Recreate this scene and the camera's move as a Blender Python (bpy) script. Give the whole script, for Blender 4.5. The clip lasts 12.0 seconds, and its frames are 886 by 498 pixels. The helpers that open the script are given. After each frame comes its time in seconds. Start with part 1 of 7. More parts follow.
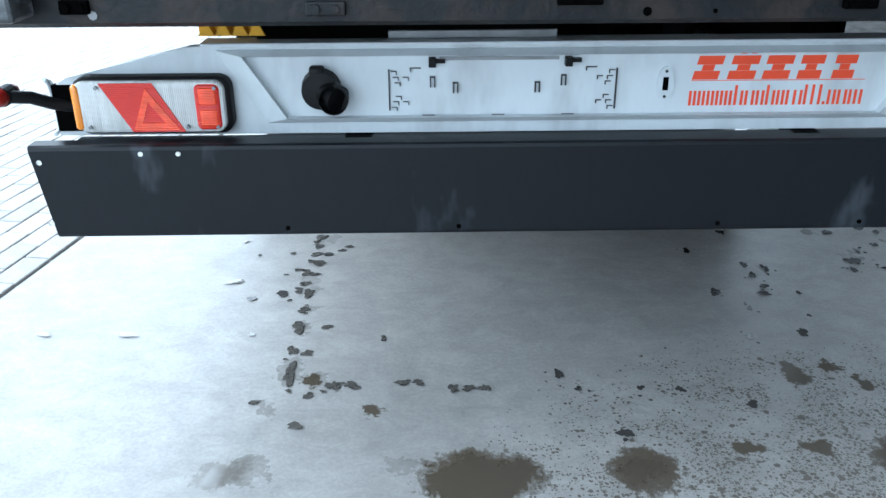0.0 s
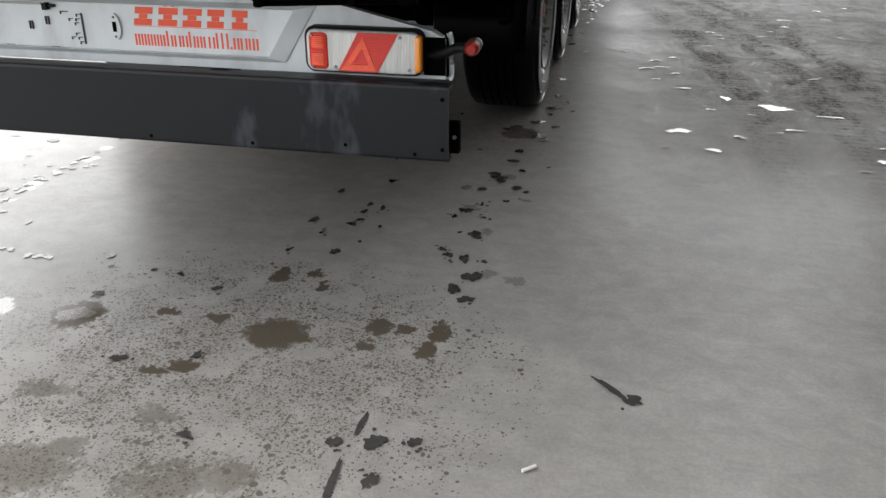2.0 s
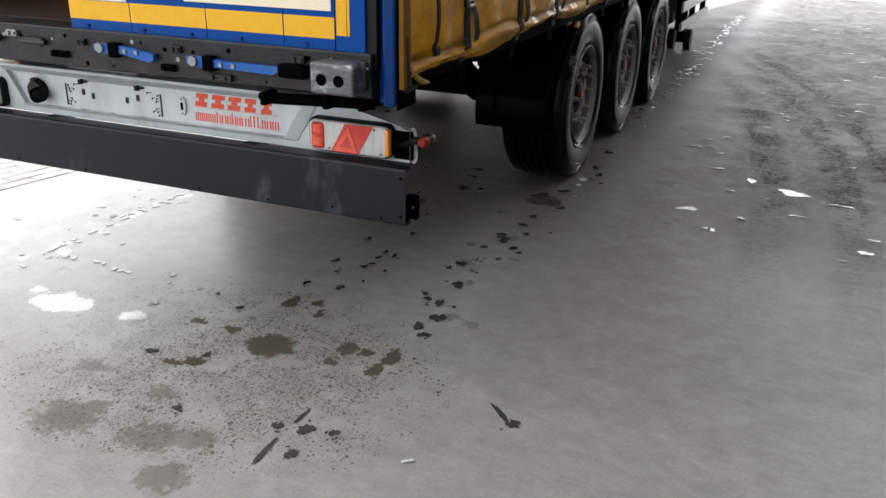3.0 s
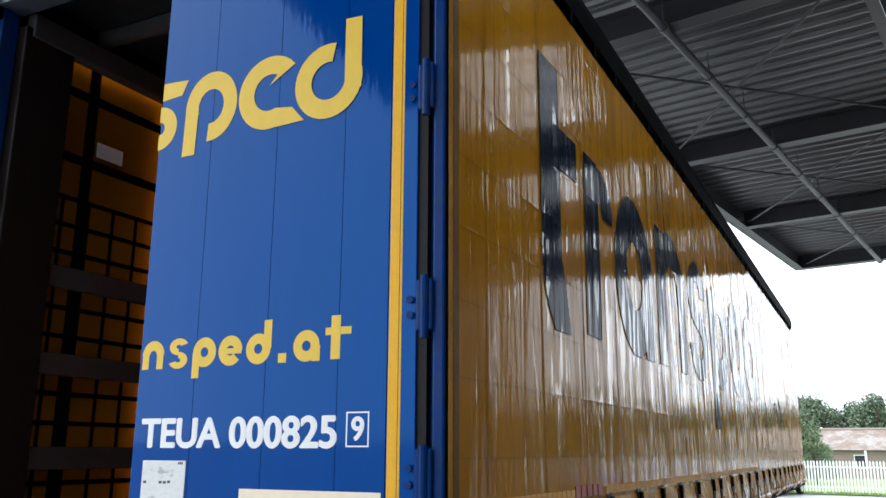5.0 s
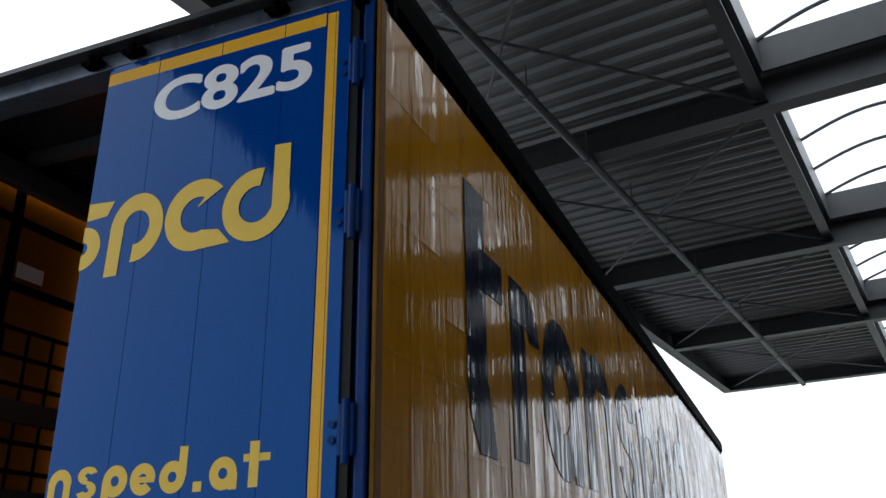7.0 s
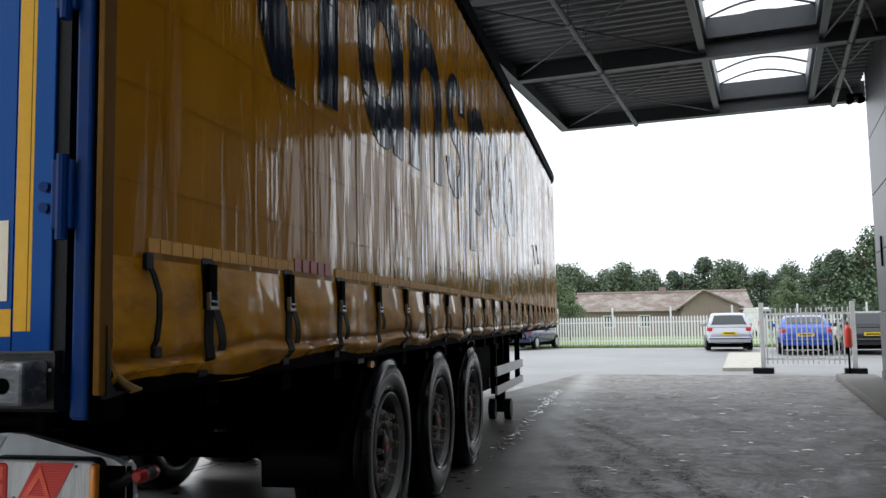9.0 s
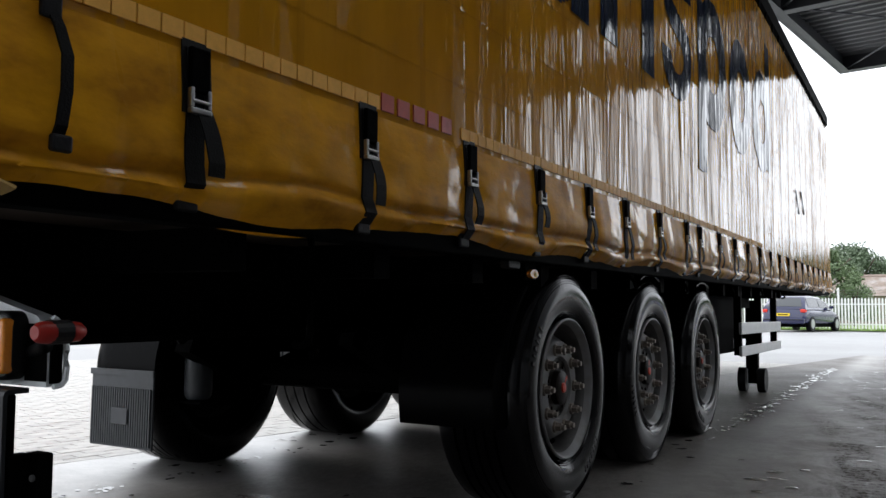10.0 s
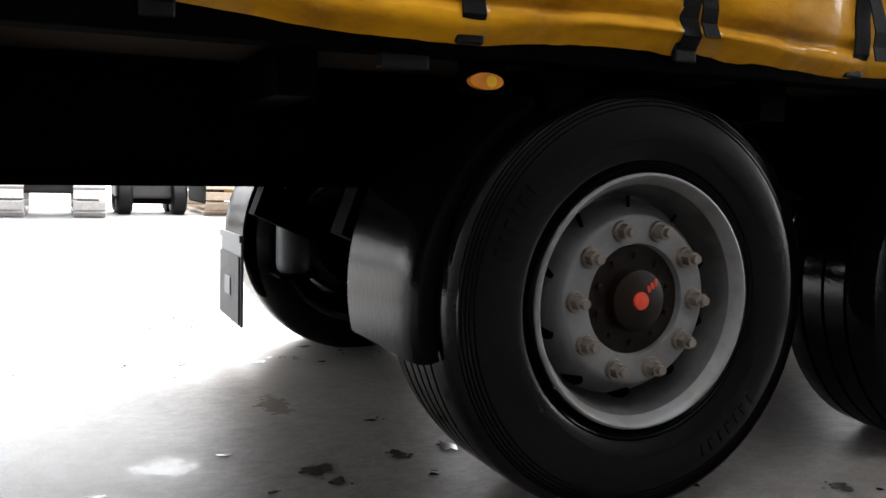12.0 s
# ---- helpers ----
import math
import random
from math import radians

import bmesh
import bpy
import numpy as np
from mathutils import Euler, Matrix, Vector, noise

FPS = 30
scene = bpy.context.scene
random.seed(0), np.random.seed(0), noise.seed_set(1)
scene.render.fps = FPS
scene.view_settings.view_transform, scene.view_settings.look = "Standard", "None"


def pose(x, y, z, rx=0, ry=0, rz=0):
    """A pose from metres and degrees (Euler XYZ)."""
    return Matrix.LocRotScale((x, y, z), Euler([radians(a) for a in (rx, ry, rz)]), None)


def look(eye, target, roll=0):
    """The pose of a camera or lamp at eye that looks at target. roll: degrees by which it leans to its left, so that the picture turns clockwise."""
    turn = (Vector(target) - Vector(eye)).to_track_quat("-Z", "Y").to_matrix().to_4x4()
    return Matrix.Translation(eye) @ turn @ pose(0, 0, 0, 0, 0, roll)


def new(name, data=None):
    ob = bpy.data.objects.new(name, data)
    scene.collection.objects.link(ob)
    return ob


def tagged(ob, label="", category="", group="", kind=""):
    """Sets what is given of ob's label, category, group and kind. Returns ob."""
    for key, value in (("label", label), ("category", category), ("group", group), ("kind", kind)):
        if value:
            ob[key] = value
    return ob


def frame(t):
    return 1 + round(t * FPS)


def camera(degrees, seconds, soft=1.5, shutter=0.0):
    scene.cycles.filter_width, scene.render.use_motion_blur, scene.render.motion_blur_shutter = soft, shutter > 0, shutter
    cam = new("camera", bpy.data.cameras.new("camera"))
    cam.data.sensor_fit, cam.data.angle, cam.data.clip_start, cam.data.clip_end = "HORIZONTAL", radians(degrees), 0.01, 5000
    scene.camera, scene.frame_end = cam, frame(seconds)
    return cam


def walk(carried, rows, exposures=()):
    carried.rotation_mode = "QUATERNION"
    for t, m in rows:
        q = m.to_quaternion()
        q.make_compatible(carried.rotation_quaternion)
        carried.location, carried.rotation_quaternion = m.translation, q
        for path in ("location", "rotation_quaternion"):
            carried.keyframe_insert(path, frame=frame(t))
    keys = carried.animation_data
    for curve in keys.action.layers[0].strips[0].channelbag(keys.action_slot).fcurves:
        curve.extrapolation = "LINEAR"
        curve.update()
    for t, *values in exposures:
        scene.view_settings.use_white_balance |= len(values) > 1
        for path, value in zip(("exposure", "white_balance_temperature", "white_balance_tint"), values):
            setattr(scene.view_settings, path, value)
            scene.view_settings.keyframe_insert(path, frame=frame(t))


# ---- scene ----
cam = camera(55.7, 12.0)
PATH = [
    (0, (-0.344, -1.519, 1.202), (-0.314, 0.308, 0.39), -0.3),
    (0.5, (0.01, -1.65, 1.159), (-0.045, 0.169, 0.329), -0.7),
    (1, (0.552, -1.702, 1.141), (0.404, 0.111, 0.31), -0.6),
    (1.5, (1.118, -1.841, 1.129), (0.859, -0.037, 0.304), -0.3),
    (2, (1.65, -1.939, 1.201), (1.261, -0.157, 0.38), 0.2),
    (2.5, (2.172, -2.106, 1.325), (1.651, -0.354, 0.513), 0.5),
    (3, (2.4, -2.326, 1.491), (1.684, -0.607, 0.76), 1.3),
    (3.5, (2.44, -2.441, 1.528), (1.641, -0.67, 1.052), 1.4),
    (3.7, (2.438, -2.434, 1.518), (1.608, -0.641, 1.207), 1.5),
    (5.3, (2.431, -2.335, 1.515), (1.56, -0.629, 2.091), 0.3),
    (5.5, (2.433, -2.338, 1.515), (1.565, -0.647, 2.138), 0.2),
    (6, (2.434, -2.337, 1.515), (1.596, -0.712, 2.326), -0.1),
    (6.5, (2.444, -2.332, 1.512), (1.618, -0.724, 2.367), -0.2),
    (7, (2.477, -2.347, 1.511), (1.778, -0.635, 2.275), -0.6),
    (7.5, (2.493, -2.327, 1.53), (2.04, -0.441, 2.018), -0.2),
    (7.7, (2.509, -2.348, 1.52), (2.11, -0.428, 1.913), -0.3),
    (9.3, (2.467, -1.441, 0.996), (2.041, 0.504, 1.179), -0.7),
    (9.5, (2.482, -1.219, 0.902), (1.931, 0.695, 1.082), -0.4),
    (10, (2.537, -0.658, 0.819), (1.5465, 1.0725, 0.971), 0.6),
    (10.5, (2.633, -0.079, 0.8), (1.351, 1.456, 0.769), 0.9),
    (11, (2.666, 0.472, 0.778), (1.175, 1.796, 0.627), 1.0),
    (11.5, (2.727, 0.995, 0.775), (1.057, 2.085, 0.622), 1.2),
    (12, (2.752, 1.538, 0.775), (0.942, 2.374, 0.609), 1.5),
]
walk(cam, [(t, look(eye, target, roll)) for t, eye, target, roll in PATH],
     [(0, 0.95, 5200, 1), (0.5, 0.4, 5350, 1), (1.0, 0.35, 5650, 5), (1.5, 0.5, 6150, 9), (2.0, 0.70, 6550, 10), (2.5, 0.77, 6550, 10),
      (3.5, 0.58, 6250, 10), (5.5, 0.51, 5950, 8), (6.0, 0.14, 5950, 8), (6.5, -0.42, 5950, 8), (7.5, -0.45, 6050, 9), (9.5, -0.2, 6200, 10), (10.5, 0.72, 6250, 11), (11, 1.3, 6350, 11), (12, 1.95, 6500, 11)])

# ---- sky and sun: an overcast day ----
world = bpy.data.worlds.new("overcast_sky")
scene.world = world
world.use_nodes = True
wn = world.node_tree
sky = wn.nodes.new("ShaderNodeTexSky")
sky.sky_type, sky.sun_disc = "NISHITA", False
sky.sun_elevation, sky.sun_rotation = radians(50), radians(280)
sky.air_density, sky.dust_density, sky.ozone_density = 1.0, 5.0, 1.0
grey = wn.nodes.new("ShaderNodeHueSaturation")
grey.inputs["Saturation"].default_value = 0.12
wn.links.new(sky.outputs[0], grey.inputs["Color"])
cloud = wn.nodes.new("ShaderNodeMix")          # thick even cloud over the clear-sky colours
cloud.data_type = "RGBA"
cloud.inputs["Factor"].default_value = 0.8
cloud.inputs["B"].default_value = (15.0, 15.3, 15.6, 1)
wn.links.new(grey.outputs[0], cloud.inputs["A"])
wn.links.new(cloud.outputs["Result"], wn.nodes["Background"].inputs["Color"])
wn.nodes["Background"].inputs["Strength"].default_value = 0.15
sun = new("sun", bpy.data.lights.new("sun", "SUN"))
sun.data.energy, sun.data.angle, sun.data.color = 1.5, radians(40), (1.0, 0.98, 0.95)
sun.matrix_world = look((-30, 6, 36), (0, 0, 0))


# ---- materials ----
def mat(name, color, rough=0.5, metal=0.0, var=0.0, scale=8.0, bump=0.0, bscale=60.0, coat=0.0, stretch=(1, 1, 1), color2=None, mix=0.0,
        mscale=2.0, rvar=0.0, trans=0.0, spec=0.5, emit=None, alpha=1.0, edge=0.08, mdetail=4.0):
    """Principled surface: a base colour, a brightness grain, a second colour in blotches, uneven gloss and a fine relief."""
    m = bpy.data.materials.new(name)
    m.use_nodes = True
    nt = m.node_tree
    N, L = nt.nodes, nt.links
    b = N["Principled BSDF"]
    b.inputs["Base Color"].default_value = (*color, 1)
    b.inputs["Roughness"].default_value = rough
    b.inputs["Metallic"].default_value = metal
    b.inputs["Coat Weight"].default_value = coat
    b.inputs["Specular IOR Level"].default_value = spec
    if emit:
        b.inputs["Emission Color"].default_value = (*color, 1)
        b.inputs["Emission Strength"].default_value = emit
    if trans:
        b.inputs["Transmission Weight"].default_value = trans
    co = N.new("ShaderNodeTexCoord")
    mp = N.new("ShaderNodeMapping")
    mp.inputs["Scale"].default_value = stretch
    L.new(co.outputs["Object"], mp.inputs["Vector"])
    out = None
    if color2 is not None:
        n2 = N.new("ShaderNodeTexNoise")
        n2.inputs["Scale"].default_value, n2.inputs["Detail"].default_value, n2.inputs["Roughness"].default_value = mscale, mdetail, 0.65
        L.new(mp.outputs[0], n2.inputs["Vector"])
        rp = N.new("ShaderNodeMapRange")
        rp.inputs["From Min"].default_value, rp.inputs["From Max"].default_value = 0.62 - mix * 0.3 - edge, 0.62 - mix * 0.3 + edge
        L.new(n2.outputs["Fac"], rp.inputs["Value"])
        mx = N.new("ShaderNodeMix")
        mx.data_type = "RGBA"
        mx.inputs["A"].default_value, mx.inputs["B"].default_value = (*color, 1), (*color2, 1)
        L.new(rp.outputs[0], mx.inputs["Factor"])
        out = mx.outputs["Result"]
    if var:
        n1 = N.new("ShaderNodeTexNoise")
        n1.inputs["Scale"].default_value, n1.inputs["Detail"].default_value, n1.inputs["Roughness"].default_value = scale, 6, 0.7
        L.new(mp.outputs[0], n1.inputs["Vector"])
        hs = N.new("ShaderNodeHueSaturation")
        r1 = N.new("ShaderNodeMapRange")
        r1.inputs["From Min"].default_value, r1.inputs["From Max"].default_value = 0.25, 0.75
        r1.inputs["To Min"].default_value, r1.inputs["To Max"].default_value = 1 - var, 1 + var
        L.new(n1.outputs["Fac"], r1.inputs["Value"])
        L.new(r1.outputs[0], hs.inputs["Value"])
        if out:
            L.new(out, hs.inputs["Color"])
        else:
            hs.inputs["Color"].default_value = (*color, 1)
        out = hs.outputs[0]
    if out:
        L.new(out, b.inputs["Base Color"])
    if rvar:
        n3 = N.new("ShaderNodeTexNoise")
        n3.inputs["Scale"].default_value, n3.inputs["Detail"].default_value = mscale * 1.7, 5
        L.new(mp.outputs[0], n3.inputs["Vector"])
        r3 = N.new("ShaderNodeMapRange")
        r3.inputs["From Min"].default_value, r3.inputs["From Max"].default_value = 0.3, 0.7
        r3.inputs["To Min"].default_value, r3.inputs["To Max"].default_value = max(0.02, rough - rvar), min(1, rough + rvar)
        L.new(n3.outputs["Fac"], r3.inputs["Value"])
        L.new(r3.outputs[0], b.inputs["Roughness"])
    if bump:
        n4 = N.new("ShaderNodeTexNoise")
        n4.inputs["Scale"].default_value, n4.inputs["Detail"].default_value = bscale, 5
        L.new(mp.outputs[0], n4.inputs["Vector"])
        bp = N.new("ShaderNodeBump")
        bp.inputs["Strength"].default_value, bp.inputs["Distance"].default_value = bump, 0.01
        L.new(n4.outputs["Fac"], bp.inputs["Height"])
        L.new(bp.outputs[0], b.inputs["Normal"])
    return m


def pieces_vary(m, amount):
    """Let alike pieces differ a little in brightness."""
    nt = m.node_tree
    b = nt.nodes["Principled BSDF"]
    oi, hs, mr = nt.nodes.new("ShaderNodeObjectInfo"), nt.nodes.new("ShaderNodeHueSaturation"), nt.nodes.new("ShaderNodeMapRange")
    mr.inputs["To Min"].default_value, mr.inputs["To Max"].default_value = 1 - amount, 1 + amount
    nt.links.new(oi.outputs["Random"], mr.inputs["Value"])
    nt.links.new(mr.outputs[0], hs.inputs["Value"])
    if b.inputs["Base Color"].links:
        nt.links.new(b.inputs["Base Color"].links[0].from_socket, hs.inputs["Color"])
    else:
        hs.inputs["Color"].default_value = b.inputs["Base Color"].default_value
    nt.links.new(hs.outputs[0], b.inputs["Base Color"])
    return m


M = {}
M["concrete"] = mat("wet_concrete", (0.315, 0.302, 0.285), 0.34, var=0.17, scale=8, bump=0.03, bscale=400, color2=(0.235, 0.227, 0.217), mix=0.45, mscale=0.7, rvar=0.07, edge=0.34)
M["asphalt"] = mat("asphalt", (0.30, 0.30, 0.30), 0.6, var=0.2, scale=30, bump=0.3, bscale=120, color2=(0.22, 0.22, 0.22), mix=0.4, mscale=0.2, edge=0.2)
M["paver"] = pieces_vary(mat("grey_paver", (0.34, 0.33, 0.31), 0.6, var=0.18, scale=12, bump=0.3, bscale=90), 0.16)
M["sand_joint"] = mat("sand_joint", (0.2, 0.19, 0.175), 0.9, var=0.2, scale=20)
M["puddle"] = mat("water_film", (0.20, 0.19, 0.175), 0.02, var=0.15, scale=20, spec=1.0)
M["puddle"].node_tree.nodes["Principled BSDF"].inputs["IOR"].default_value = 1.75
M["drip_water"] = mat("clear_water_drip", (0.085, 0.08, 0.072), 0.025, var=0.2, scale=30, spec=1.0)
M["drip_water"].node_tree.nodes["Principled BSDF"].inputs["IOR"].default_value = 1.75
M["oil"] = mat("oil_drip", (0.05, 0.048, 0.046), 0.12, var=0.3, scale=30)
M["fleck"] = mat("pale_fleck", (0.75, 0.74, 0.7), 0.35, var=0.1)
M["blue"] = mat("blue_coated_door", (0.002, 0.043, 0.24), 0.07, var=0.05, scale=3, bump=0.10, bscale=5, spec=0.4, stretch=(3, 1, 0.5), color2=(0.002, 0.047, 0.255), mix=0.4, mscale=1.2, edge=0.2, rvar=0.05)
M["blue"].node_tree.nodes["Principled BSDF"].inputs["Specular Tint"].default_value = (0.22, 0.55, 1.0, 1)
M["blue_frame"] = mat("blue_painted_steel", (0.002, 0.030, 0.15), 0.3, spec=0.10, var=0.15, scale=12, bump=0.05, color2=(0.010, 0.035, 0.12), mix=0.2, mscale=7)
M["header_grey"] = mat("blue_grey_aluminium", (0.10, 0.12, 0.155), 0.34, metal=0.5, var=0.2, scale=9, bump=0.05, color2=(0.05, 0.06, 0.085), mix=0.2, mscale=5)
M["yellow_tape"] = mat("yellow_tape", (0.80, 0.43, 0.02), 0.4, spec=0.2, var=0.08, scale=30, bump=0.08, bscale=150)
M["print_yellow"] = mat("printed_yellow", (0.78, 0.53, 0.07), 0.3, spec=0.2, var=0.05, scale=20)
M["cream"] = mat("cream_reflector", (0.86, 0.74, 0.56), 0.35, var=0.05, scale=30)
M["orange_refl"] = mat("orange_reflector", (0.90, 0.50, 0.01), 0.35, var=0.06, scale=30)
M["white_print"] = mat("white_print", (0.82, 0.83, 0.84), 0.35, var=0.05, scale=25)
M["sticker"] = mat("worn_white_label", (0.70, 0.71, 0.70), 0.5, var=0.1, scale=40, color2=(0.42, 0.43, 0.44), mix=0.05, mscale=7, stretch=(1, 1, 2.2), edge=0.03)
M["curtain"] = mat("wet_ochre_tarpaulin", (0.56, 0.255, 0.009), 0.11, var=0.16, scale=2.2, bump=0.03, bscale=40, color2=(0.40, 0.17, 0.006), mix=0.4, mscale=1.8, stretch=(1, 1, 0.28), edge=0.2, rvar=0.05, spec=0.28)
M["curtain_low"] = mat("ochre_tarpaulin_hem", (0.80, 0.37, 0.010), 0.26, var=0.25, scale=5, bump=0.1, bscale=35, color2=(0.30, 0.125, 0.006), mix=0.42, mscale=5, stretch=(1, 1, 2.2), edge=0.18, rvar=0.1)
M["seam"] = mat("welded_tarpaulin_seam", (0.50, 0.225, 0.008), 0.1, var=0.16, scale=2.2, color2=(0.36, 0.15, 0.006), mix=0.4, mscale=1.8, stretch=(1, 1, 0.28), edge=0.2)
M["seam_clear"] = mat("pale_curled_plastic", (0.34, 0.22, 0.07), 0.15, var=0.3, scale=30)
M["pole"] = mat("dark_ochre_sleeve", (0.16, 0.075, 0.008), 0.5, spec=0.1, var=0.3, scale=6)
M["navy_print"] = mat("navy_print", (0.008, 0.013, 0.026), 0.11, var=0.3, scale=3, bump=0.03, bscale=40, spec=0.3)
M["tape_sq"] = mat("pale_orange_reflective_tape", (0.80, 0.42, 0.085), 0.5, var=0.12, scale=30, spec=0.2)
M["red_print"] = mat("faded_red_print", (0.42, 0.07, 0.05), 0.4, var=0.15, scale=20)
M["webbing"] = mat("black_webbing", (0.003, 0.003, 0.0034), 0.6, spec=0.1, var=0.2, scale=60, bump=0.3, bscale=250)
M["chrome"] = mat("zinc_buckle", (0.38, 0.38, 0.37), 0.3, metal=1.0, var=0.15, scale=40)
M["steel_dark"] = mat("dark_coated_steel", (0.012, 0.013, 0.016), 0.4, var=0.25, scale=6, bump=0.03, bscale=60, color2=(0.024, 0.026, 0.03), mix=0.3, mscale=3.5, stretch=(1, 1, 0.5))
M["bar"] = mat("dark_blue_grey_bar", (0.007, 0.0085, 0.011), 0.4, var=0.12, scale=9, bump=0.02, spec=0.22, color2=(0.036, 0.042, 0.05), mix=-0.02, mscale=3.2, stretch=(1.8, 1, 0.8), edge=0.05)
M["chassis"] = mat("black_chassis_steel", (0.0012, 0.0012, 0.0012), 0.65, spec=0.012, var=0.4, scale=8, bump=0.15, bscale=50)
M["rust"] = mat("rusty_sill_steel", (0.006, 0.007, 0.0085), 0.45, spec=0.3, var=0.3, scale=14, bump=0.2, bscale=70, color2=(0.024, 0.018, 0.015), mix=0.2, mscale=9)
M["buffer"] = mat("scratched_grey_steel", (0.10, 0.105, 0.11), 0.4, metal=0.5, var=0.5, scale=30, bump=0.15, bscale=60, color2=(0.34, 0.35, 0.36), mix=0.12, mscale=16, edge=0.06, stretch=(0.6, 1, 1.6))
M["galv"] = mat("galvanised_steel", (0.24, 0.245, 0.25), 0.45, metal=0.7, var=0.25, scale=14, bump=0.1)
M["carrier"] = mat("pale_grey_painted_plate", (0.66, 0.70, 0.72), 0.3, var=0.07, scale=6, bump=0.03, color2=(0.44, 0.46, 0.47), mix=0.2, mscale=6, stretch=(1, 1, 0.35), edge=0.12)
M["rubber"] = mat("black_rubber", (0.004, 0.004, 0.0045), 0.5, spec=0.2, var=0.3, scale=25, bump=0.15, bscale=120)
M["tyre"] = mat("wet_black_tyre", (0.0018, 0.0018, 0.0022), 0.13, spec=0.2, var=0.35, scale=10, bump=0.05, bscale=70, rvar=0.06)
M["rim"] = mat("silver_painted_rim", (0.22, 0.22, 0.225), 0.45, metal=0.15, var=0.25, scale=9, bump=0.06, color2=(0.12, 0.11, 0.10), mix=0.25, mscale=9, edge=0.14)
# the rim's well is a darker, blotchy grey than its face
M["rim_dark"] = mat("dusty_rim_well", (0.085, 0.083, 0.08), 0.55, var=0.35, scale=9, bump=0.1, color2=(0.035, 0.032, 0.03), mix=0.35, mscale=6, edge=0.15)
M["hub"] = mat("dark_greasy_hub", (0.009, 0.0055, 0.004), 0.4, spec=0.15, var=0.4, scale=20, bump=0.1)
M["nut"] = mat("rusty_wheel_nut", (0.23, 0.2, 0.17), 0.4, metal=0.7, var=0.35, scale=40)
M["red_plastic"] = mat("red_plastic", (0.62, 0.055, 0.025), 0.35, var=0.1, scale=30)
M["marker_red"] = mat("dull_red_marker_lens", (0.25, 0.012, 0.008), 0.3, spec=0.3)
M["red_lens"] = mat("red_lamp_lens", (0.66, 0.022, 0.010), 0.14, bump=0.04, bscale=130, coat=0.25)
M["bright_lens"] = mat("orange_red_lamp_lens", (0.85, 0.07, 0.015), 0.1, bump=0.1, bscale=60, coat=0.25, var=0.3, scale=25)
M["clear_lens"] = mat("clear_lamp_lens", (0.66, 0.66, 0.64), 0.1, bump=0.1, bscale=40, coat=0.25, var=0.22, scale=28, stretch=(3, 1, 0.3))
M["amber_lens"] = mat("amber_lamp_lens", (0.85, 0.28, 0.02), 0.15, bump=0.2, bscale=120, coat=0.5)
M["logo_red"] = mat("bright_red_foil", (0.80, 0.075, 0.02), 0.4, var=0.04, scale=30)
M["latch_blue"] = mat("scuffed_blue_lever", (0.008, 0.10, 0.42), 0.35, spec=0.3, var=0.25, scale=30, color2=(0.05, 0.10, 0.22), mix=0.1, mscale=40)
M["alu"] = mat("aluminium_profile", (0.55, 0.56, 0.57), 0.35, metal=0.85, var=0.12, scale=10)
M["fender"] = mat("black_plastic_fender", (0.002, 0.002, 0.0023), 0.18, spec=0.03, var=0.25, scale=10, bump=0.06)
M["flap"] = mat("grey_rubber_flap", (0.05, 0.055, 0.062), 0.5, var=0.2, scale=20)
M["deck_wood"] = mat("dark_wooden_floor", (0.055, 0.04, 0.03), 0.5, var=0.3, scale=10, stretch=(6, 0.5, 1))
M["inner_yellow"] = mat("yellow_inner_tarpaulin", (0.55, 0.30, 0.02), 0.5, var=0.15, scale=4)
M["inner_post"] = mat("brown_stained_post", (0.011, 0.008, 0.007), 0.5, var=0.3, scale=6, spec=0.2)
M["lath"] = mat("grey_side_lath", (0.05, 0.05, 0.055), 0.5, var=0.2, scale=8)
M["deck_metal"] = mat("grey_profiled_sheet", (0.23, 0.235, 0.24), 0.38, metal=0.4, var=0.12, scale=3, stretch=(0.4, 2, 1))
M["pipe_grey"] = mat("grey_painted_pipe", (0.13, 0.135, 0.145), 0.4, var=0.15, scale=5, bump=0.03)
M["canopy_steel"] = mat("grey_painted_canopy_steel", (0.055, 0.058, 0.064), 0.4, var=0.15, scale=5, bump=0.03)
M["skylight"] = mat("opal_skylight_sheet", (0.92, 0.94, 0.95), 0.3, trans=0.0)
M["cladding"] = pieces_vary(mat("grey_cladding", (0.11, 0.112, 0.118), 0.4, metal=0.3, var=0.06, scale=2, bump=0.01), 0.04)
M["joint"] = mat("dark_joint", (0.05, 0.05, 0.055), 0.7)
M["white_paint"] = mat("white_painted_steel", (0.80, 0.80, 0.78), 0.4, var=0.08, scale=6)
M["grass"] = mat("grass", (0.16, 0.24, 0.06), 0.8, var=0.35, scale=3)
M["thatch"] = mat("weathered_brown_roof", (0.20, 0.155, 0.125), 0.85, var=0.3, scale=3, color2=(0.30, 0.27, 0.25), mix=0.35, mscale=0.8, bump=0.3, bscale=15)
M["brickwall"] = mat("brown_brickwork", (0.26, 0.2, 0.17), 0.8, var=0.2, scale=9)
M["bark"] = mat("bark", (0.09, 0.07, 0.05), 0.9, var=0.3, scale=5)
for i, c in enumerate(((0.085, 0.125, 0.065), (0.065, 0.10, 0.055), (0.12, 0.17, 0.08))):
    M["leaf%d" % i] = mat("foliage", c, 0.6, var=0.4, scale=1.2)
M["car_silver"] = mat("silver_car_paint", (0.50, 0.51, 0.55), 0.25, metal=0.4, coat=0.6)
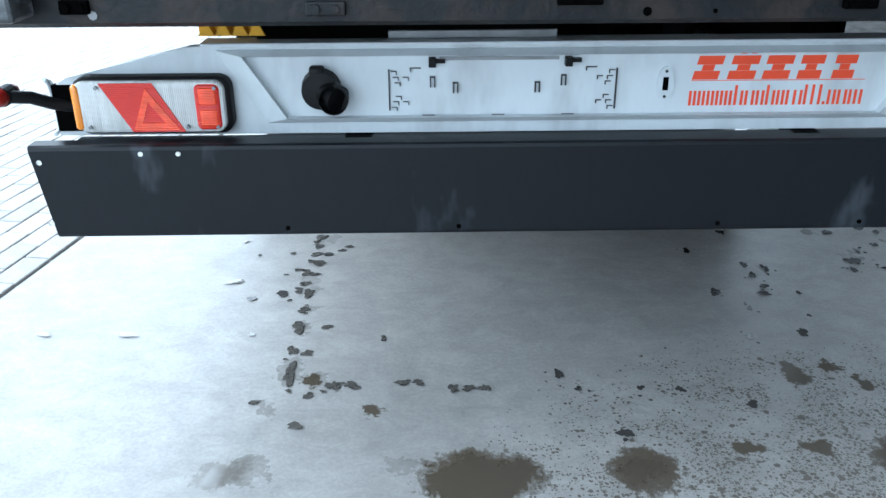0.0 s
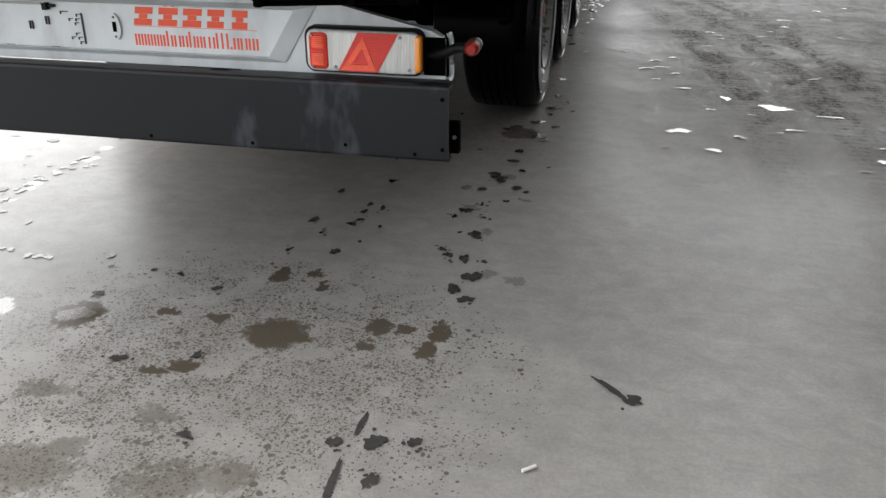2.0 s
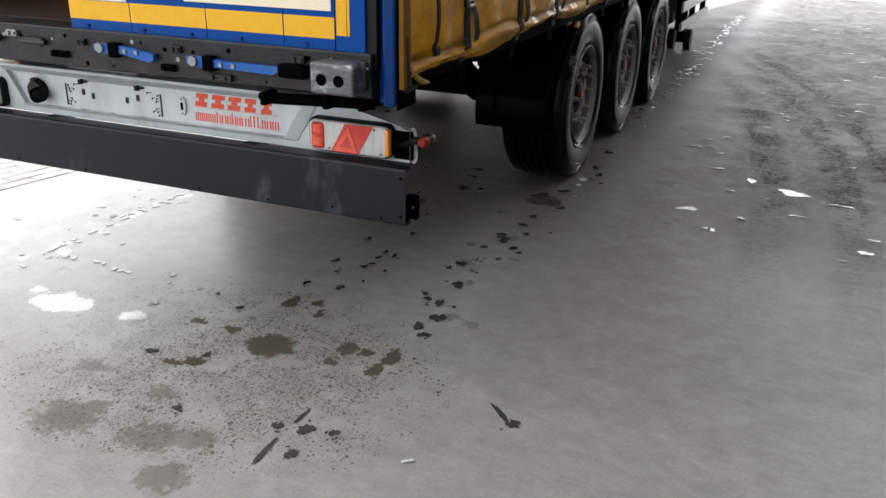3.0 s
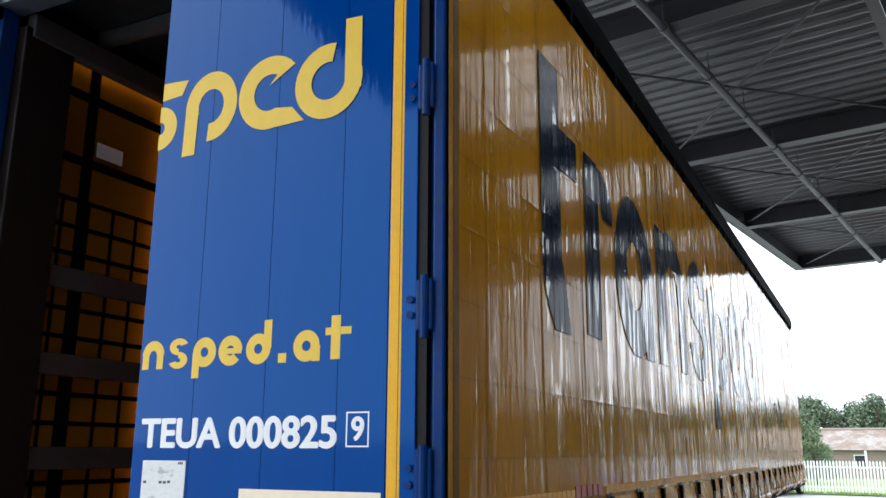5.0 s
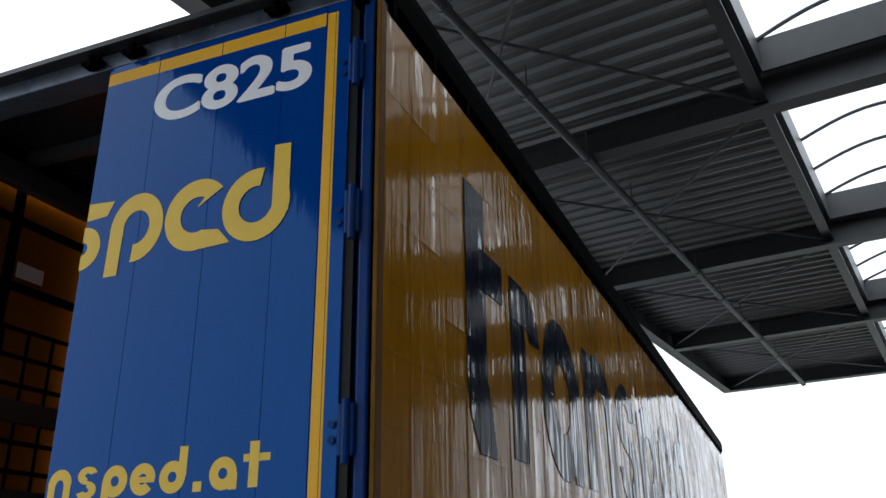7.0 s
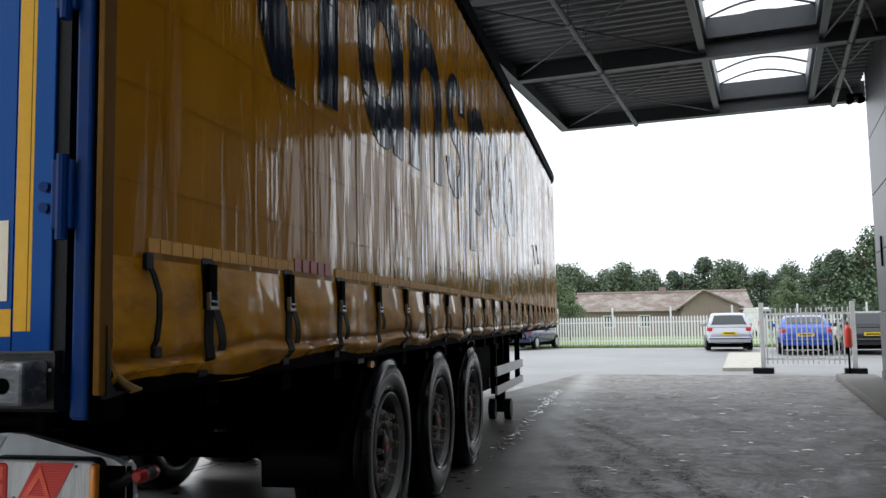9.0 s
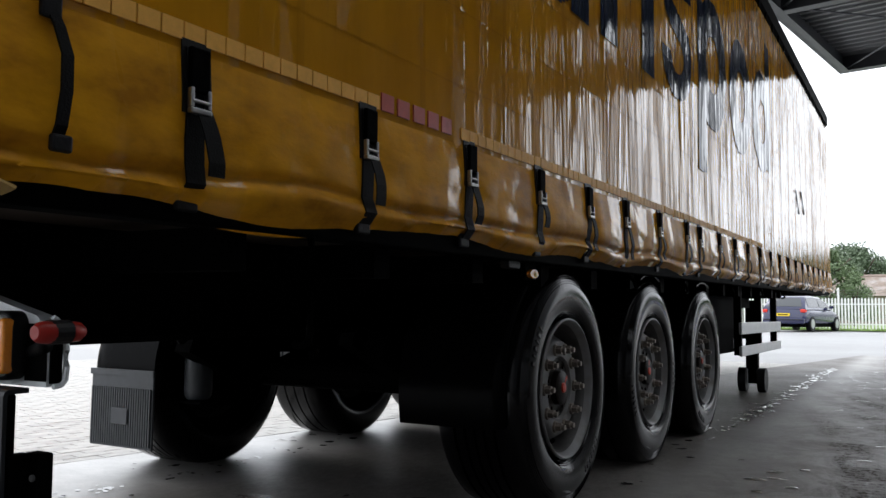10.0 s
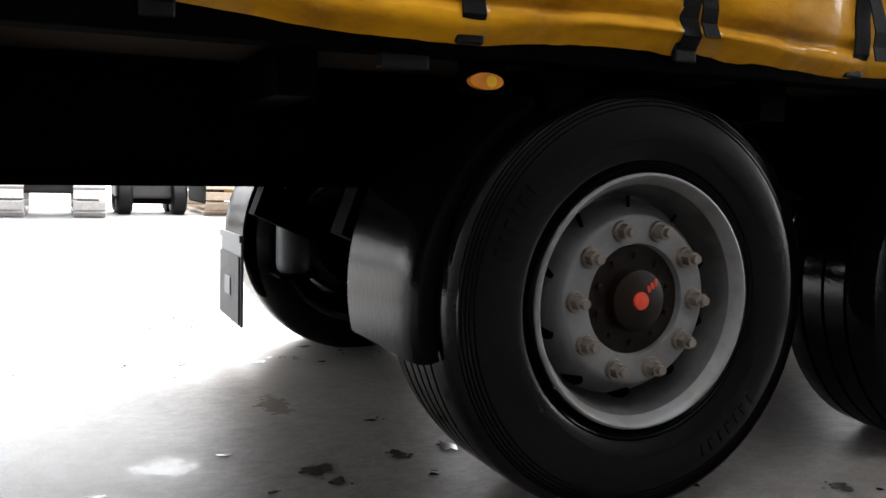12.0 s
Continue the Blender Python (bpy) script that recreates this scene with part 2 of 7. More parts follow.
M["car_blue"] = mat("blue_car_paint", (0.015, 0.07, 0.42), 0.22, coat=0.8)
M["car_dark"] = mat("dark_blue_car_paint", (0.014, 0.018, 0.06), 0.22, coat=0.5)
M["car_black"] = mat("black_car_paint", (0.02, 0.02, 0.022), 0.25, coat=0.7)
M["car_white"] = mat("white_van_paint", (0.75, 0.76, 0.76), 0.3, coat=0.5)
M["glass"] = mat("dark_car_glass", (0.03, 0.035, 0.04), 0.05, spec=0.8)
M["plate_yellow"] = mat("yellow_plate", (0.85, 0.60, 0.02), 0.4)
M["track_tan"] = mat("dusty_track_steel", (0.30, 0.24, 0.18), 0.7, var=0.3, scale=12)
M["track_grey"] = mat("dusty_grey_track_steel", (0.34, 0.33, 0.32), 0.7, var=0.3, scale=12)
M["machine_dark"] = mat("dark_machine_paint", (0.03, 0.03, 0.033), 0.4, var=0.2, scale=4)
M["machine_yellow"] = mat("ochre_machine_paint", (0.42, 0.25, 0.06), 0.5, var=0.2)


def run_off(m, dry_rough, dry_spec, wet_rough, wet_spec, share=0.5, fy=13.0, fz=0.75, dry_ior=1.1, wet_ior=1.45, ahead=0.0):
    """Water running down: upright glossy streaks on a duller sheet."""
    nt = m.node_tree
    N, L = nt.nodes, nt.links
    b = N["Principled BSDF"]
    co, mp, nz, mr = N.new("ShaderNodeTexCoord"), N.new("ShaderNodeMapping"), N.new("ShaderNodeTexNoise"), N.new("ShaderNodeMapRange")
    mp.inputs["Scale"].default_value = (0.0, fy, fz)
    nz.inputs["Scale"].default_value, nz.inputs["Detail"].default_value, nz.inputs["Distortion"].default_value = 1.0, 3.0, 0.5
    mr.inputs["From Min"].default_value, mr.inputs["From Max"].default_value = 0.615 - share * 0.2, 0.645 - share * 0.2
    L.new(co.outputs["Object"], mp.inputs["Vector"])
    L.new(mp.outputs[0], nz.inputs["Vector"])
    sy, more, level = N.new("ShaderNodeSeparateXYZ"), N.new("ShaderNodeMapRange"), N.new("ShaderNodeMath")
    more.inputs["From Min"].default_value, more.inputs["From Max"].default_value, more.inputs["To Max"].default_value = 0.6, 8.5, ahead
    level.operation = "ADD"
    L.new(co.outputs["Object"], sy.inputs[0])
    L.new(sy.outputs["Y"], more.inputs["Value"])           # the rain beats harder on the cloth beyond the canopy
    L.new(nz.outputs["Fac"], level.inputs[0])
    L.new(more.outputs[0], level.inputs[1])
    L.new(level.outputs[0], mr.inputs["Value"])
    for name, a, c in (("Roughness", dry_rough, wet_rough), ("Specular IOR Level", dry_spec, wet_spec), ("IOR", dry_ior, wet_ior)):
        q = N.new("ShaderNodeMapRange")
        q.inputs["To Min"].default_value, q.inputs["To Max"].default_value = a, c
        L.new(mr.outputs[0], q.inputs["Value"])
        L.new(q.outputs[0], b.inputs[name])
    return m


def wrinkled(m, deep):
    """Sharp upright creases in the cloth, stronger in some places than in others, and rows of welded puckers."""
    nt = m.node_tree
    N, L = nt.nodes, nt.links
    b = N["Principled BSDF"]
    co = N.new("ShaderNodeTexCoord")

    def op(kind, a, c=0.0):
        n = N.new("ShaderNodeMath")
        n.operation = kind
        for k, v in enumerate((a, c)):
            if isinstance(v, (int, float)):
                n.inputs[k].default_value = v
            else:
                L.new(v, n.inputs[k])
        return n.outputs[0]

    def grain(fy, fz, detail, warp=0.0, shift=0.0):
        q, n = N.new("ShaderNodeMapping"), N.new("ShaderNodeTexNoise")
        q.inputs["Scale"].default_value, q.inputs["Location"].default_value = (0, fy, fz), (shift, 0, 0)
        n.inputs["Scale"].default_value, n.inputs["Detail"].default_value, n.inputs["Roughness"].default_value, n.inputs["Distortion"].default_value = 1.0, detail, 0.55, warp
        L.new(co.outputs["Object"], q.inputs["Vector"])
        L.new(q.outputs[0], n.inputs["Vector"])
        return n.outputs["Fac"]

    def ridge(v):
        return op("SUBTRACT", 1.0, op("MULTIPLY", op("ABSOLUTE", op("SUBTRACT", v, 0.5)), 4.0))

    sy = N.new("ShaderNodeSeparateXYZ")
    L.new(co.outputs["Object"], sy.inputs[0])
    taut = N.new("ShaderNodeMapRange")                     # the cloth hangs flatter beside the rear post
    taut.inputs["From Min"].default_value, taut.inputs["From Max"].default_value, taut.inputs["To Min"].default_value = 0.8, 5.0, 0.2
    L.new(sy.outputs["Y"], taut.inputs["Value"])
    place = op("MULTIPLY", taut.outputs[0], op("MAXIMUM", 0.12, op("MULTIPLY", op("SUBTRACT", grain(1.3, 1.0, 3, 0.0, 4.0), 0.34), 4.2)))

    def crease(v, sharp):
        return op("POWER", op("MAXIMUM", ridge(v), 0.0), sharp)

    tall = op("ADD", crease(grain(6.5, 0.7, 2, 0.8), 2.5), op("ADD", op("MULTIPLY", crease(grain(15, 1.3, 1, 0.7, 7.0), 2.0), 0.55), op("MULTIPLY", grain(38, 5.0, 2, 0.4, 2.0), 0.12)))
    rows = op("ABSOLUTE", op("SINE", op("MULTIPLY", op("SUBTRACT", sy.outputs["Z"], 1.52), math.pi / 0.25)))
    rung = op("POWER", op("SUBTRACT", 1.0, rows), 8.0)
    cols = op("ABSOLUTE", op("SINE", op("MULTIPLY", op("SUBTRACT", sy.outputs["Y"], 0.30), math.pi / 0.14)))
    rail = op("MULTIPLY", op("POWER", op("SUBTRACT", 1.0, cols), 8.0), grain(1.4, 9.0, 2, 0.0, 3.0))
    patchy = op("MAXIMUM", 0.0, op("MULTIPLY", op("SUBTRACT", grain(3.2, 3.2, 2, 0.0, 5.0), 0.45), 3.5))
    pucker = op("MULTIPLY", op("MULTIPLY", op("ADD", op("MULTIPLY", rung, grain(24, 6, 2, 0.0, 9.0)), op("MULTIPLY", rail, 0.8)), patchy), 0.55)
    bp = N.new("ShaderNodeBump")
    bp.inputs["Strength"].default_value, bp.inputs["Distance"].default_value = 1.0, deep
    L.new(op("ADD", op("MULTIPLY", tall, place), pucker), bp.inputs["Height"])
    if b.inputs["Normal"].links:
        L.new(b.inputs["Normal"].links[0].from_socket, bp.inputs["Normal"])
    L.new(bp.outputs[0], b.inputs["Normal"])


run_off(M["curtain"], 0.09, 0.5, 0.02, 0.5, 0.20, 12.0, 1.2, 1.13, 1.6, 0.19)
run_off(M["seam"], 0.09, 0.5, 0.02, 0.5, 0.20, 12.0, 1.2, 1.13, 1.6, 0.19)
run_off(M["navy_print"], 0.12, 0.5, 0.02, 0.5, 0.16, 12.0, 1.2, 1.08, 1.5, 0.17)
for key in ("curtain", "seam", "navy_print"):
    wrinkled(M[key], 0.0035)
run_off(M["curtain_low"], 0.4, 0.3, 0.10, 0.5, 0.45, 7.0, 2.0, 1.2, 1.45)


# damp patches, dark drips and shining water on the slab: x, y, half width, half depth
DAMP = [(-0.24, -0.04, 0.13, 0.09), (0.13, -0.03, 0.08, 0.075), (0.61, 0.35, 0.028, 0.055), (0.72, 0.38, 0.022, 0.03), (0.77, 0.30, 0.026, 0.026), (0.38, 0.04, 0.03, 0.026), (0.54, 0.04, 0.033, 0.03),
        (0.74, -0.01, 0.085, 0.08), (0.80, -0.02, 0.05, 0.04), (1.02, 0.09, 0.032, 0.05), (1.09, 0.09, 0.026, 0.03), (1.01, -0.02, 0.028, 0.026), (1.20, 0.10, 0.026, 0.055), (1.18, 0.0, 0.026, 0.05),
        (0.51, -0.26, 0.04, 0.016), (0.57, -0.23, 0.034, 0.016), (1.17, 2.14, 0.10, 0.09), (-0.66, 0.35, 0.028, 0.04), (-0.49, 0.21, 0.024, 0.026)]
FAINT = [(0.43, -0.68, 0.09, 0.07), (0.76, -0.66, 0.09, 0.06), (0.88, -0.62, 0.07, 0.045), (0.47, -0.60, 0.045, 0.03), (-0.81, -0.02, 0.05, 0.04), (0.92, -0.80, 0.07, 0.06),
         (0.50, 1.79, 0.06, 0.06), (0.65, 2.16, 0.05, 0.045), (-0.02, 2.20, 0.14, 0.05), (0.28, -0.40, 0.06, 0.03), (0.62, -0.45, 0.05, 0.03)]
WHITE = [(-0.235, -0.055, 0.14, 0.08), (0.12, -0.035, 0.05, 0.035), (-0.65, 0.36, 0.04, 0.05), (-0.72, 0.39, 0.03, 0.07), (-0.72, 0.63, 0.025, 0.04), (-0.71, 0.75, 0.02, 0.02), (-0.72, 0.88, 0.025, 0.03), (-0.73, 0.96, 0.03, 0.025), (-0.71, 1.28, 0.03, 0.03),
         (-0.72, 1.45, 0.02, 0.03), (-0.77, -0.02, 0.06, 0.05), (-0.75, 0.22, 0.02, 0.03),
         (1.19, 1.47, 0.035, 0.05), (1.11, 1.08, 0.035, 0.04), (1.20, 0.85, 0.03, 0.035), (1.05, 1.3, 0.02, 0.02), (1.3, 1.2, 0.03, 0.02), (1.36, 0.47, 0.04, 0.03), (1.27, 0.5, 0.03, 0.04), (-0.42, 0.0, 0.03, 0.03)]


def slab_wear_and_shade(m):
    """Brown-grey lorry dirt in smears beside the trailer, spatter of splashed water behind it, and painted shade
    beneath it, in yard metres.
    """
    nt = m.node_tree
    N, L = nt.nodes, nt.links
    b = N["Principled BSDF"]

    def math_node(op, a, c):
        n = N.new("ShaderNodeMath")
        n.operation = op
        for k, v in enumerate((a, c)):
            if isinstance(v, (int, float)):
                n.inputs[k].default_value = v
            else:
                L.new(v, n.inputs[k])
        return n.outputs[0]

    def ramp(v, lo, hi):
        n = N.new("ShaderNodeMapRange")
        n.interpolation_type = "SMOOTHSTEP"
        n.inputs["From Min"].default_value, n.inputs["From Max"].default_value = lo, hi
        L.new(v, n.inputs["Value"])
        return n.outputs[0]

    def cloudy(scale, stretch=(1, 1, 1), turn=0.0, detail=6, warp=0.0, rough=0.65):
        q, n = N.new("ShaderNodeMapping"), N.new("ShaderNodeTexNoise")
        q.inputs["Scale"].default_value, q.inputs["Rotation"].default_value = stretch, (0, 0, radians(turn))
        n.inputs["Scale"].default_value, n.inputs["Detail"].default_value, n.inputs["Roughness"].default_value, n.inputs["Distortion"].default_value = scale, detail, rough, warp
        L.new(world_xy.outputs[0], q.inputs["Vector"])
        L.new(q.outputs[0], n.inputs["Vector"])
        return n.outputs["Fac"]

    co, world_xy, sx = N.new("ShaderNodeTexCoord"), N.new("ShaderNodeMapping"), N.new("ShaderNodeSeparateXYZ")
    world_xy.inputs["Location"].default_value, world_xy.inputs["Rotation"].default_value = (1.26, 18.0, 0), (0, 0, radians(-9.2))
    L.new(co.outputs["Object"], world_xy.inputs["Vector"])
    L.new(world_xy.outputs[0], sx.inputs[0])
    X, Y = sx.outputs["X"], sx.outputs["Y"]
    # lorry dirt along the drive
    lane = math_node("MULTIPLY", ramp(X, 1.1, 2.2), ramp(Y, 0.2, 3.2))
    smear = ramp(cloudy(2.4, (1.4, 1.0, 1), 20, 10, 1.2, 0.76), 0.38, 0.60)
    fine = ramp(cloudy(15.0, (2.0, 1.0, 1), 14, 9, 0.8, 0.8), 0.43, 0.58)
    dirt_and_shade = math_node("MULTIPLY", lane, math_node("ADD", math_node("MULTIPLY", smear, 0.48), math_node("MULTIPLY", fine, 0.50)))
    # curved tyre tracks with tread marks
    yy = math_node("SUBTRACT", Y, 2.0)
    bend = math_node("SUBTRACT", 2.80, math_node("MULTIPLY", math_node("MULTIPLY", yy, yy), 0.026))
    tread = math_node("MULTIPLY", ramp(math_node("SINE", math_node("MULTIPLY", Y, 95.0), 0.0), -0.4, 0.5), 0.3)
    for off in (0.0, 0.36, -0.42):
        gap = math_node("ABSOLUTE", math_node("SUBTRACT", math_node("SUBTRACT", X, bend), off), 0.0)
        band = math_node("SUBTRACT", 1.0, ramp(gap, 0.06, 0.15))
        band = math_node("MULTIPLY", math_node("MULTIPLY", band, ramp(Y, 0.3, 2.2)), math_node("ADD", 0.12, math_node("MULTIPLY", tread, fine)))
        dirt_and_shade = math_node("ADD", dirt_and_shade, math_node("MULTIPLY", band, 0.9))
    # splash spatter behind the bar: round drops of two sizes
    ex = math_node("DIVIDE", math_node("SUBTRACT", X, 0.62), 0.80)
    ey = math_node("DIVIDE", math_node("SUBTRACT", Y, -0.16), 0.62)
    far = math_node("ADD", math_node("MULTIPLY", ex, ex), math_node("MULTIPLY", ey, ey))
    near = ramp(math_node("SUBTRACT", 1.5, far), 0.0, 1.5)
    clump = ramp(cloudy(5.5, detail=6, warp=0.6), 0.40, 0.60)
    speck = cloudy(52, (1.0, 0.7, 1), 0, 5.0, 0.4, 0.7)
    crowd = math_node("MULTIPLY", near, math_node("ADD", 0.14, math_node("MULTIPLY", clump, 0.86)))

    def drops(cells, share, size):
        v, c3 = N.new("ShaderNodeTexVoronoi"), N.new("ShaderNodeSeparateColor")
        v.voronoi_dimensions = "2D"
        v.inputs["Scale"].default_value = cells
        L.new(world_xy.outputs[0], v.inputs["Vector"])
        L.new(v.outputs["Color"], c3.inputs[0])
        r = math_node("MULTIPLY", math_node("MULTIPLY", c3.outputs[0], c3.outputs[0]), size)
        inside = ramp(math_node("SUBTRACT", math_node("ADD", r, 0.10), math_node("ADD", v.outputs["Distance"], math_node("MULTIPLY", math_node("SUBTRACT", speck, 0.5), 0.35))), 0.0, 0.08)
        there = ramp(math_node("SUBTRACT", math_node("MULTIPLY", crowd, share), c3.outputs[1]), 0.0, 0.02)
        return math_node("MULTIPLY", inside, there)

    spots = math_node("MULTIPLY", math_node("MAXIMUM", drops(170, 1.3, 0.5), math_node("MAXIMUM", drops(88, 0.9, 0.45), drops(40, 0.4, 0.34))), 0.85)
    tint = math_node("MULTIPLY", crowd, 0.22)
    spatter = math_node("MAXIMUM", spots, tint)
    # puddles, drips and shining water: soft uneven patches
    warp, shift, moved = N.new("ShaderNodeTexNoise"), N.new("ShaderNodeVectorMath"), N.new("ShaderNodeVectorMath")
    warp.inputs["Scale"].default_value, warp.inputs["Detail"].default_value, warp.inputs["Roughness"].default_value = 14, 5, 0.7
    L.new(world_xy.outputs[0], warp.inputs["Vector"])
    shift.operation = "MULTIPLY_ADD"
    shift.inputs[1].default_value, shift.inputs[2].default_value = (0.16, 0.16, 0), (-0.08, -0.08, 0)
    L.new(warp.outputs["Color"], shift.inputs[0])
    L.new(world_xy.outputs[0], moved.inputs[0])
    L.new(shift.outputs[0], moved.inputs[1])

    def patches(spots, soft, hard, rag, source):
        """1 within the patches (x, y, half width, half depth), 0 outside."""
        best = 9.0
        for x, y, rx, ry in spots:
            q, ln = N.new("ShaderNodeMapping"), N.new("ShaderNodeVectorMath")
            q.inputs["Scale"].default_value, q.inputs["Location"].default_value = (1 / rx, 1 / ry, 0), (-x / rx, -y / ry, 0)
            ln.operation = "LENGTH"
            L.new(source.outputs[0], q.inputs["Vector"])
            L.new(q.outputs[0], ln.inputs[0])
            best = math_node("MINIMUM", ln.outputs["Value"], best)
        ragged = math_node("ADD", best, math_node("MULTIPLY", math_node("SUBTRACT", speck, 0.5), rag))
        return math_node("SUBTRACT", 1.0, ramp(ragged, hard, soft))

    mid_shift, middling = N.new("ShaderNodeVectorMath"), N.new("ShaderNodeVectorMath")
    mid_shift.operation = "MULTIPLY_ADD"
    mid_shift.inputs[1].default_value, mid_shift.inputs[2].default_value = (0.13, 0.13, 0), (-0.065, -0.065, 0)
    L.new(warp.outputs["Color"], mid_shift.inputs[0])
    L.new(world_xy.outputs[0], middling.inputs[0])
    L.new(mid_shift.outputs[0], middling.inputs[1])
    damp = math_node("MAXIMUM", patches(DAMP, 1.22, 0.85, 0.9, middling), math_node("MULTIPLY", patches(FAINT, 1.7, 0.6, 2.6, moved), 0.5))
    shine = patches(WHITE, 1.08, 0.95, 1.0, moved)
    base = b.inputs["Base Color"].links[0].from_socket
    # cloudy trowel marks and grit in the concrete itself
    grit = math_node("ADD", math_node("MULTIPLY", ramp(cloudy(7.0, (1.0, 1.6, 1), 30, 9, 0.8, 0.78), 0.36, 0.64), 0.20), math_node("MULTIPLY", ramp(cloudy(95.0, detail=4, rough=0.8), 0.38, 0.62), 0.17))
    tone = N.new("ShaderNodeMix")
    tone.data_type, tone.blend_type = "RGBA", "MULTIPLY"
    tone.inputs["Factor"].default_value = 1.0
    L.new(base, tone.inputs["A"])
    L.new(math_node("ADD", 0.83, grit), tone.inputs["B"])
    base = tone.outputs["Result"]
    # shade under the trailer, painted into the slab's colour and gloss
    underbody_shade = math_node("MULTIPLY", math_node("MULTIPLY", math_node("MULTIPLY", ramp(Y, 0.7, 2.2), ramp(X, -0.9, -0.2)), math_node("SUBTRACT", 1.0, ramp(X, 1.2, 1.7))), math_node("ADD", 0.62, math_node("MULTIPLY", fine, 0.10)))
    dirt_and_shade = math_node("MAXIMUM", dirt_and_shade, underbody_shade)
    for fac, colour in ((damp, (0.085, 0.070, 0.052, 1)), (dirt_and_shade, (0.066, 0.056, 0.049, 1)), (spatter, (0.092, 0.080, 0.066, 1))):
        mx = N.new("ShaderNodeMix")
        mx.data_type = "RGBA"
        mx.inputs["B"].default_value = colour
        L.new(fac, mx.inputs["Factor"])
        L.new(base, mx.inputs["A"])
        base = mx.outputs["Result"]
    L.new(base, b.inputs["Base Color"])
    rough = b.inputs["Roughness"].links[0].from_socket
    rough = math_node("ADD", rough, math_node("MULTIPLY", lane, math_node("SUBTRACT", 0.36, math_node("MULTIPLY", fine, 0.3))))
    rough = math_node("SUBTRACT", rough, math_node("MULTIPLY", spots, 0.12))
    rough = math_node("ADD", rough, math_node("MULTIPLY", underbody_shade, 0.14))
    for fac, r in ((damp, 0.06), (shine, 0.015)):
        rm = N.new("ShaderNodeMix")
        rm.inputs["B"].default_value = r
        L.new(fac, rm.inputs["Factor"])
        L.new(rough, rm.inputs["A"])
        rough = rm.outputs["Result"]
    L.new(rough, b.inputs["Roughness"])
    sp = math_node("ADD", math_node("SUBTRACT", 0.5, math_node("MULTIPLY", dirt_and_shade, 0.48)), math_node("ADD", math_node("MULTIPLY", damp, 0.25), math_node("MULTIPLY", shine, 0.5)))
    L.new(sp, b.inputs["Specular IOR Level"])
    L.new(math_node("SUBTRACT", math_node("ADD", 1.5, math_node("MULTIPLY", shine, 0.35)), math_node("MULTIPLY", underbody_shade, 0.36)), b.inputs["IOR"])


slab_wear_and_shade(M["concrete"])
for key, bands in (("clear_lens", 75.0), ("bright_lens", 60.0), ("red_lens", 75.0)):          # moulded ribs in the lamp glass
    nt = M[key].node_tree
    co, wv, bp = nt.nodes.new("ShaderNodeTexCoord"), nt.nodes.new("ShaderNodeTexWave"), nt.nodes.new("ShaderNodeBump")
    wv.bands_direction = "X" if key == "clear_lens" else "Z"
    wv.inputs["Scale"].default_value = bands
    bp.inputs["Strength"].default_value, bp.inputs["Distance"].default_value = 0.5, 0.002
    nt.links.new(co.outputs["Object"], wv.inputs["Vector"])
    nt.links.new(wv.outputs["Fac"], bp.inputs["Height"])
    nt.links.new(bp.outputs[0], nt.nodes["Principled BSDF"].inputs["Normal"])
M["faded_paint"] = mat("faded_pale_road_paint", (0.46, 0.44, 0.38), 0.7, var=0.25, scale=6)
# tarpaulin lets some daylight through
for key, amt in (("inner_yellow", 0.75),):
    nt = M[key].node_tree
    tb, ms = nt.nodes.new("ShaderNodeBsdfTranslucent"), nt.nodes.new("ShaderNodeMixShader")
    tb.inputs[0].default_value = (0.90, 0.47, 0.05, 1)
    ms.inputs[0].default_value = amt
    nt.links.new(nt.nodes["Principled BSDF"].outputs[0], ms.inputs[1])
    nt.links.new(tb.outputs[0], ms.inputs[2])
    nt.links.new(ms.outputs[0], nt.nodes["Material Output"].inputs[0])
nt = M["skylight"].node_tree
tb, ms = nt.nodes.new("ShaderNodeBsdfTranslucent"), nt.nodes.new("ShaderNodeMixShader")
tb.inputs[0].default_value = (0.95, 0.96, 0.96, 1)
ms.inputs[0].default_value = 0.85
nt.links.new(nt.nodes["Principled BSDF"].outputs[0], ms.inputs[1])
nt.links.new(tb.outputs[0], ms.inputs[2])
nt.links.new(ms.outputs[0], nt.nodes["Material Output"].inputs[0])


# ---- mesh helpers ----
def box(bm, x0, x1, y0, y1, z0, z1, bev=0.0, rot=None):
    r = bmesh.ops.create_cube(bm, size=1)
    vs = r["verts"]
    m = Matrix.Translation(((x0 + x1) / 2, (y0 + y1) / 2, (z0 + z1) / 2)) @ (rot or Matrix()) @ Matrix.Diagonal((x1 - x0, y1 - y0, z1 - z0, 1))
    bmesh.ops.transform(bm, matrix=m, verts=vs)
    if bev:
        es = list({e for v in vs for e in v.link_edges})
        bmesh.ops.bevel(bm, geom=es, offset=bev, segments=2, affect="EDGES", profile=0.5)
    return bm


def rod(bm, p, q, r, seg=12, r2=None, caps=True):
    p, q = Vector(p), Vector(q)
    d = q - p
    m = Matrix.Translation((p + q) / 2) @ d.to_track_quat("Z", "Y").to_matrix().to_4x4()
    bmesh.ops.create_cone(bm, cap_ends=caps, segments=seg, radius1=r, radius2=r if r2 is None else r2, depth=d.length, matrix=m)
    return bm


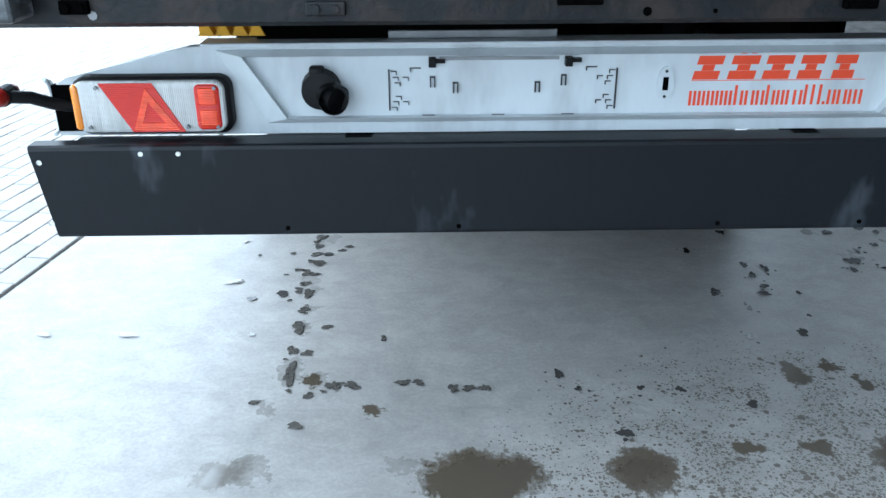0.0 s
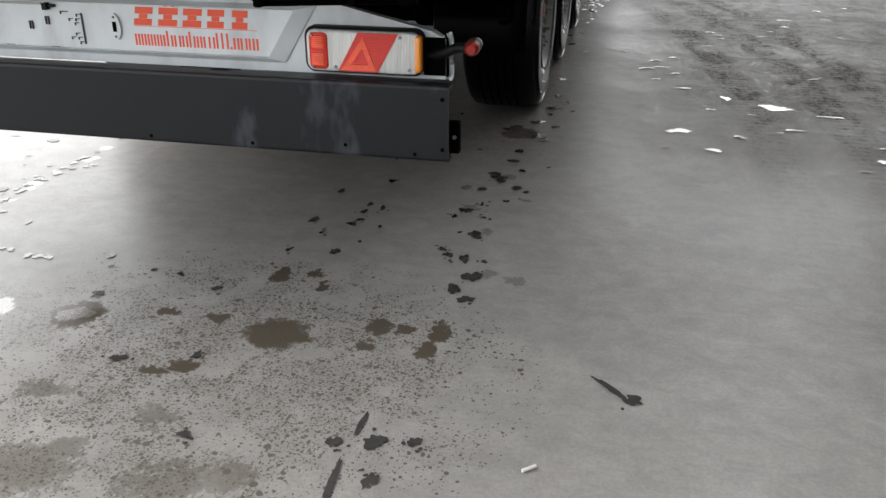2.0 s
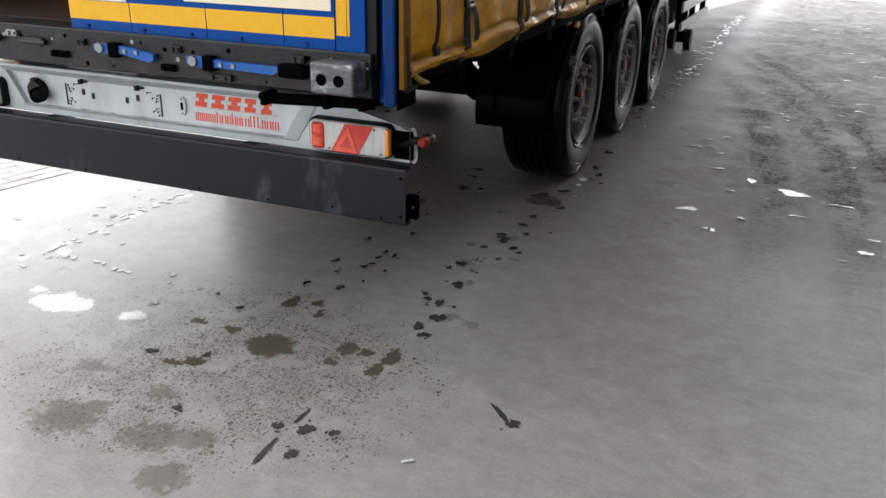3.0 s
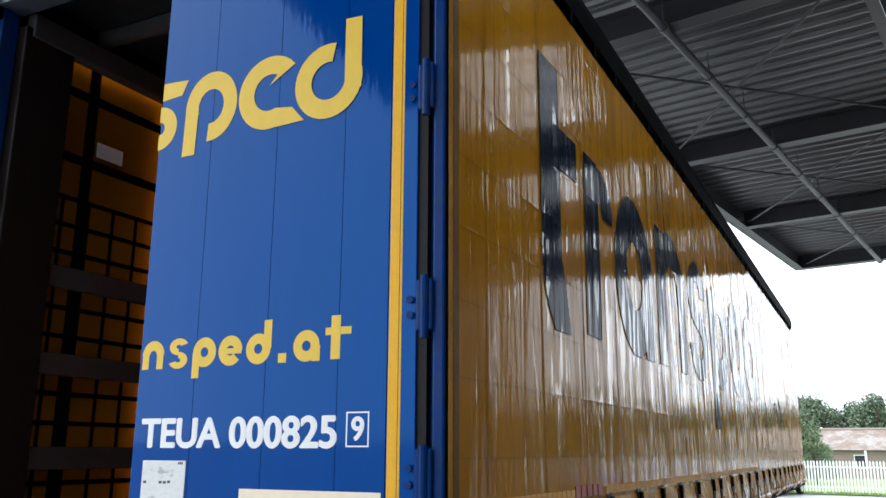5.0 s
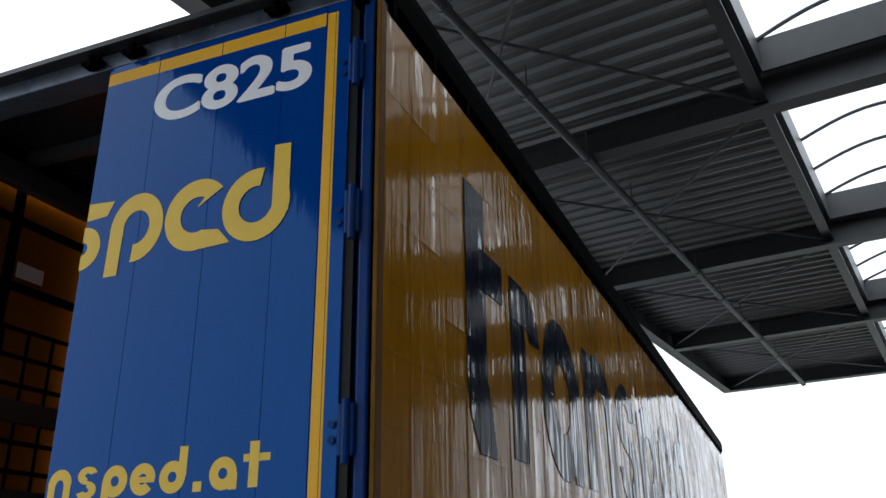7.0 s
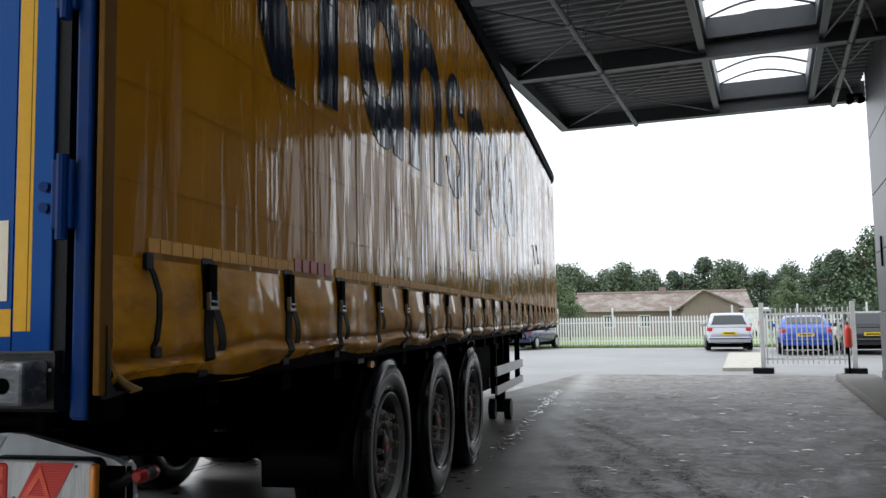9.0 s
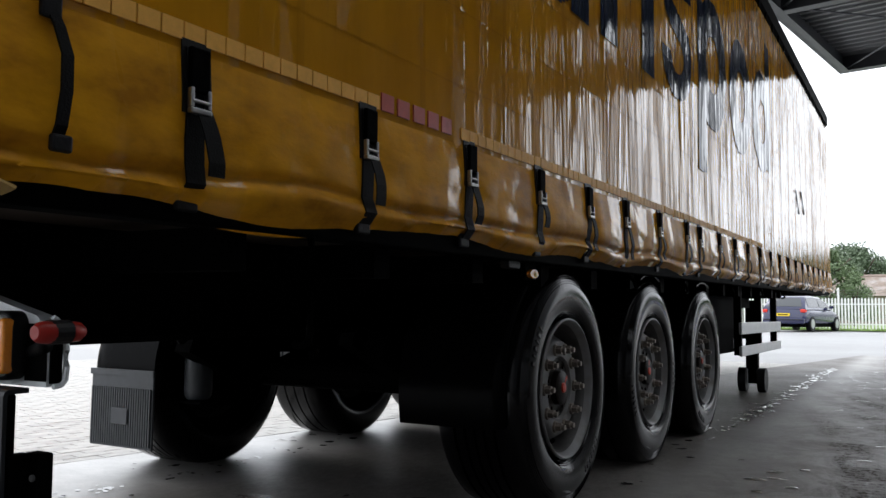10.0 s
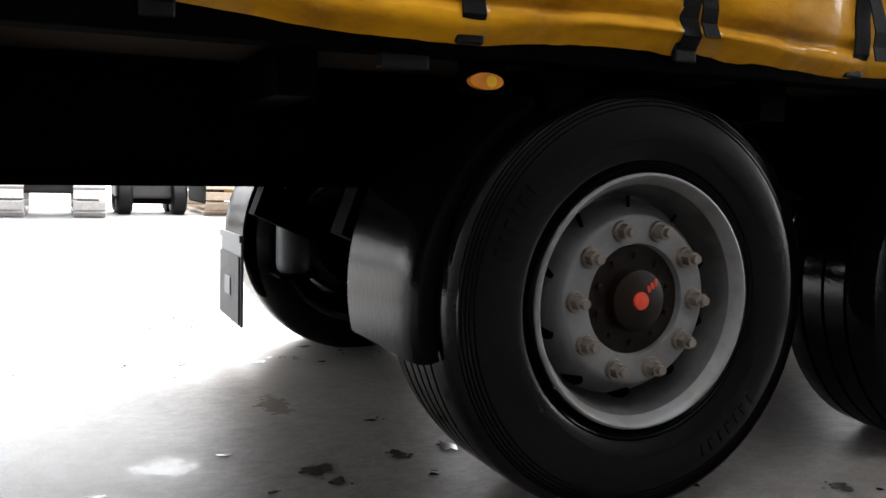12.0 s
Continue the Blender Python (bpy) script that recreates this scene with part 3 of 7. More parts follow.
def lathe(bm, prof, seg, centre, axis="x", sign=1):
    """Turn a profile of (distance along the axis, radius) round an axis through centre."""
    rings = []
    for a, r in prof:
        ring = []
        for k in range(seg):
            t = 2 * math.pi * k / seg
            c, s = r * math.cos(t), r * math.sin(t)
            v = (a * sign, c, s) if axis == "x" else ((c, a * sign, s) if axis == "y" else (c, s, a * sign))
            ring.append(bm.verts.new(Vector(centre) + Vector(v)))
        rings.append(ring)
    for A, B in zip(rings, rings[1:]):
        for k in range(seg):
            bm.faces.new((A[k], A[(k + 1) % seg], B[(k + 1) % seg], B[k]))
    return rings


def prism(bm, pts, axis, a0, a1):
    """A flat outline pulled along an axis. pts: (y, z) for x, (x, z) for y, (x, y) for z."""
    def at(p, a):
        return (a, p[0], p[1]) if axis == "x" else ((p[0], a, p[1]) if axis == "y" else (p[0], p[1], a))
    A = [bm.verts.new(at(p, a0)) for p in pts]
    B = [bm.verts.new(at(p, a1)) for p in pts]
    bm.faces.new(A)
    bm.faces.new(B[::-1])
    for k in range(len(pts)):
        j = (k + 1) % len(pts)
        bm.faces.new((A[j], A[k], B[k], B[j]))
    return bm


def tube(bm, pts, r, seg=8):
    pts = [Vector(p) for p in pts]
    rings = []
    for i, p in enumerate(pts):
        d = (pts[min(i + 1, len(pts) - 1)] - pts[max(i - 1, 0)]).normalized()
        q = d.to_track_quat("Z", "Y")
        rings.append([bm.verts.new(p + q @ Vector((r * math.cos(2 * math.pi * k / seg), r * math.sin(2 * math.pi * k / seg), 0))) for k in range(seg)])
    for A, B in zip(rings, rings[1:]):
        for k in range(seg):
            bm.faces.new((A[k], A[(k + 1) % seg], B[(k + 1) % seg], B[k]))
    bm.faces.new(rings[0][::-1])
    bm.faces.new(rings[-1])
    return bm


def mesh_of(name, bm, material, smooth=False):
    bmesh.ops.recalc_face_normals(bm, faces=bm.faces[:])
    me = bpy.data.meshes.new(name)
    bm.to_mesh(me)
    bm.free()
    me.materials.append(material)
    if smooth:
        me.shade_smooth()
        me.set_sharp_from_angle(angle=radians(38))
    return me


def part(name, bm, material, parent=None, label="", smooth=False):
    ob = new(name, bm if isinstance(bm, bpy.types.Mesh) else mesh_of(name, bm, material, smooth))
    if parent is not None:
        ob.parent = parent
    if label:
        tagged(ob, label)
    return ob


def B():
    return bmesh.new()


def empty(name, label, category, group="", kind="", m=None):
    ob = new(name)
    ob.empty_display_size = 0.2
    if m is not None:
        ob.matrix_basis = m
    return tagged(ob, label, category, group, kind)


def structure(name, bm, material, label, smooth=False):
    return tagged(part(name, bm, material, None, "", smooth), label, kind="structure")


# ---- ground ----
YAW = -9.2                                  # the canopy, hall and yard lie turned against the trailer
YARD = pose(1.26, 18.0, 0, 0, 0, YAW)       # front left corner of the canopy, on the ground


def rise(y):
    """The yard climbs gently behind the canopy."""
    t = min(max((y - 19.5) / 14, 0), 1)
    return 0.24 * t * t * (3 - 2 * t)


def sheet(bm, xs, ys, zoff, m=None):
    grid = []
    for y in ys:
        row = []
        for x in xs:
            p = (m or Matrix()) @ Vector((x, y, 0))
            row.append(bm.verts.new((p.x, p.y, rise(p.y) + zoff)))
        grid.append(row)
    for A, C in zip(grid, grid[1:]):
        for k in range(len(A) - 1):
            bm.faces.new((A[k], A[k + 1], C[k + 1], C[k]))
    return bm


ys = [-1500, -200, -40] + [19 + i for i in range(0, 17)] + [60, 200, 2500]
structure("ground", sheet(B(), [-2500, -200, -40, -10, 0, 10, 20, 60, 200, 2500], ys, -0.03), M["asphalt"], "grey worn asphalt yard", True)
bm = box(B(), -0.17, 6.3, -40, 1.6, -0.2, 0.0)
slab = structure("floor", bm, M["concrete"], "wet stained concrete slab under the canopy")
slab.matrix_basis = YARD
# ---- canopy ----
canopy = empty("canopy", "grey steel yard canopy with profiled sheet roof and arched skylights", "canopy", kind="structure", m=YARD)
CH1, CH2, PIPE, PIPE2, WALL = 3.46, 5.37, 1.68, 5.8, 6.32
BEAMS = [0.0, -4.25, -8.27, -12.3, -16.7, -20.8, -24.9]
ZB = 5.80


def deck(x0, x1, y0, y1):
    """Trapezoidal sheet, ribs across the canopy."""
    bm = B()
    pitch, n = 0.25, int((y1 - y0) / 0.25)
    prof = []
    for i in range(n):
        a = y0 + i * pitch
        prof += [(a, 6.12), (a + 0.035, 6.12), (a + 0.055, 6.165), (a + 0.13, 6.165), (a + 0.14, 6.155), (a + 0.155, 6.165), (a + 0.23, 6.165)]
    prof.append((y1, 6.12))
    A = [bm.verts.new((x0, y, z)) for y, z in prof]
    C = [bm.verts.new((x1, y, z)) for y, z in prof]
    for k in range(len(A) - 1):
        bm.faces.new((A[k], A[k + 1], C[k + 1], C[k]))
    return bm


roof = part("roof_deck", deck(0.0, CH1, BEAMS[-1], 0.0), M["deck_metal"], canopy, "grey profiled metal sheet")
part("roof_deck", deck(CH2, WALL, BEAMS[-1], 0.0), M["deck_metal"], canopy)
for a, b in zip(BEAMS, BEAMS[1:]):
    part("roof_deck", deck(CH1, CH2, b, b + 0.25), M["deck_metal"], canopy)
    part("roof_deck", box(B(), CH1, CH2, a - 0.19, a - 0.001, 6.12, 6.14), M["deck_metal"], canopy)
part("roof_top", box(B(), -0.05, CH1 - 0.05, BEAMS[-1], 0.05, 6.2, 6.26), M["canopy_steel"], canopy)
part("roof_top", box(B(), CH2 + 0.05, WALL, BEAMS[-1], 0.05, 6.2, 6.26), M["canopy_steel"], canopy)


def iprofile(c, z0, z1, w, t=0.018, wb=0.006):
    """The outline of an I-section round c."""
    h = w / 2
    return [(c - h, z0), (c + h, z0), (c + h, z0 + t), (c + wb, z0 + t), (c + wb, z1 - t), (c + h, z1 - t), (c + h, z1), (c - h, z1), (c - h, z1 - t), (c - wb, z1 - t), (c - wb, z0 + t), (c - h, z0 + t)]


def ibeam_x(x0, x1, y, z0, z1, w=0.16):
    return prism(B(), iprofile(y, z0, z1, w), "x", x0, x1)


def ibeam_y(x, y0, y1, z0, z1, w=0.16):
    return prism(B(), iprofile(x, z0, z1, w), "y", y0, y1)


for b in BEAMS[1:]:
    part("cross_beam", ibeam_x(0.06, WALL, b, ZB, 6.11, 0.2), M["canopy_steel"], canopy)
fb = box(B(), -0.08, WALL + 0.1, -0.03, 0.05, 5.80, 6.24)
box(fb, -0.08, WALL + 0.1, -0.16, 0.05, 5.80, 5.815)
part("front_fascia", fb, M["canopy_steel"], canopy)
fb = box(B(), -0.08, 0.0, BEAMS[-1], -0.03, 5.80, 6.24)
box(fb, -0.08, 0.12, BEAMS[-1], -0.16, 5.80, 5.815)
part("side_fascia", fb, M["canopy_steel"], canopy)
for x in (CH1, CH2):
    part("purlin", ibeam_y(x, BEAMS[-1], -0.03, 5.90, 6.115, 0.12), M["canopy_steel"], canopy)
for x in (PIPE, PIPE2):
    bm = B()
    rod(bm, (x, BEAMS[-1], 5.78), (x, -0.05, 5.78), 0.045, 14)
    part("pipe", bm, M["pipe_grey"], canopy)
    for a, b in zip(BEAMS, BEAMS[1:]):
        for f in (0.0, 0.33, 0.66):
            y = a + (b - a) * f - 0.08
            bm = B()
            rod(bm, (x, y, 5.78), (x, y, 6.1), 0.008, 6)
            rod(bm, (x, y - 0.03, 5.78), (x, y + 0.03, 5.78), 0.058, 12)
            part("hanger", bm, M["pipe_grey"], canopy)
for i, (a, b) in enumerate(zip(BEAMS, BEAMS[1:])):
    for p, q in (((0.1, a), (CH1, b)), ((0.1, b), (CH1, a)), ((CH2, a), (WALL - 0.1, b)), ((CH2, b), (WALL - 0.1, a))):
        bm = rod(B(), (p[0], p[1], 5.9), (q[0], q[1], 5.9), 0.017, 8)
        for e in (p, q):
            box(bm, e[0] - 0.07, e[0] + 0.07, e[1] - 0.05, e[1] + 0.05, 5.885, 5.897)
        part("brace_rod", bm, M["pipe_grey"], canopy)
    # arched skylight on an upstand
    y0, y1 = b + 0.28, a - 0.20
    x0, x1 = CH1 + 0.06, CH2 - 0.06
    sk = part("skylight", box(box(box(box(B(), x0, x0 + 0.03, y0, y1, 6.1, 6.46), x1 - 0.03, x1, y0, y1, 6.1, 6.46), x0 + 0.03, x1 - 0.03, y0, y0 + 0.03, 6.1, 6.46), x0 + 0.03, x1 - 0.03, y1 - 0.03, y1, 6.1, 6.46), M["canopy_steel"], canopy, "arched opal skylight on a steel upstand")
    n = 14
    arc = [(x0 + (x1 - x0) * k / n, 6.46 + 0.22 * math.sin(math.pi * k / n)) for k in range(n + 1)]
    bm = B()
    A = [bm.verts.new((x, y0, z)) for x, z in arc]
    C = [bm.verts.new((x, y1, z)) for x, z in arc]
    for k in range(n):
        bm.faces.new((A[k], A[k + 1], C[k + 1], C[k]))
    pane = part("pane", bm, M["skylight"], sk, "opal plastic sheet", True)
    pane.visible_shadow = False
    k = 5
    for j in range(k):
        y = y0 + 0.04 + (y1 - y0 - 0.08) * j / (k - 1)
        part("rib", tube(B(), [(x, y, z - 0.015) for x, z in arc], 0.022, 6), M["canopy_steel"], sk)
# ---- hall ----
hall = empty("hall", "industrial hall clad in grey metal panels", "building", kind="structure", m=YARD)
part("wall", box(B(), WALL + 0.03, WALL + 0.3, -40, -1.02, -0.1, 7.5), M["joint"], hall)
part("wall", box(B(), WALL + 0.3, 30, -1.3, -1.02, -0.1, 7.5), M["joint"], hall)
part("plinth", box(B(), WALL - 0.02, WALL + 0.03, -40, -1.0, 0.0, 0.25), M["canopy_steel"], hall)
pw, ph = 2.6, 1.13
for i in range(12):
    for j in range(6):
        y1 = -1.0 - i * pw
        part("panel", box(B(), WALL, WALL + 0.03, y1 - pw + 0.012, y1 - 0.012, 0.26 + j * ph, 0.26 + (j + 1) * ph - 0.02, 0.004), M["cladding"], hall)
for j in range(6):
    part("corner_panel", box(B(), WALL + 0.0, WALL + 1.2, -1.0, -0.985, 0.26 + j * ph, 0.26 + (j + 1) * ph - 0.02), M["cladding"], hall)
hb = box(B(), WALL - 0.06, WALL - 0.001, -4.5, -4.4, 1.3, 1.34)
box(hb, WALL - 0.1, WALL - 0.06, -4.62, -4.3, 1.26, 1.38, 0.01)
part("bracket", hb, M["chassis"], hall)
part("handle", box(B(), WALL - 0.03, WALL - 0.001, -2.1, -2.03, 2.2, 2.75, 0.008), M["chassis"], hall)
fl = B()
for s in (0, 1):
    rod(fl, (WALL - 0.25 + 0.2 * s, -0.45, 5.72), (WALL - 0.25 + 0.2 * s, -0.75, 5.66), 0.07, 12)
box(fl, WALL - 0.3, WALL, -0.6, -0.5, 5.78, 5.84)
part("flood_light", fl, M["chassis"], hall)
kb = structure("kerb", box(B(), WALL - 0.75, WALL - 0.02, -40, 0.3, 0.0, 0.11, 0.015), M["sand_joint"], "dark concrete kerb step along the hall")
kb.matrix_basis = YARD
# ---- semi-trailer ----
trailer = empty("semi_trailer", "ochre curtain-sided three-axle semi-trailer with blue rear doors, one open", "trailer")
T = trailer
LEN, HW = 13.9, 1.275


def P(name, bm, key, label="", smooth=False, parent=None):
    return part(name, bm, M[key], parent or T, label, smooth)


# load floor, frame and roof
P("load_floor", box(B(), -1.24, 1.24, 0.16, LEN - 0.1, 1.02, 1.10), "deck_wood", "dark worn wooden load floor")
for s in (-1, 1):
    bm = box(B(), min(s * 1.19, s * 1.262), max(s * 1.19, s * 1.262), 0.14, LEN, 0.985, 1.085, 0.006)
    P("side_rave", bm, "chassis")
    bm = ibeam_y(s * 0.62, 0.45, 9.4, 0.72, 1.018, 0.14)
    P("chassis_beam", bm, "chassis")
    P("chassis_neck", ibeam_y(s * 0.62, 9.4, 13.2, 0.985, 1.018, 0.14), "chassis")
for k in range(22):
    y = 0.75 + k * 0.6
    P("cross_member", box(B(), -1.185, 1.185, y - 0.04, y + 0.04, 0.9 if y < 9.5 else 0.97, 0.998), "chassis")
P("bulkhead", box(B(), -1.25, 1.25, LEN - 0.1, LEN - 0.02, 1.02, 3.78), "lath")
P("roof_tarpaulin", box(B(), -1.23, 1.23, 0.05, LEN, 3.80, 3.82), "steel_dark")
for k in range(20):
    P("roof_bow", box(B(), -1.2, 1.2, 0.6 + k * 0.7, 0.66 + k * 0.7, 3.72, 3.79), "lath")
for s in (-1, 1):
    bm = B()
    prism(bm, [(s * 1.19, 3.60), (s * 1.245, 3.60), (s * 1.25, 3.68), (s * 1.285, 3.70), (s * 1.292, 3.80), (s * 1.275, 3.875), (s * 1.22, 3.885), (s * 1.19, 3.86)], "y", -0.03, LEN + 0.02)
    P("roof_rail", bm, "chassis", "dark aluminium roof rail")
    for k in range(34):
        y = 0.12 + k * 0.41
        P("curtain_roller", box(B(), min(s * 1.262, s * 1.284), max(s * 1.262, s * 1.284), y, y + 0.035, 3.625, 3.70, 0.004), "chassis")
# rear portal
hd = box(B(), -1.262, 1.262, 0.0, 0.14, 3.69, 3.775, 0.006)
P("header", hd, "header_grey", "blue-grey aluminium rear roof beam")
cap = B()
prism(cap, [(-0.06, 3.778), (0.2, 3.778), (0.2, 3.86), (0.0, 3.855), (-0.055, 3.81)], "x", -1.27, 1.27)
P("roof_cap", cap, "rust")
P("drip_edge", box(B(), -1.275, 1.275, -0.068, -0.058, 3.775, 3.80), "steel_dark")
for x in (-0.83, -0.11, 0.116, 0.837):
    bm = box(B(), x - 0.045, x + 0.045, -0.035, 0.0, 3.705, 3.735, 0.004)
    rod(bm, (x - 0.05, -0.04, 3.72), (x + 0.05, -0.04, 3.72), 0.011, 8)
    box(bm, x - 0.012, x + 0.012, -0.055, -0.01, 3.69, 3.75, 0.003)
    P("door_lock", bm, "chassis", "black locking cam")
for k in range(15):
    x = -1.2 + k * 0.17
    P("rivet", rod(B(), (x, -0.004, 3.722), (x, 0.0, 3.722), 0.006, 8), "galv")
for s in (-1, 1):
    bm = box(B(), min(s * 1.222, s * 1.265), max(s * 1.222, s * 1.265), -0.012, 0.12, 0.945, 3.66, 0.008)
    box(bm, min(s * 1.187, s * 1.222), max(s * 1.187, s * 1.222), 0.034, 0.12, 0.945, 3.66, 0.004)
    P("rear_post", bm, "blue_frame", "blue painted steel corner post")
HINGES = (1.46, 1.985, 2.73, 3.34)
for s in (-1, 1):
    for z in HINGES:
        bm = box(B(), min(s * 1.172, s * 1.230), max(s * 1.172, s * 1.230), -0.030, -0.012, z - 0.075, z + 0.09, 0.006)
        rod(bm, (s * 1.205, -0.032, z - 0.1), (s * 1.205, -0.032, z + 0.1), 0.014, 10)
        hg = P("hinge", bm, "blue_frame", "blue door hinge")
        if s > 0:
            for dz in (-0.02, 0.03):
                P("bolt", rod(B(), (1.140, -0.012, z + dz), (1.140, 0.000, z + dz), 0.013, 10, 0.009), "blue_frame", parent=hg)
# right door: four boards with fine joints, a hinge stile and printed marks
door = P("rear_door", box(B(), -0.03, 1.135, 0.006, 0.03, 1.10, 3.655), "blue", "closed blue rear door with yellow stripes and lettering")
SEAMS = (-0.03, 0.245, 0.565, 0.865, 1.053)
for a, b in zip(SEAMS, SEAMS[1:]):
    P("door_board", box(B(), a + 0.0012, b - 0.0012, 0.0, 0.006, 1.10, 3.655), "blue", parent=door)
P("hinge_stile", box(B(), 1.056, 1.160, -0.002, 0.006, 1.05, 3.655, 0.003), "blue", parent=door)
P("seal", box(B(), 1.137, 1.194, 0.0065, 0.033, 1.05, 3.66), "rubber", parent=door)
P("tape_line", box(B(), 1.0955, 1.0975, -0.0032, -0.0026, 1.15, 3.616), "pole", parent=door)
for a, b in zip(SEAMS, SEAMS[1:]):
    P("yellow_stripe", box(B(), a + 0.002, b - 0.002, -0.0006, 0.0, 3.564, 3.624), "yellow_tape", "yellow reflective tape", parent=door)
    P("yellow_stripe", box(B(), a + 0.002, b - 0.002, -0.0006, 0.0, 1.138, 1.203), "yellow_tape", parent=door)
P("yellow_stripe", box(B(), 1.060, 1.106, -0.0026, -0.002, 1.15, 3.616), "yellow_tape", parent=door)
for x in (0.05, 0.3, 0.5, 0.7, 0.95):
    P("rivet", rod(B(), (x, -0.005, 1.115), (x, 0.0, 1.115), 0.007, 8), "blue_frame", parent=door)
P("marker_plate", box(B(), 0.482, 1.041, -0.003, 0.0, 1.222, 1.415), "cream", "cream and orange rear marking plate", parent=door)
P("marker_centre", box(B(), 0.522, 1.003, -0.0042, -0.003, 1.258, 1.379), "orange_refl", parent=door)
P("rivet", rod(B(), (0.766, -0.008, 1.319), (0.766, -0.004, 1.319), 0.008, 10), "chassis", parent=door)
lab = box(B(), 0.03, 0.235, -0.003, 0.0, 1.205, 1.505, 0.0)
sheet_ob = P("label_sheet", lab, "sticker", "torn white paper label", parent=door)
rl = random.Random(5)
for k in range(9):
    x = 0.045 + 0.019 * k
    P("label_bar", box(B(), x, x + rl.uniform(0.008, 0.016), -0.0036, -0.003, 1.268 + rl.uniform(-0.006, 0.006), 1.288 + rl.uniform(-0.006, 0.006)), "lath", parent=sheet_ob)
for x, z in ((0.04, 1.425), (0.115, 1.425), (0.135, 1.425), (0.155, 1.427), (0.2, 1.492), (0.208, 1.492), (0.216, 1.492), (0.05, 1.232), (0.205, 1.222), (0.217, 1.222)):
    P("label_bar", box(B(), x, x + 0.006 if z > 1.45 or z < 1.3 else x + 0.014, -0.0036, -0.003, z, z + 0.009), "lath", parent=sheet_ob)
P("door_catch", box(B(), 0.40, 0.418, -0.018, 0.0, 1.225, 1.275, 0.004), "chassis", parent=door)


def lettering(text, x, z, width, height, key, parent, bold=0.0, y=-0.0008, name="lettering"):
    cu = bpy.data.curves.new("lettering", "FONT")
    cu.body, cu.size, cu.extrude, cu.offset = text, 1.0, 0.0, 0.012
    tmp = bpy.data.objects.new("lettering", cu)
    scene.collection.objects.link(tmp)
    bpy.context.view_layer.update()
    me = bpy.data.meshes.new_from_object(tmp.evaluated_get(bpy.context.evaluated_depsgraph_get()))
    bpy.data.objects.remove(tmp)
    co = np.array([v.co for v in me.vertices])
    lo, hi = co.min(0), co.max(0)
    src = bmesh.new()
    src.from_mesh(me)
    out, d = bmesh.new(), bold * height
    for q, (dx, dz) in enumerate(((0, 0), (d, 0), (-d, 0), (0, d * 0.6), (0, -d * 0.6))):
        if q and not bold:
            break
        vm = [out.verts.new((x + d + (v.co.x - lo[0]) / (hi[0] - lo[0]) * (width - 2 * d) + dx, y - 0.0003 * q, z + d * 0.6 + (v.co.y - lo[1]) / (hi[1] - lo[1]) * (height - 1.2 * d) + dz)) for v in src.verts]
        src.verts.index_update()
        for f in src.faces:
            out.faces.new([vm[v.index] for v in f.verts])
    src.free()
    out.to_mesh(me)
    out.free()
    me.materials.clear()
    me.materials.append(M[key])
    return part(name, me, None, parent)


lettering("C825", 0.242, 3.309, 0.755, 0.205, "white_print", door, 0.036)
lettering("TEUA 000825", 0.006, 1.548, 0.865, 0.108, "white_print", door, 0.035)
lettering("9", 0.925, 1.572, 0.05, 0.078, "white_print", door, 0.03)
fr = box(box(B(), 0.905, 0.992, -0.0008, 0.0, 1.553, 1.558), 0.905, 0.992, -0.0008, 0.0, 1.660, 1.665)
box(box(fr, 0.905, 0.910, -0.0008, 0.0, 1.558, 1.660), 0.987, 0.992, -0.0008, 0.0, 1.558, 1.660)
P("digit_frame", fr, "white_print", parent=door)


def ring2(bm, cx, cz, ro, ri, a0, a1, y0, y1, sx=1.0, n=28):
    """An annular sector standing in the door's plane."""
    pts = []
    for k in range(n + 1):
        t = radians(a0 + (a1 - a0) * k / n)
        pts.append((math.cos(t) * sx, math.sin(t)))
    o = [[bm.verts.new((cx + c * r, y, cz + s * r)) for c, s in pts] for r, y in ((ro, y0), (ri, y0))]
    for k in range(n):
        bm.faces.new((o[0][k], o[0][k + 1], o[1][k + 1], o[1][k]))
    return bm


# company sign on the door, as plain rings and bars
def flat(bm, pts, y):
    bm.faces.new([bm.verts.new((x, y, z)) for x, z in pts])
    return bm


sgn = P("company_sign", flat(B(), [(-0.028, 2.925), (0.074, 2.932), (0.104, 2.993), (-0.028, 3.002)], -0.0016), "print_yellow", "pale yellow rings and bars", parent=door)
P("sign_shape", ring2(B(), -0.035, 2.806, 0.093, 0.028, -90, 90, -0.0012, 0), "print_yellow", parent=sgn)
P("sign_shape", ring2(B(), 0.232, 2.856, 0.146, 0.072, -95, 200, -0.0020, 0, 0.89), "print_yellow", parent=sgn)
P("sign_shape", flat(B(), [(0.098, 2.665), (0.163, 2.665), (0.170, 2.86), (0.104, 2.86)], -0.0024), "print_yellow", parent=sgn)
P("sign_shape", ring2(B(), 0.520, 2.857, 0.148, 0.074, 48, 292, -0.0028, 0, 1.0), "print_yellow", parent=sgn)
P("sign_shape", flat(B(), [(0.518, 2.884), (0.634, 2.952), (0.612, 2.972), (0.566, 2.940)], -0.0032), "print_yellow", parent=sgn)
P("sign_shape", flat(B(), [(0.555, 2.711), (0.684, 2.716), (0.628, 2.778), (0.545, 2.789)], -0.0036), "print_yellow", parent=sgn)
P("sign_shape", ring2(B(), 0.786, 2.850, 0.147, 0.074, 78, 372, -0.0040, 0, 1.0), "print_yellow", parent=sgn)
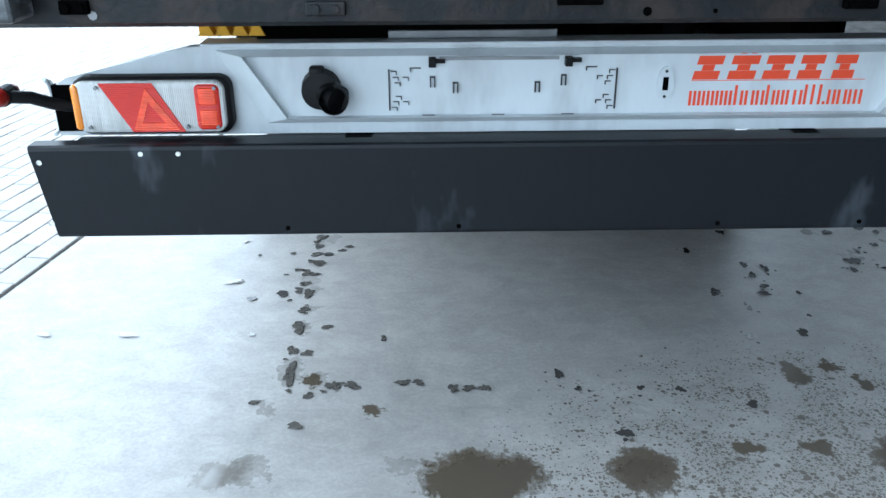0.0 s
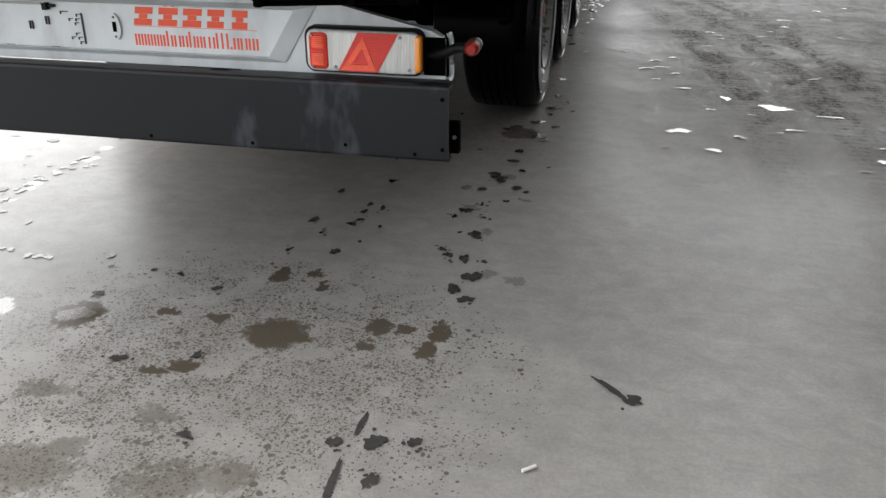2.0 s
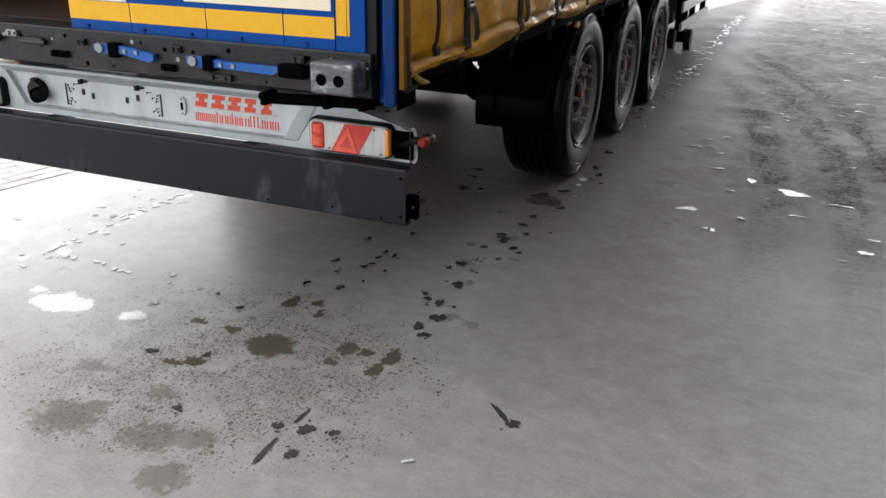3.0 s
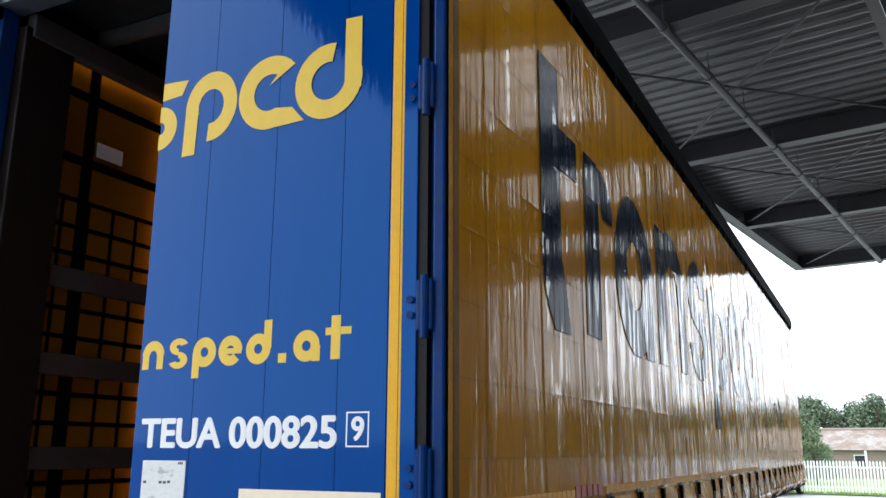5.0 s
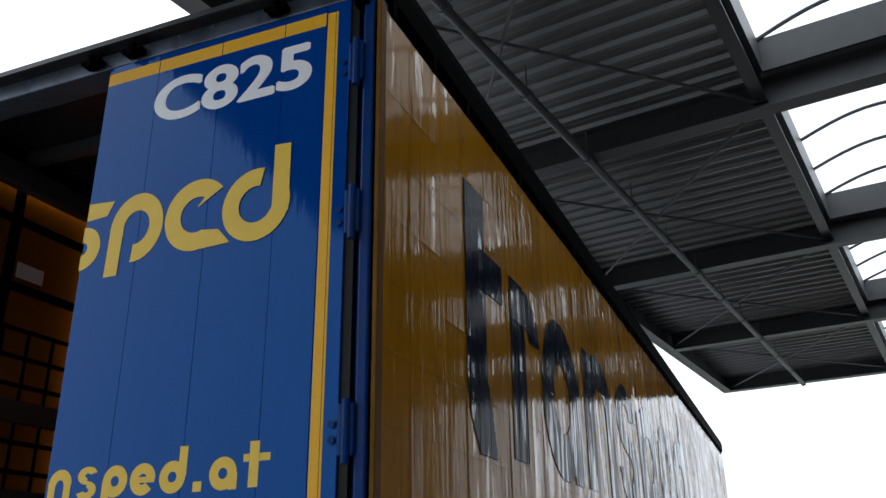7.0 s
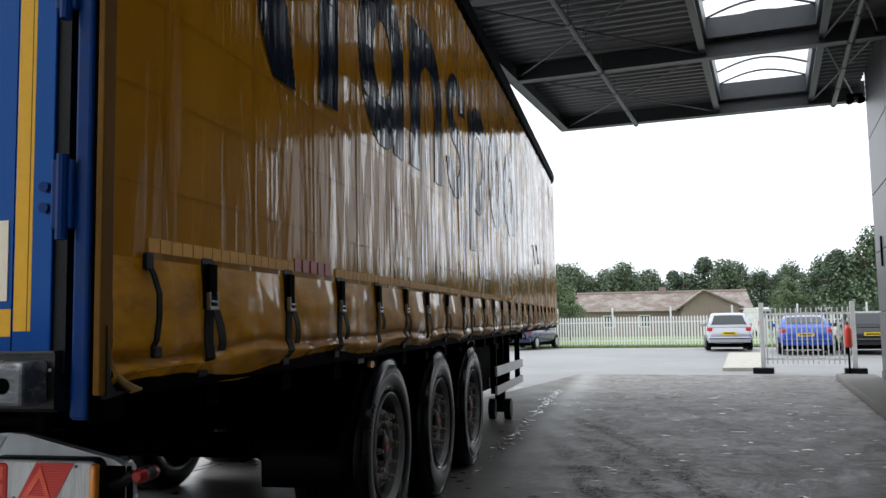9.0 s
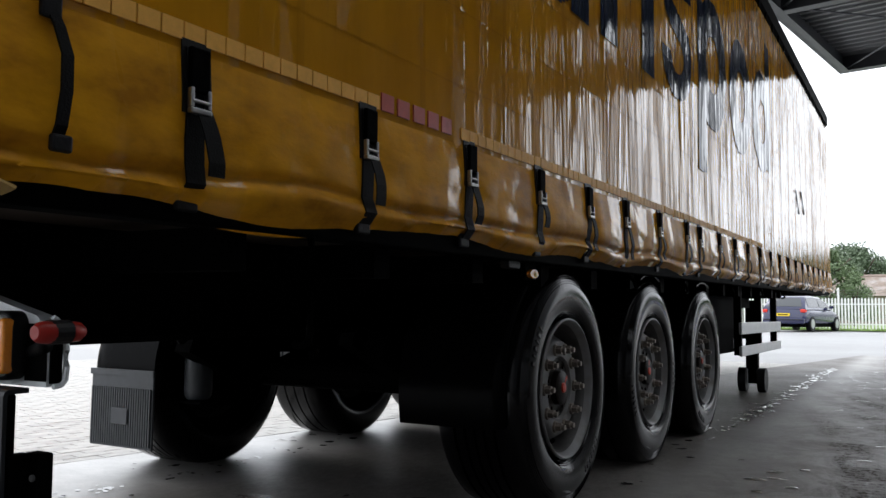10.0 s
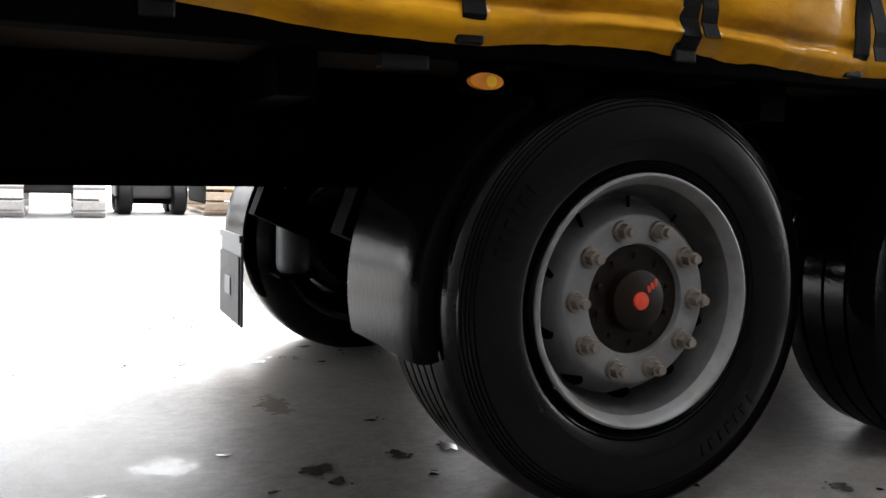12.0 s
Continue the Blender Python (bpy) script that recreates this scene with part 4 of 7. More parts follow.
P("sign_shape", flat(B(), [(0.858, 2.80), (0.929, 2.80), (0.926, 3.076), (0.856, 3.080)], -0.0044), "print_yellow", parent=sgn)
wl = P("web_line", box(B(), 0.618, 0.652, -0.0008, 0.0, 1.835, 1.868), "print_yellow", "yellow rings and bars", parent=door)


def bold(bm, cx, kind):
    """One plain figure of the line: arch, ring, double ring or bar."""
    z, r = 1.888, 0.054
    if kind == "arch":
        ring2(bm, cx, z, r, 0.017, 0, 180, -0.0008, 0)
        for q in (-0.0355, 0.0355):
            flat(bm, [(cx + q - 0.016, 1.835), (cx + q + 0.016, 1.835), (cx + q + 0.016, z), (cx + q - 0.016, z)], -0.0012)
    elif kind == "pair":
        ring2(bm, cx, 1.914, 0.031, 0.008, 20, 270, -0.0008, 0, 1.45)
        ring2(bm, cx, 1.864, 0.031, 0.008, -160, 90, -0.0012, 0, 1.45)
    else:
        ring2(bm, cx, z, r, 0.018, 0, 320 if kind == "ring" else 360, -0.0008, 0)
        if kind == "ring":
            flat(bm, [(cx - 0.04, z - 0.012), (cx + 0.052, z - 0.012), (cx + 0.052, z + 0.008), (cx - 0.04, z + 0.008)], -0.0012)
        if kind in ("low", "high", "stem"):
            q = -0.038 if kind == "low" else 0.04
            za, zb = (1.795, z) if kind == "low" else ((z, 1.988) if kind == "high" else (1.835, z))
            flat(bm, [(cx + q - 0.017, za), (cx + q + 0.017, za), (cx + q + 0.017, zb), (cx + q - 0.017, zb)], -0.0012)
    return bm


for cx, kind in ((0.035, "arch"), (0.16, "pair"), (0.285, "low"), (0.405, "ring"), (0.53, "high"), (0.735, "stem")):
    P("sign_shape", bold(B(), cx, kind), "print_yellow", parent=wl)
P("sign_shape", box(B(), 0.835, 0.872, -0.0008, 0.0, 1.838, 1.985), "print_yellow", parent=wl)
P("sign_shape", box(B(), 0.812, 0.834, -0.0008, 0.0, 1.92, 1.945), "print_yellow", parent=wl)
P("sign_shape", box(B(), 0.873, 0.915, -0.0008, 0.0, 1.92, 1.945), "print_yellow", parent=wl)
# open left door folded back along the side
od = P("open_door", box(B(), -1.335, -1.30, 0.03, 1.2, 1.10, 3.655, 0.004), "blue", "blue rear door folded open along the side")
P("door_edge", box(B(), -1.335, -1.29, 0.0, 0.03, 1.10, 3.655, 0.003), "galv", parent=od)
# inside: yellow side sheet, webbing grid, laths
P("inner_sheet", box(B(), -1.245, -1.24, 0.16, LEN - 0.1, 1.1, 3.6), "inner_yellow", "ochre tarpaulin seen from inside")
for y in [0.645 + 0.62 * k for k in range(20)]:
    P("tension_strap", box(B(), -1.238, -1.225, y - 0.03, y + 0.03, 1.1, 3.6), "webbing")
for z, h in ((3.41, 0.05), (3.045, 0.05)):
    P("reinforcing_band", box(B(), -1.224, -1.218, 0.42, LEN - 0.2, z - h / 2, z + h / 2), "webbing")
for k in range(12):
    z = 2.83 - k * 0.145
    P("reinforcing_band", box(B(), -1.236, -1.232, 0.42, LEN - 0.2, z - 0.012, z + 0.012), "webbing")
for k in range(50):
    y = 0.52 + k * 0.165
    P("reinforcing_band", box(B(), -1.2315, -1.2275, y - 0.01, y + 0.01, 1.12, 2.83), "webbing")
for z in (2.395, 1.955, 1.5):
    P("side_lath", box(B(), -1.215, -1.17, 0.2, LEN - 0.2, z - 0.055, z + 0.055, 0.006), "lath", "dark aluminium load lath")
P("inner_post", box(B(), -1.235, -1.13, 0.125, 0.42, 1.1, 3.6, 0.01), "inner_post")
P("notice", box(B(), -1.2235, -1.2225, 0.69, 0.87, 3.10, 3.185), "white_print", "small white notice")
P("inner_rail", box(B(), -1.185, -1.12, 0.16, LEN - 0.2, 3.55, 3.68, 0.01), "lath")

# right side tarpaulin
STRAPS = [0.53, 1.13, 1.70, 2.26, 2.80, 3.33, 3.94, 4.53, 4.90, 5.50, 6.06, 6.62] + [7.22 + 0.6 * k for k in range(11)]


def bulge(y, z):
    """How far the tarpaulin stands out from its plane."""
    v = Vector((y * 5.0, z * 0.7, 3.1))
    w = noise.noise(v) * 0.0050 + (0.5 - abs(noise.noise(Vector((y * 8, z * 1.2, 7.7))))) * 0.0056
    w += (0.35 - abs(noise.noise(Vector((y * 21, z * 2.2, 2.2))))) * 0.0030
    w *= min(1, max(0, (3.62 - z) / 0.25)) * (0.10 + 0.90 * min(1, max(0, y - 0.5) / 4.0))
    w *= 0.35 + 1.5 * max(0.0, 0.45 + noise.noise(Vector((y * 0.9, z * 0.8, 6.0))))
    # welded ladder inside the cloth: small puckers along its rungs and rails
    rung = abs((z - 1.52 + 0.125) % 0.25 - 0.125)
    rail = abs((y - 0.30 + 0.28) % 0.56 - 0.28)
    pk = max(0.0, 0.25 + noise.noise(Vector((y * 3.0, z * 3.0, 11.0))))
    w += 0.0022 * pk * math.exp(-(rung / 0.020) ** 2) * noise.noise(Vector((y * 34, z * 5, 9.1)))
    w += 0.0030 * pk * math.exp(-(rail / 0.030) ** 2) * noise.noise(Vector((y * 6, z * 17, 4.1)))
    w += 0.0010 * math.exp(-(rail / 0.012) ** 2)
    w += 0.004 * noise.noise(Vector((y * 1.1, z * 1.3, 1.0)))
    if z < 1.33:                                           # hem drawn in by the straps
        t = (1.33 - z) / 0.31
        d = min(abs(y - s) for s in STRAPS)
        pull = math.exp(-(d / 0.09) ** 2)
        w += 0.019 * math.sin(min(1, t * 1.1) * math.pi * 0.85) * (1 - 0.65 * pull)
        w += 0.014 * noise.noise(Vector((y * 2.0, z * 9, 5))) * t + 0.006 * noise.noise(Vector((y * 9 + z * 6, z * 20, 3))) * t
        fold = 1.092 + 0.02 * noise.noise(Vector((y * 1.7, 0, 4)))
        w -= 0.015 * math.exp(-((z - fold) / 0.011) ** 2) * (1 - 0.5 * pull)
        w += 0.010 * math.exp(-((z - fold + 0.032) / 0.018) ** 2)
        if t > 0.9:
            w -= 0.14 * (t - 0.9) * (1 - 0.3 * pull) * 2
    return w


def cloth(y0, y1, ny, zs, name, key, label, off=0.0):
    vs, fs = [], []
    for i in range(ny + 1):
        y = y0 + (y1 - y0) * i / ny
        for z in zs:
            zz = z + (0.012 * math.sin(y * 5.2) + 0.012 * noise.noise(Vector((y * 2, 0, 0)))) * (1 if z < 1.06 else 0) - 0.028 * max(0.0, 1 - y / 1.1) * min(1, max(0.0, (1.16 - z) / 0.12))
            vs.append((HW + off + bulge(y, z), y, zz))
    nz = len(zs)
    for i in range(ny):
        for j in range(nz - 1):
            fs.append((i * nz + j, (i + 1) * nz + j, (i + 1) * nz + j + 1, i * nz + j + 1))
    me = bpy.data.meshes.new(name)
    me.from_pydata(vs, [], fs)
    me.materials.append(M[key])
    me.shade_smooth()
    return part(name, me, None, T, label)


zs = [1.33 + (3.62 - 1.33) * k / 110 for k in range(111)]
side = cloth(0.046, LEN, 1500, zs, "side_curtain", "curtain", "wet creased ochre tarpaulin curtain")
zl = [1.003 + 0.327 * k / 38 for k in range(39)]
cloth(0.046, LEN, 700, zl, "curtain_hem", "curtain_low", "scuffed lower hem of the ochre curtain")
bm = B()
prism(bm, [(0.02 + 0.05 * k / 9, 1.0 + 0.16 * math.exp(-k * 0.45)) for k in range(10)] + [(0.12, 1.0), (0.02, 0.99)], "x", HW + 0.004, HW + 0.02)
P("corner_guard", bm, "rubber", "black rubber corner guard")
bm = B()
vs = {}
for i in range(15):                                        # clear plastic edge curling up at the corner
    t = i / 14
    yy, zz = 0.045 + 0.085 * t ** 1.7, 1.10 - 0.108 * t ** 0.6
    for j in range(5):
        u = j / 4
        vs[i, j] = bm.verts.new((HW + 0.012 + 0.03 * math.sin(u * 2.6) * t, yy + 0.004 * u + 0.006 * t * u, zz + 0.002 + 0.018 * u * t))
for i in range(14):
    for j in range(4):
        bm.faces.new((vs[i, j], vs[i + 1, j], vs[i + 1, j + 1], vs[i, j + 1]))
P("curled_edge", bm, "seam_clear", "pale curled plastic edge of the curtain", True)
P("curtain_pole", box(B(), 1.2735, 1.292, -0.004, 0.045, 1.0, 3.62, 0.004), "pole", "brown-sleeved curtain tensioning pole")
P("post_foot", box(B(), 1.2655, 1.2705, -0.006, 0.13, 0.935, 1.13, 0.002), "chassis")
P("post_groove", box(B(), 1.266, 1.2725, -0.0035, 0.0, 1.0, 3.68), "chassis")
P("left_curtain", box(B(), -1.275, -1.262, 1.2, LEN, 1.03, 3.62), "inner_yellow", "ochre tarpaulin curtain")
for ob in T.children:                                      # roof edge sits low over the doors
    if ob.name.startswith(("header", "door_lock")):
        ob.matrix_basis = Matrix.Translation((0, 0, -0.03)) @ ob.matrix_basis
    elif ob.name.startswith(("roof_cap", "drip_edge")):
        ob.matrix_basis = Matrix.Translation((0, 0, -0.042)) @ ob.matrix_basis
# underrun bar: folded sheet with drilled ends, on two arms
bm = B()
prism(bm, [(0.215, 0.478), (0.208, 0.481), (0.205, 0.488), (0.205, 0.680), (0.208, 0.687), (0.215, 0.690), (0.252, 0.690), (0.252, 0.682), (0.218, 0.682), (0.214, 0.680), (0.213, 0.676), (0.213, 0.492), (0.215, 0.488), (0.219, 0.486), (0.252, 0.486), (0.252, 0.478)], "x", -1.195, 1.195)
for v in bm.verts:
    if v.co.x < -1.19:                                       # this end is cut on the slant
        v.co.x += 0.030 * (0.690 - v.co.z) / 0.212 - 0.004
    v.co.z -= 0.011
ubar = P("underrun_bar", bm, "bar", "dark blue-grey underrun bar with scraped paint")
P("bar_top_plate", box(B(), -1.12, 1.12, 0.2525, 0.304, 0.664, 0.672, 0.002), "bar", parent=ubar)
for s in (-1, 1):
    P("bar_liner", box(B(), min(s * 1.08, s * 1.165), max(s * 1.08, s * 1.165), 0.232, 0.25, 0.484, 0.668, 0.004), "chassis", parent=ubar)
    for z in (0.504, 0.644):
        bm = B()
        lathe(bm, [(0, 0.0), (0, 0.006), (-0.0015, 0.006)], 10, (s * 1.178, 0.2045, z), "y")
        P("bar_hole", bm, "fleck" if s < 0 else "chassis", parent=ubar)
    bm = box(B(), s * 0.5 - 0.03, s * 0.5 + 0.03, 0.252, 0.36, 0.5, 0.672)
    prism(bm, [(0.31, 0.72), (0.62, 0.72), (0.62, 0.99), (0.48, 0.99)], "x", s * 0.5 - 0.02, s * 0.5 + 0.02)
    P("bar_arm", bm, "chassis")
for x, z in ((-0.88, 0.661), (-0.96, 0.661), (-0.66, 0.486), (-0.28, 0.486), (0.3, 0.486), (0.62, 0.486), (0.9, 0.5), (1.1, 0.486)):
    P("bar_hole", rod(B(), (x, 0.2035, z), (x, 0.2055, z), 0.0055, 8), "fleck" if z > 0.6 else "chassis", parent=ubar)

# lamp carrier: pale folded plate with a sunk panel
car = B()
prism(car, [(-1.165, 0.674), (1.165, 0.674), (1.165, 0.765), (1.155, 0.788), (1.13, 0.803), (0.86, 0.866), (0.83, 0.868), (-0.83, 0.868), (-0.86, 0.866), (-1.13, 0.803), (-1.155, 0.788), (-1.165, 0.765)], "y", 0.305, 0.336)
cr = P("lamp_carrier", car, "carrier", "pale grey rear lamp carrier")
fr = B()
# raised rim round the sunk panel
RIM = [(-0.80, 0.86), (0.80, 0.86), (0.70, 0.70), (-0.70, 0.70)]
INN = [(-0.742, 0.849), (0.742, 0.849), (0.655, 0.713), (-0.655, 0.713)]
for k in range(4):
    j = (k + 1) % 4
    a, b, c, d = RIM[k], RIM[j], INN[j], INN[k]
    va = [fr.verts.new((p[0], y, p[1])) for p, y in ((a, 0.300), (b, 0.300), (c, 0.283), (d, 0.283))]
    vb = [fr.verts.new((p[0], 0.3052, p[1])) for p in (a, b, c, d)]
    fr.faces.new(va)
    for q in range(4):
        w = (q + 1) % 4
        fr.faces.new((va[w], va[q], vb[q], vb[w]))
P("panel_rim", fr, "carrier", parent=cr)
# lower lip and top flange
P("top_flange", box(B(), -0.83, 0.83, 0.292, 0.36, 0.8685, 0.876, 0.002), "carrier", parent=cr)
for s in (-1, 1):
    # end shell: a pale rolled rim; flat black plates stand for the hollow's shade
    bm = B()
    arc = [(0.306, 0.800), (0.313, 0.796), (0.324, 0.785), (0.332, 0.765), (0.336, 0.74), (0.337, 0.71), (0.335, 0.686), (0.326, 0.677), (0.31, 0.675)]
    tube(bm, [(s * 1.178, y, z) for y, z in arc], 0.005, 8)
    rows = [[bm.verts.new((s * x, y + dy, z)) for x, dy in ((1.166, 0.0), (1.171, 0.0), (1.177, 0.0))] for (y, z), dy in ((p, 0) for p in arc)]
    for A, C in zip(rows, rows[1:]):
        for k in range(2):
            bm.faces.new((A[k], A[k + 1], C[k + 1], C[k]))
    P("carrier_end", bm, "carrier", "", True, cr)
    P("end_hollow", box(B(), min(s * 1.104, s * 1.165), max(s * 1.104, s * 1.165), 0.3025, 0.3065, 0.684, 0.788, 0.001), "chassis", parent=cr)
    P("end_hollow", box(B(), min(s * 1.1655, s * 1.169), max(s * 1.1655, s * 1.169), 0.310, 0.334, 0.68, 0.785), "chassis", parent=cr)
    # bracket behind the bar's end
    if s < 0:
        continue
    P("bar_end_web", box(B(), min(s * 1.165, s * 1.19), max(s * 1.165, s * 1.19), 0.2225, 0.262, 0.478, 0.566), "chassis", parent=ubar)
    P("bar_end_bracket", box(B(), min(s * 1.17, s * 1.213), max(s * 1.17, s * 1.213), 0.262, 0.292, 0.476, 0.566, 0.004), "chassis", parent=ubar)
    P("bracket_bolt", rod(B(), (s * 1.2, 0.2575, 0.525), (s * 1.2, 0.2625, 0.525), 0.006, 8), "galv", parent=ubar)
# plate holder clips, socket, slot
for x, z, w, h in ((-0.335, 0.788, 0.012, 0.024), (-0.285, 0.775, 0.012, 0.024), (-0.105, 0.775, 0.012, 0.024), (-0.048, 0.79, 0.012, 0.024)):
    bm = box(box(box(B(), x - w / 2, x - w / 2 + 0.003, 0.2995, 0.305, z - h / 2, z + h / 2), x + w / 2 - 0.003, x + w / 2, 0.2995, 0.305, z - h / 2, z + h / 2), x - w / 2 + 0.003, x + w / 2 - 0.003, 0.2995, 0.305, z + h / 2 - 0.003, z + h / 2)
    P("plate_clip", bm, "steel_dark", parent=cr)
for x in (-0.345, -0.19, -0.035):
    bm = box(box(box(B(), x - 0.014, x - 0.011, 0.2995, 0.305, 0.704, 0.714), x + 0.011, x + 0.014, 0.2995, 0.305, 0.704, 0.714), x - 0.011, x + 0.011, 0.2995, 0.305, 0.711, 0.714)
    P("plate_clip", bm, "steel_dark", parent=cr)
for s, x in ((1, -0.43), (-1, 0.068)):
    P("plate_edge", box(B(), x - 0.0015, x + 0.0015, 0.300, 0.305, 0.725, 0.815), "steel_dark", parent=cr)
    for q, z in ((0.004, 0.812), (0.008, 0.799), (0.030, 0.799), (0.012, 0.787), (0.014, 0.757), (0.008, 0.745), (0.030, 0.745), (0.004, 0.732)):
        xa, xb = sorted((x + s * q, x + s * (q + 0.013)))
        bm = box(box(B(), xa, xb, 0.3, 0.305, z - 0.0015, z), xa if s < 0 else xb - 0.002, xa + 0.002 if s < 0 else xb, 0.3, 0.305, z - 0.008, z - 0.0015)
        P("plate_clip", bm, "steel_dark", parent=cr)
for x in (-0.372, 0.012):
    P("plate_clip", box(box(B(), x - 0.012, x + 0.012, 0.3, 0.305, 0.817, 0.819), x - 0.012, x - 0.010, 0.3, 0.305, 0.810, 0.817), "steel_dark", parent=cr)
for x in (-0.335, -0.04):
    P("plate_lamp", box(box(B(), x - 0.008, x + 0.008, 0.285, 0.305, 0.822, 0.842, 0.002), x + 0.008, x + 0.028, 0.292, 0.305, 0.83, 0.838), "rubber", parent=cr)
P("lamp_rail", box(B(), -0.32, -0.06, 0.3, 0.305, 0.835, 0.842), "galv", parent=cr)
bm = B()
lathe(bm, [(0, 0.0), (0, 0.032), (-0.03, 0.032), (-0.034, 0.03)], 20, (-0.548, 0.275, 0.762), "y", 1)
lathe(bm, [(0.0, 0.044), (-0.035, 0.040), (-0.04, 0.0)], 20, (-0.578, 0.305, 0.776), "y")
rod(bm, (-0.578, 0.30, 0.776), (-0.538, 0.262, 0.761), 0.03, 16)
box(bm, -0.60, -0.568, 0.272, 0.30, 0.795, 0.828, 0.006)
P("socket", bm, "rubber", "black rubber-capped socket", True, cr)
bm = B()
ring = [(0.176 + 0.018 * math.cos(2 * math.pi * k / 20), 0.78 + 0.038 * math.sin(2 * math.pi * k / 20)) for k in range(20)]
prism(bm, ring, "y", 0.297, 0.305)
P("keyhole_plate", bm, "carrier", "pale oval keyhole plate", parent=cr)
for z in (0.752, 0.808):
    P("screw", rod(B(), (0.176, 0.2955, z), (0.176, 0.2975, z), 0.0035, 8), "steel_dark", parent=cr)
P("slot", box(B(), 0.17, 0.182, 0.2955, 0.2972, 0.766, 0.795), "chassis", parent=cr)
# maker's sign and web line as plain red blocks
sign = P("maker_sign", box(B(), 0.235, 0.62, 0.3046, 0.305, 0.784, 0.7855), "logo_red", "bright red plain blocks", parent=cr)
for k, (w, sk) in enumerate(((0.066, 0.012), (0.07, 0.010), (0.068, 0.01), (0.06, 0.008), (0.055, 0.006))):
    x = 0.235 + k * 0.077
    for a, b, lo, hi in ((0.0, 0.86, 0.820, 0.839), (0.0, 0.86, 0.787, 0.806), (0.22, 0.62, 0.8065, 0.8195)):
        P("sign_block", prism(B(), [(x + sk * (hi - 0.787) / 0.052 + w * a, hi), (x + sk * (hi - 0.787) / 0.052 + w * b, hi), (x + sk * (lo - 0.787) / 0.052 + w * b, lo), (x + sk * (lo - 0.787) / 0.052 + w * a, lo)], "y", 0.3042, 0.305), "logo_red", parent=sign)
for x in (0.337, 0.36):
    P("sign_block", box(B(), x, x + 0.012, 0.3042, 0.305, 0.843, 0.851), "logo_red", parent=sign)
x = 0.233
for k, w in enumerate((0.026, 0.026, 0.026, 0.007, 0.02, 0.021, 0.018, 0.02, 0.017, 0.012, 0.02, 0.012, 0.012, 0.007, 0.006, 0.018, 0.021, 0.03)):
    hgt = 0.774 if k in (4, 7, 11, 12, 13) else 0.762
    strokes = (0.0,) if w < 0.014 else (0.0, w - 0.006) if w < 0.024 else (0.0, w / 2 - 0.003, w - 0.006)
    for q in strokes:
        P("web_bar", box(B(), x + q, x + q + 0.006, 0.3042, 0.305, 0.729, 0.736 if w == 0.006 else hgt if q == 0.0 else 0.762), "logo_red", parent=sign)
    x += w + 0.004


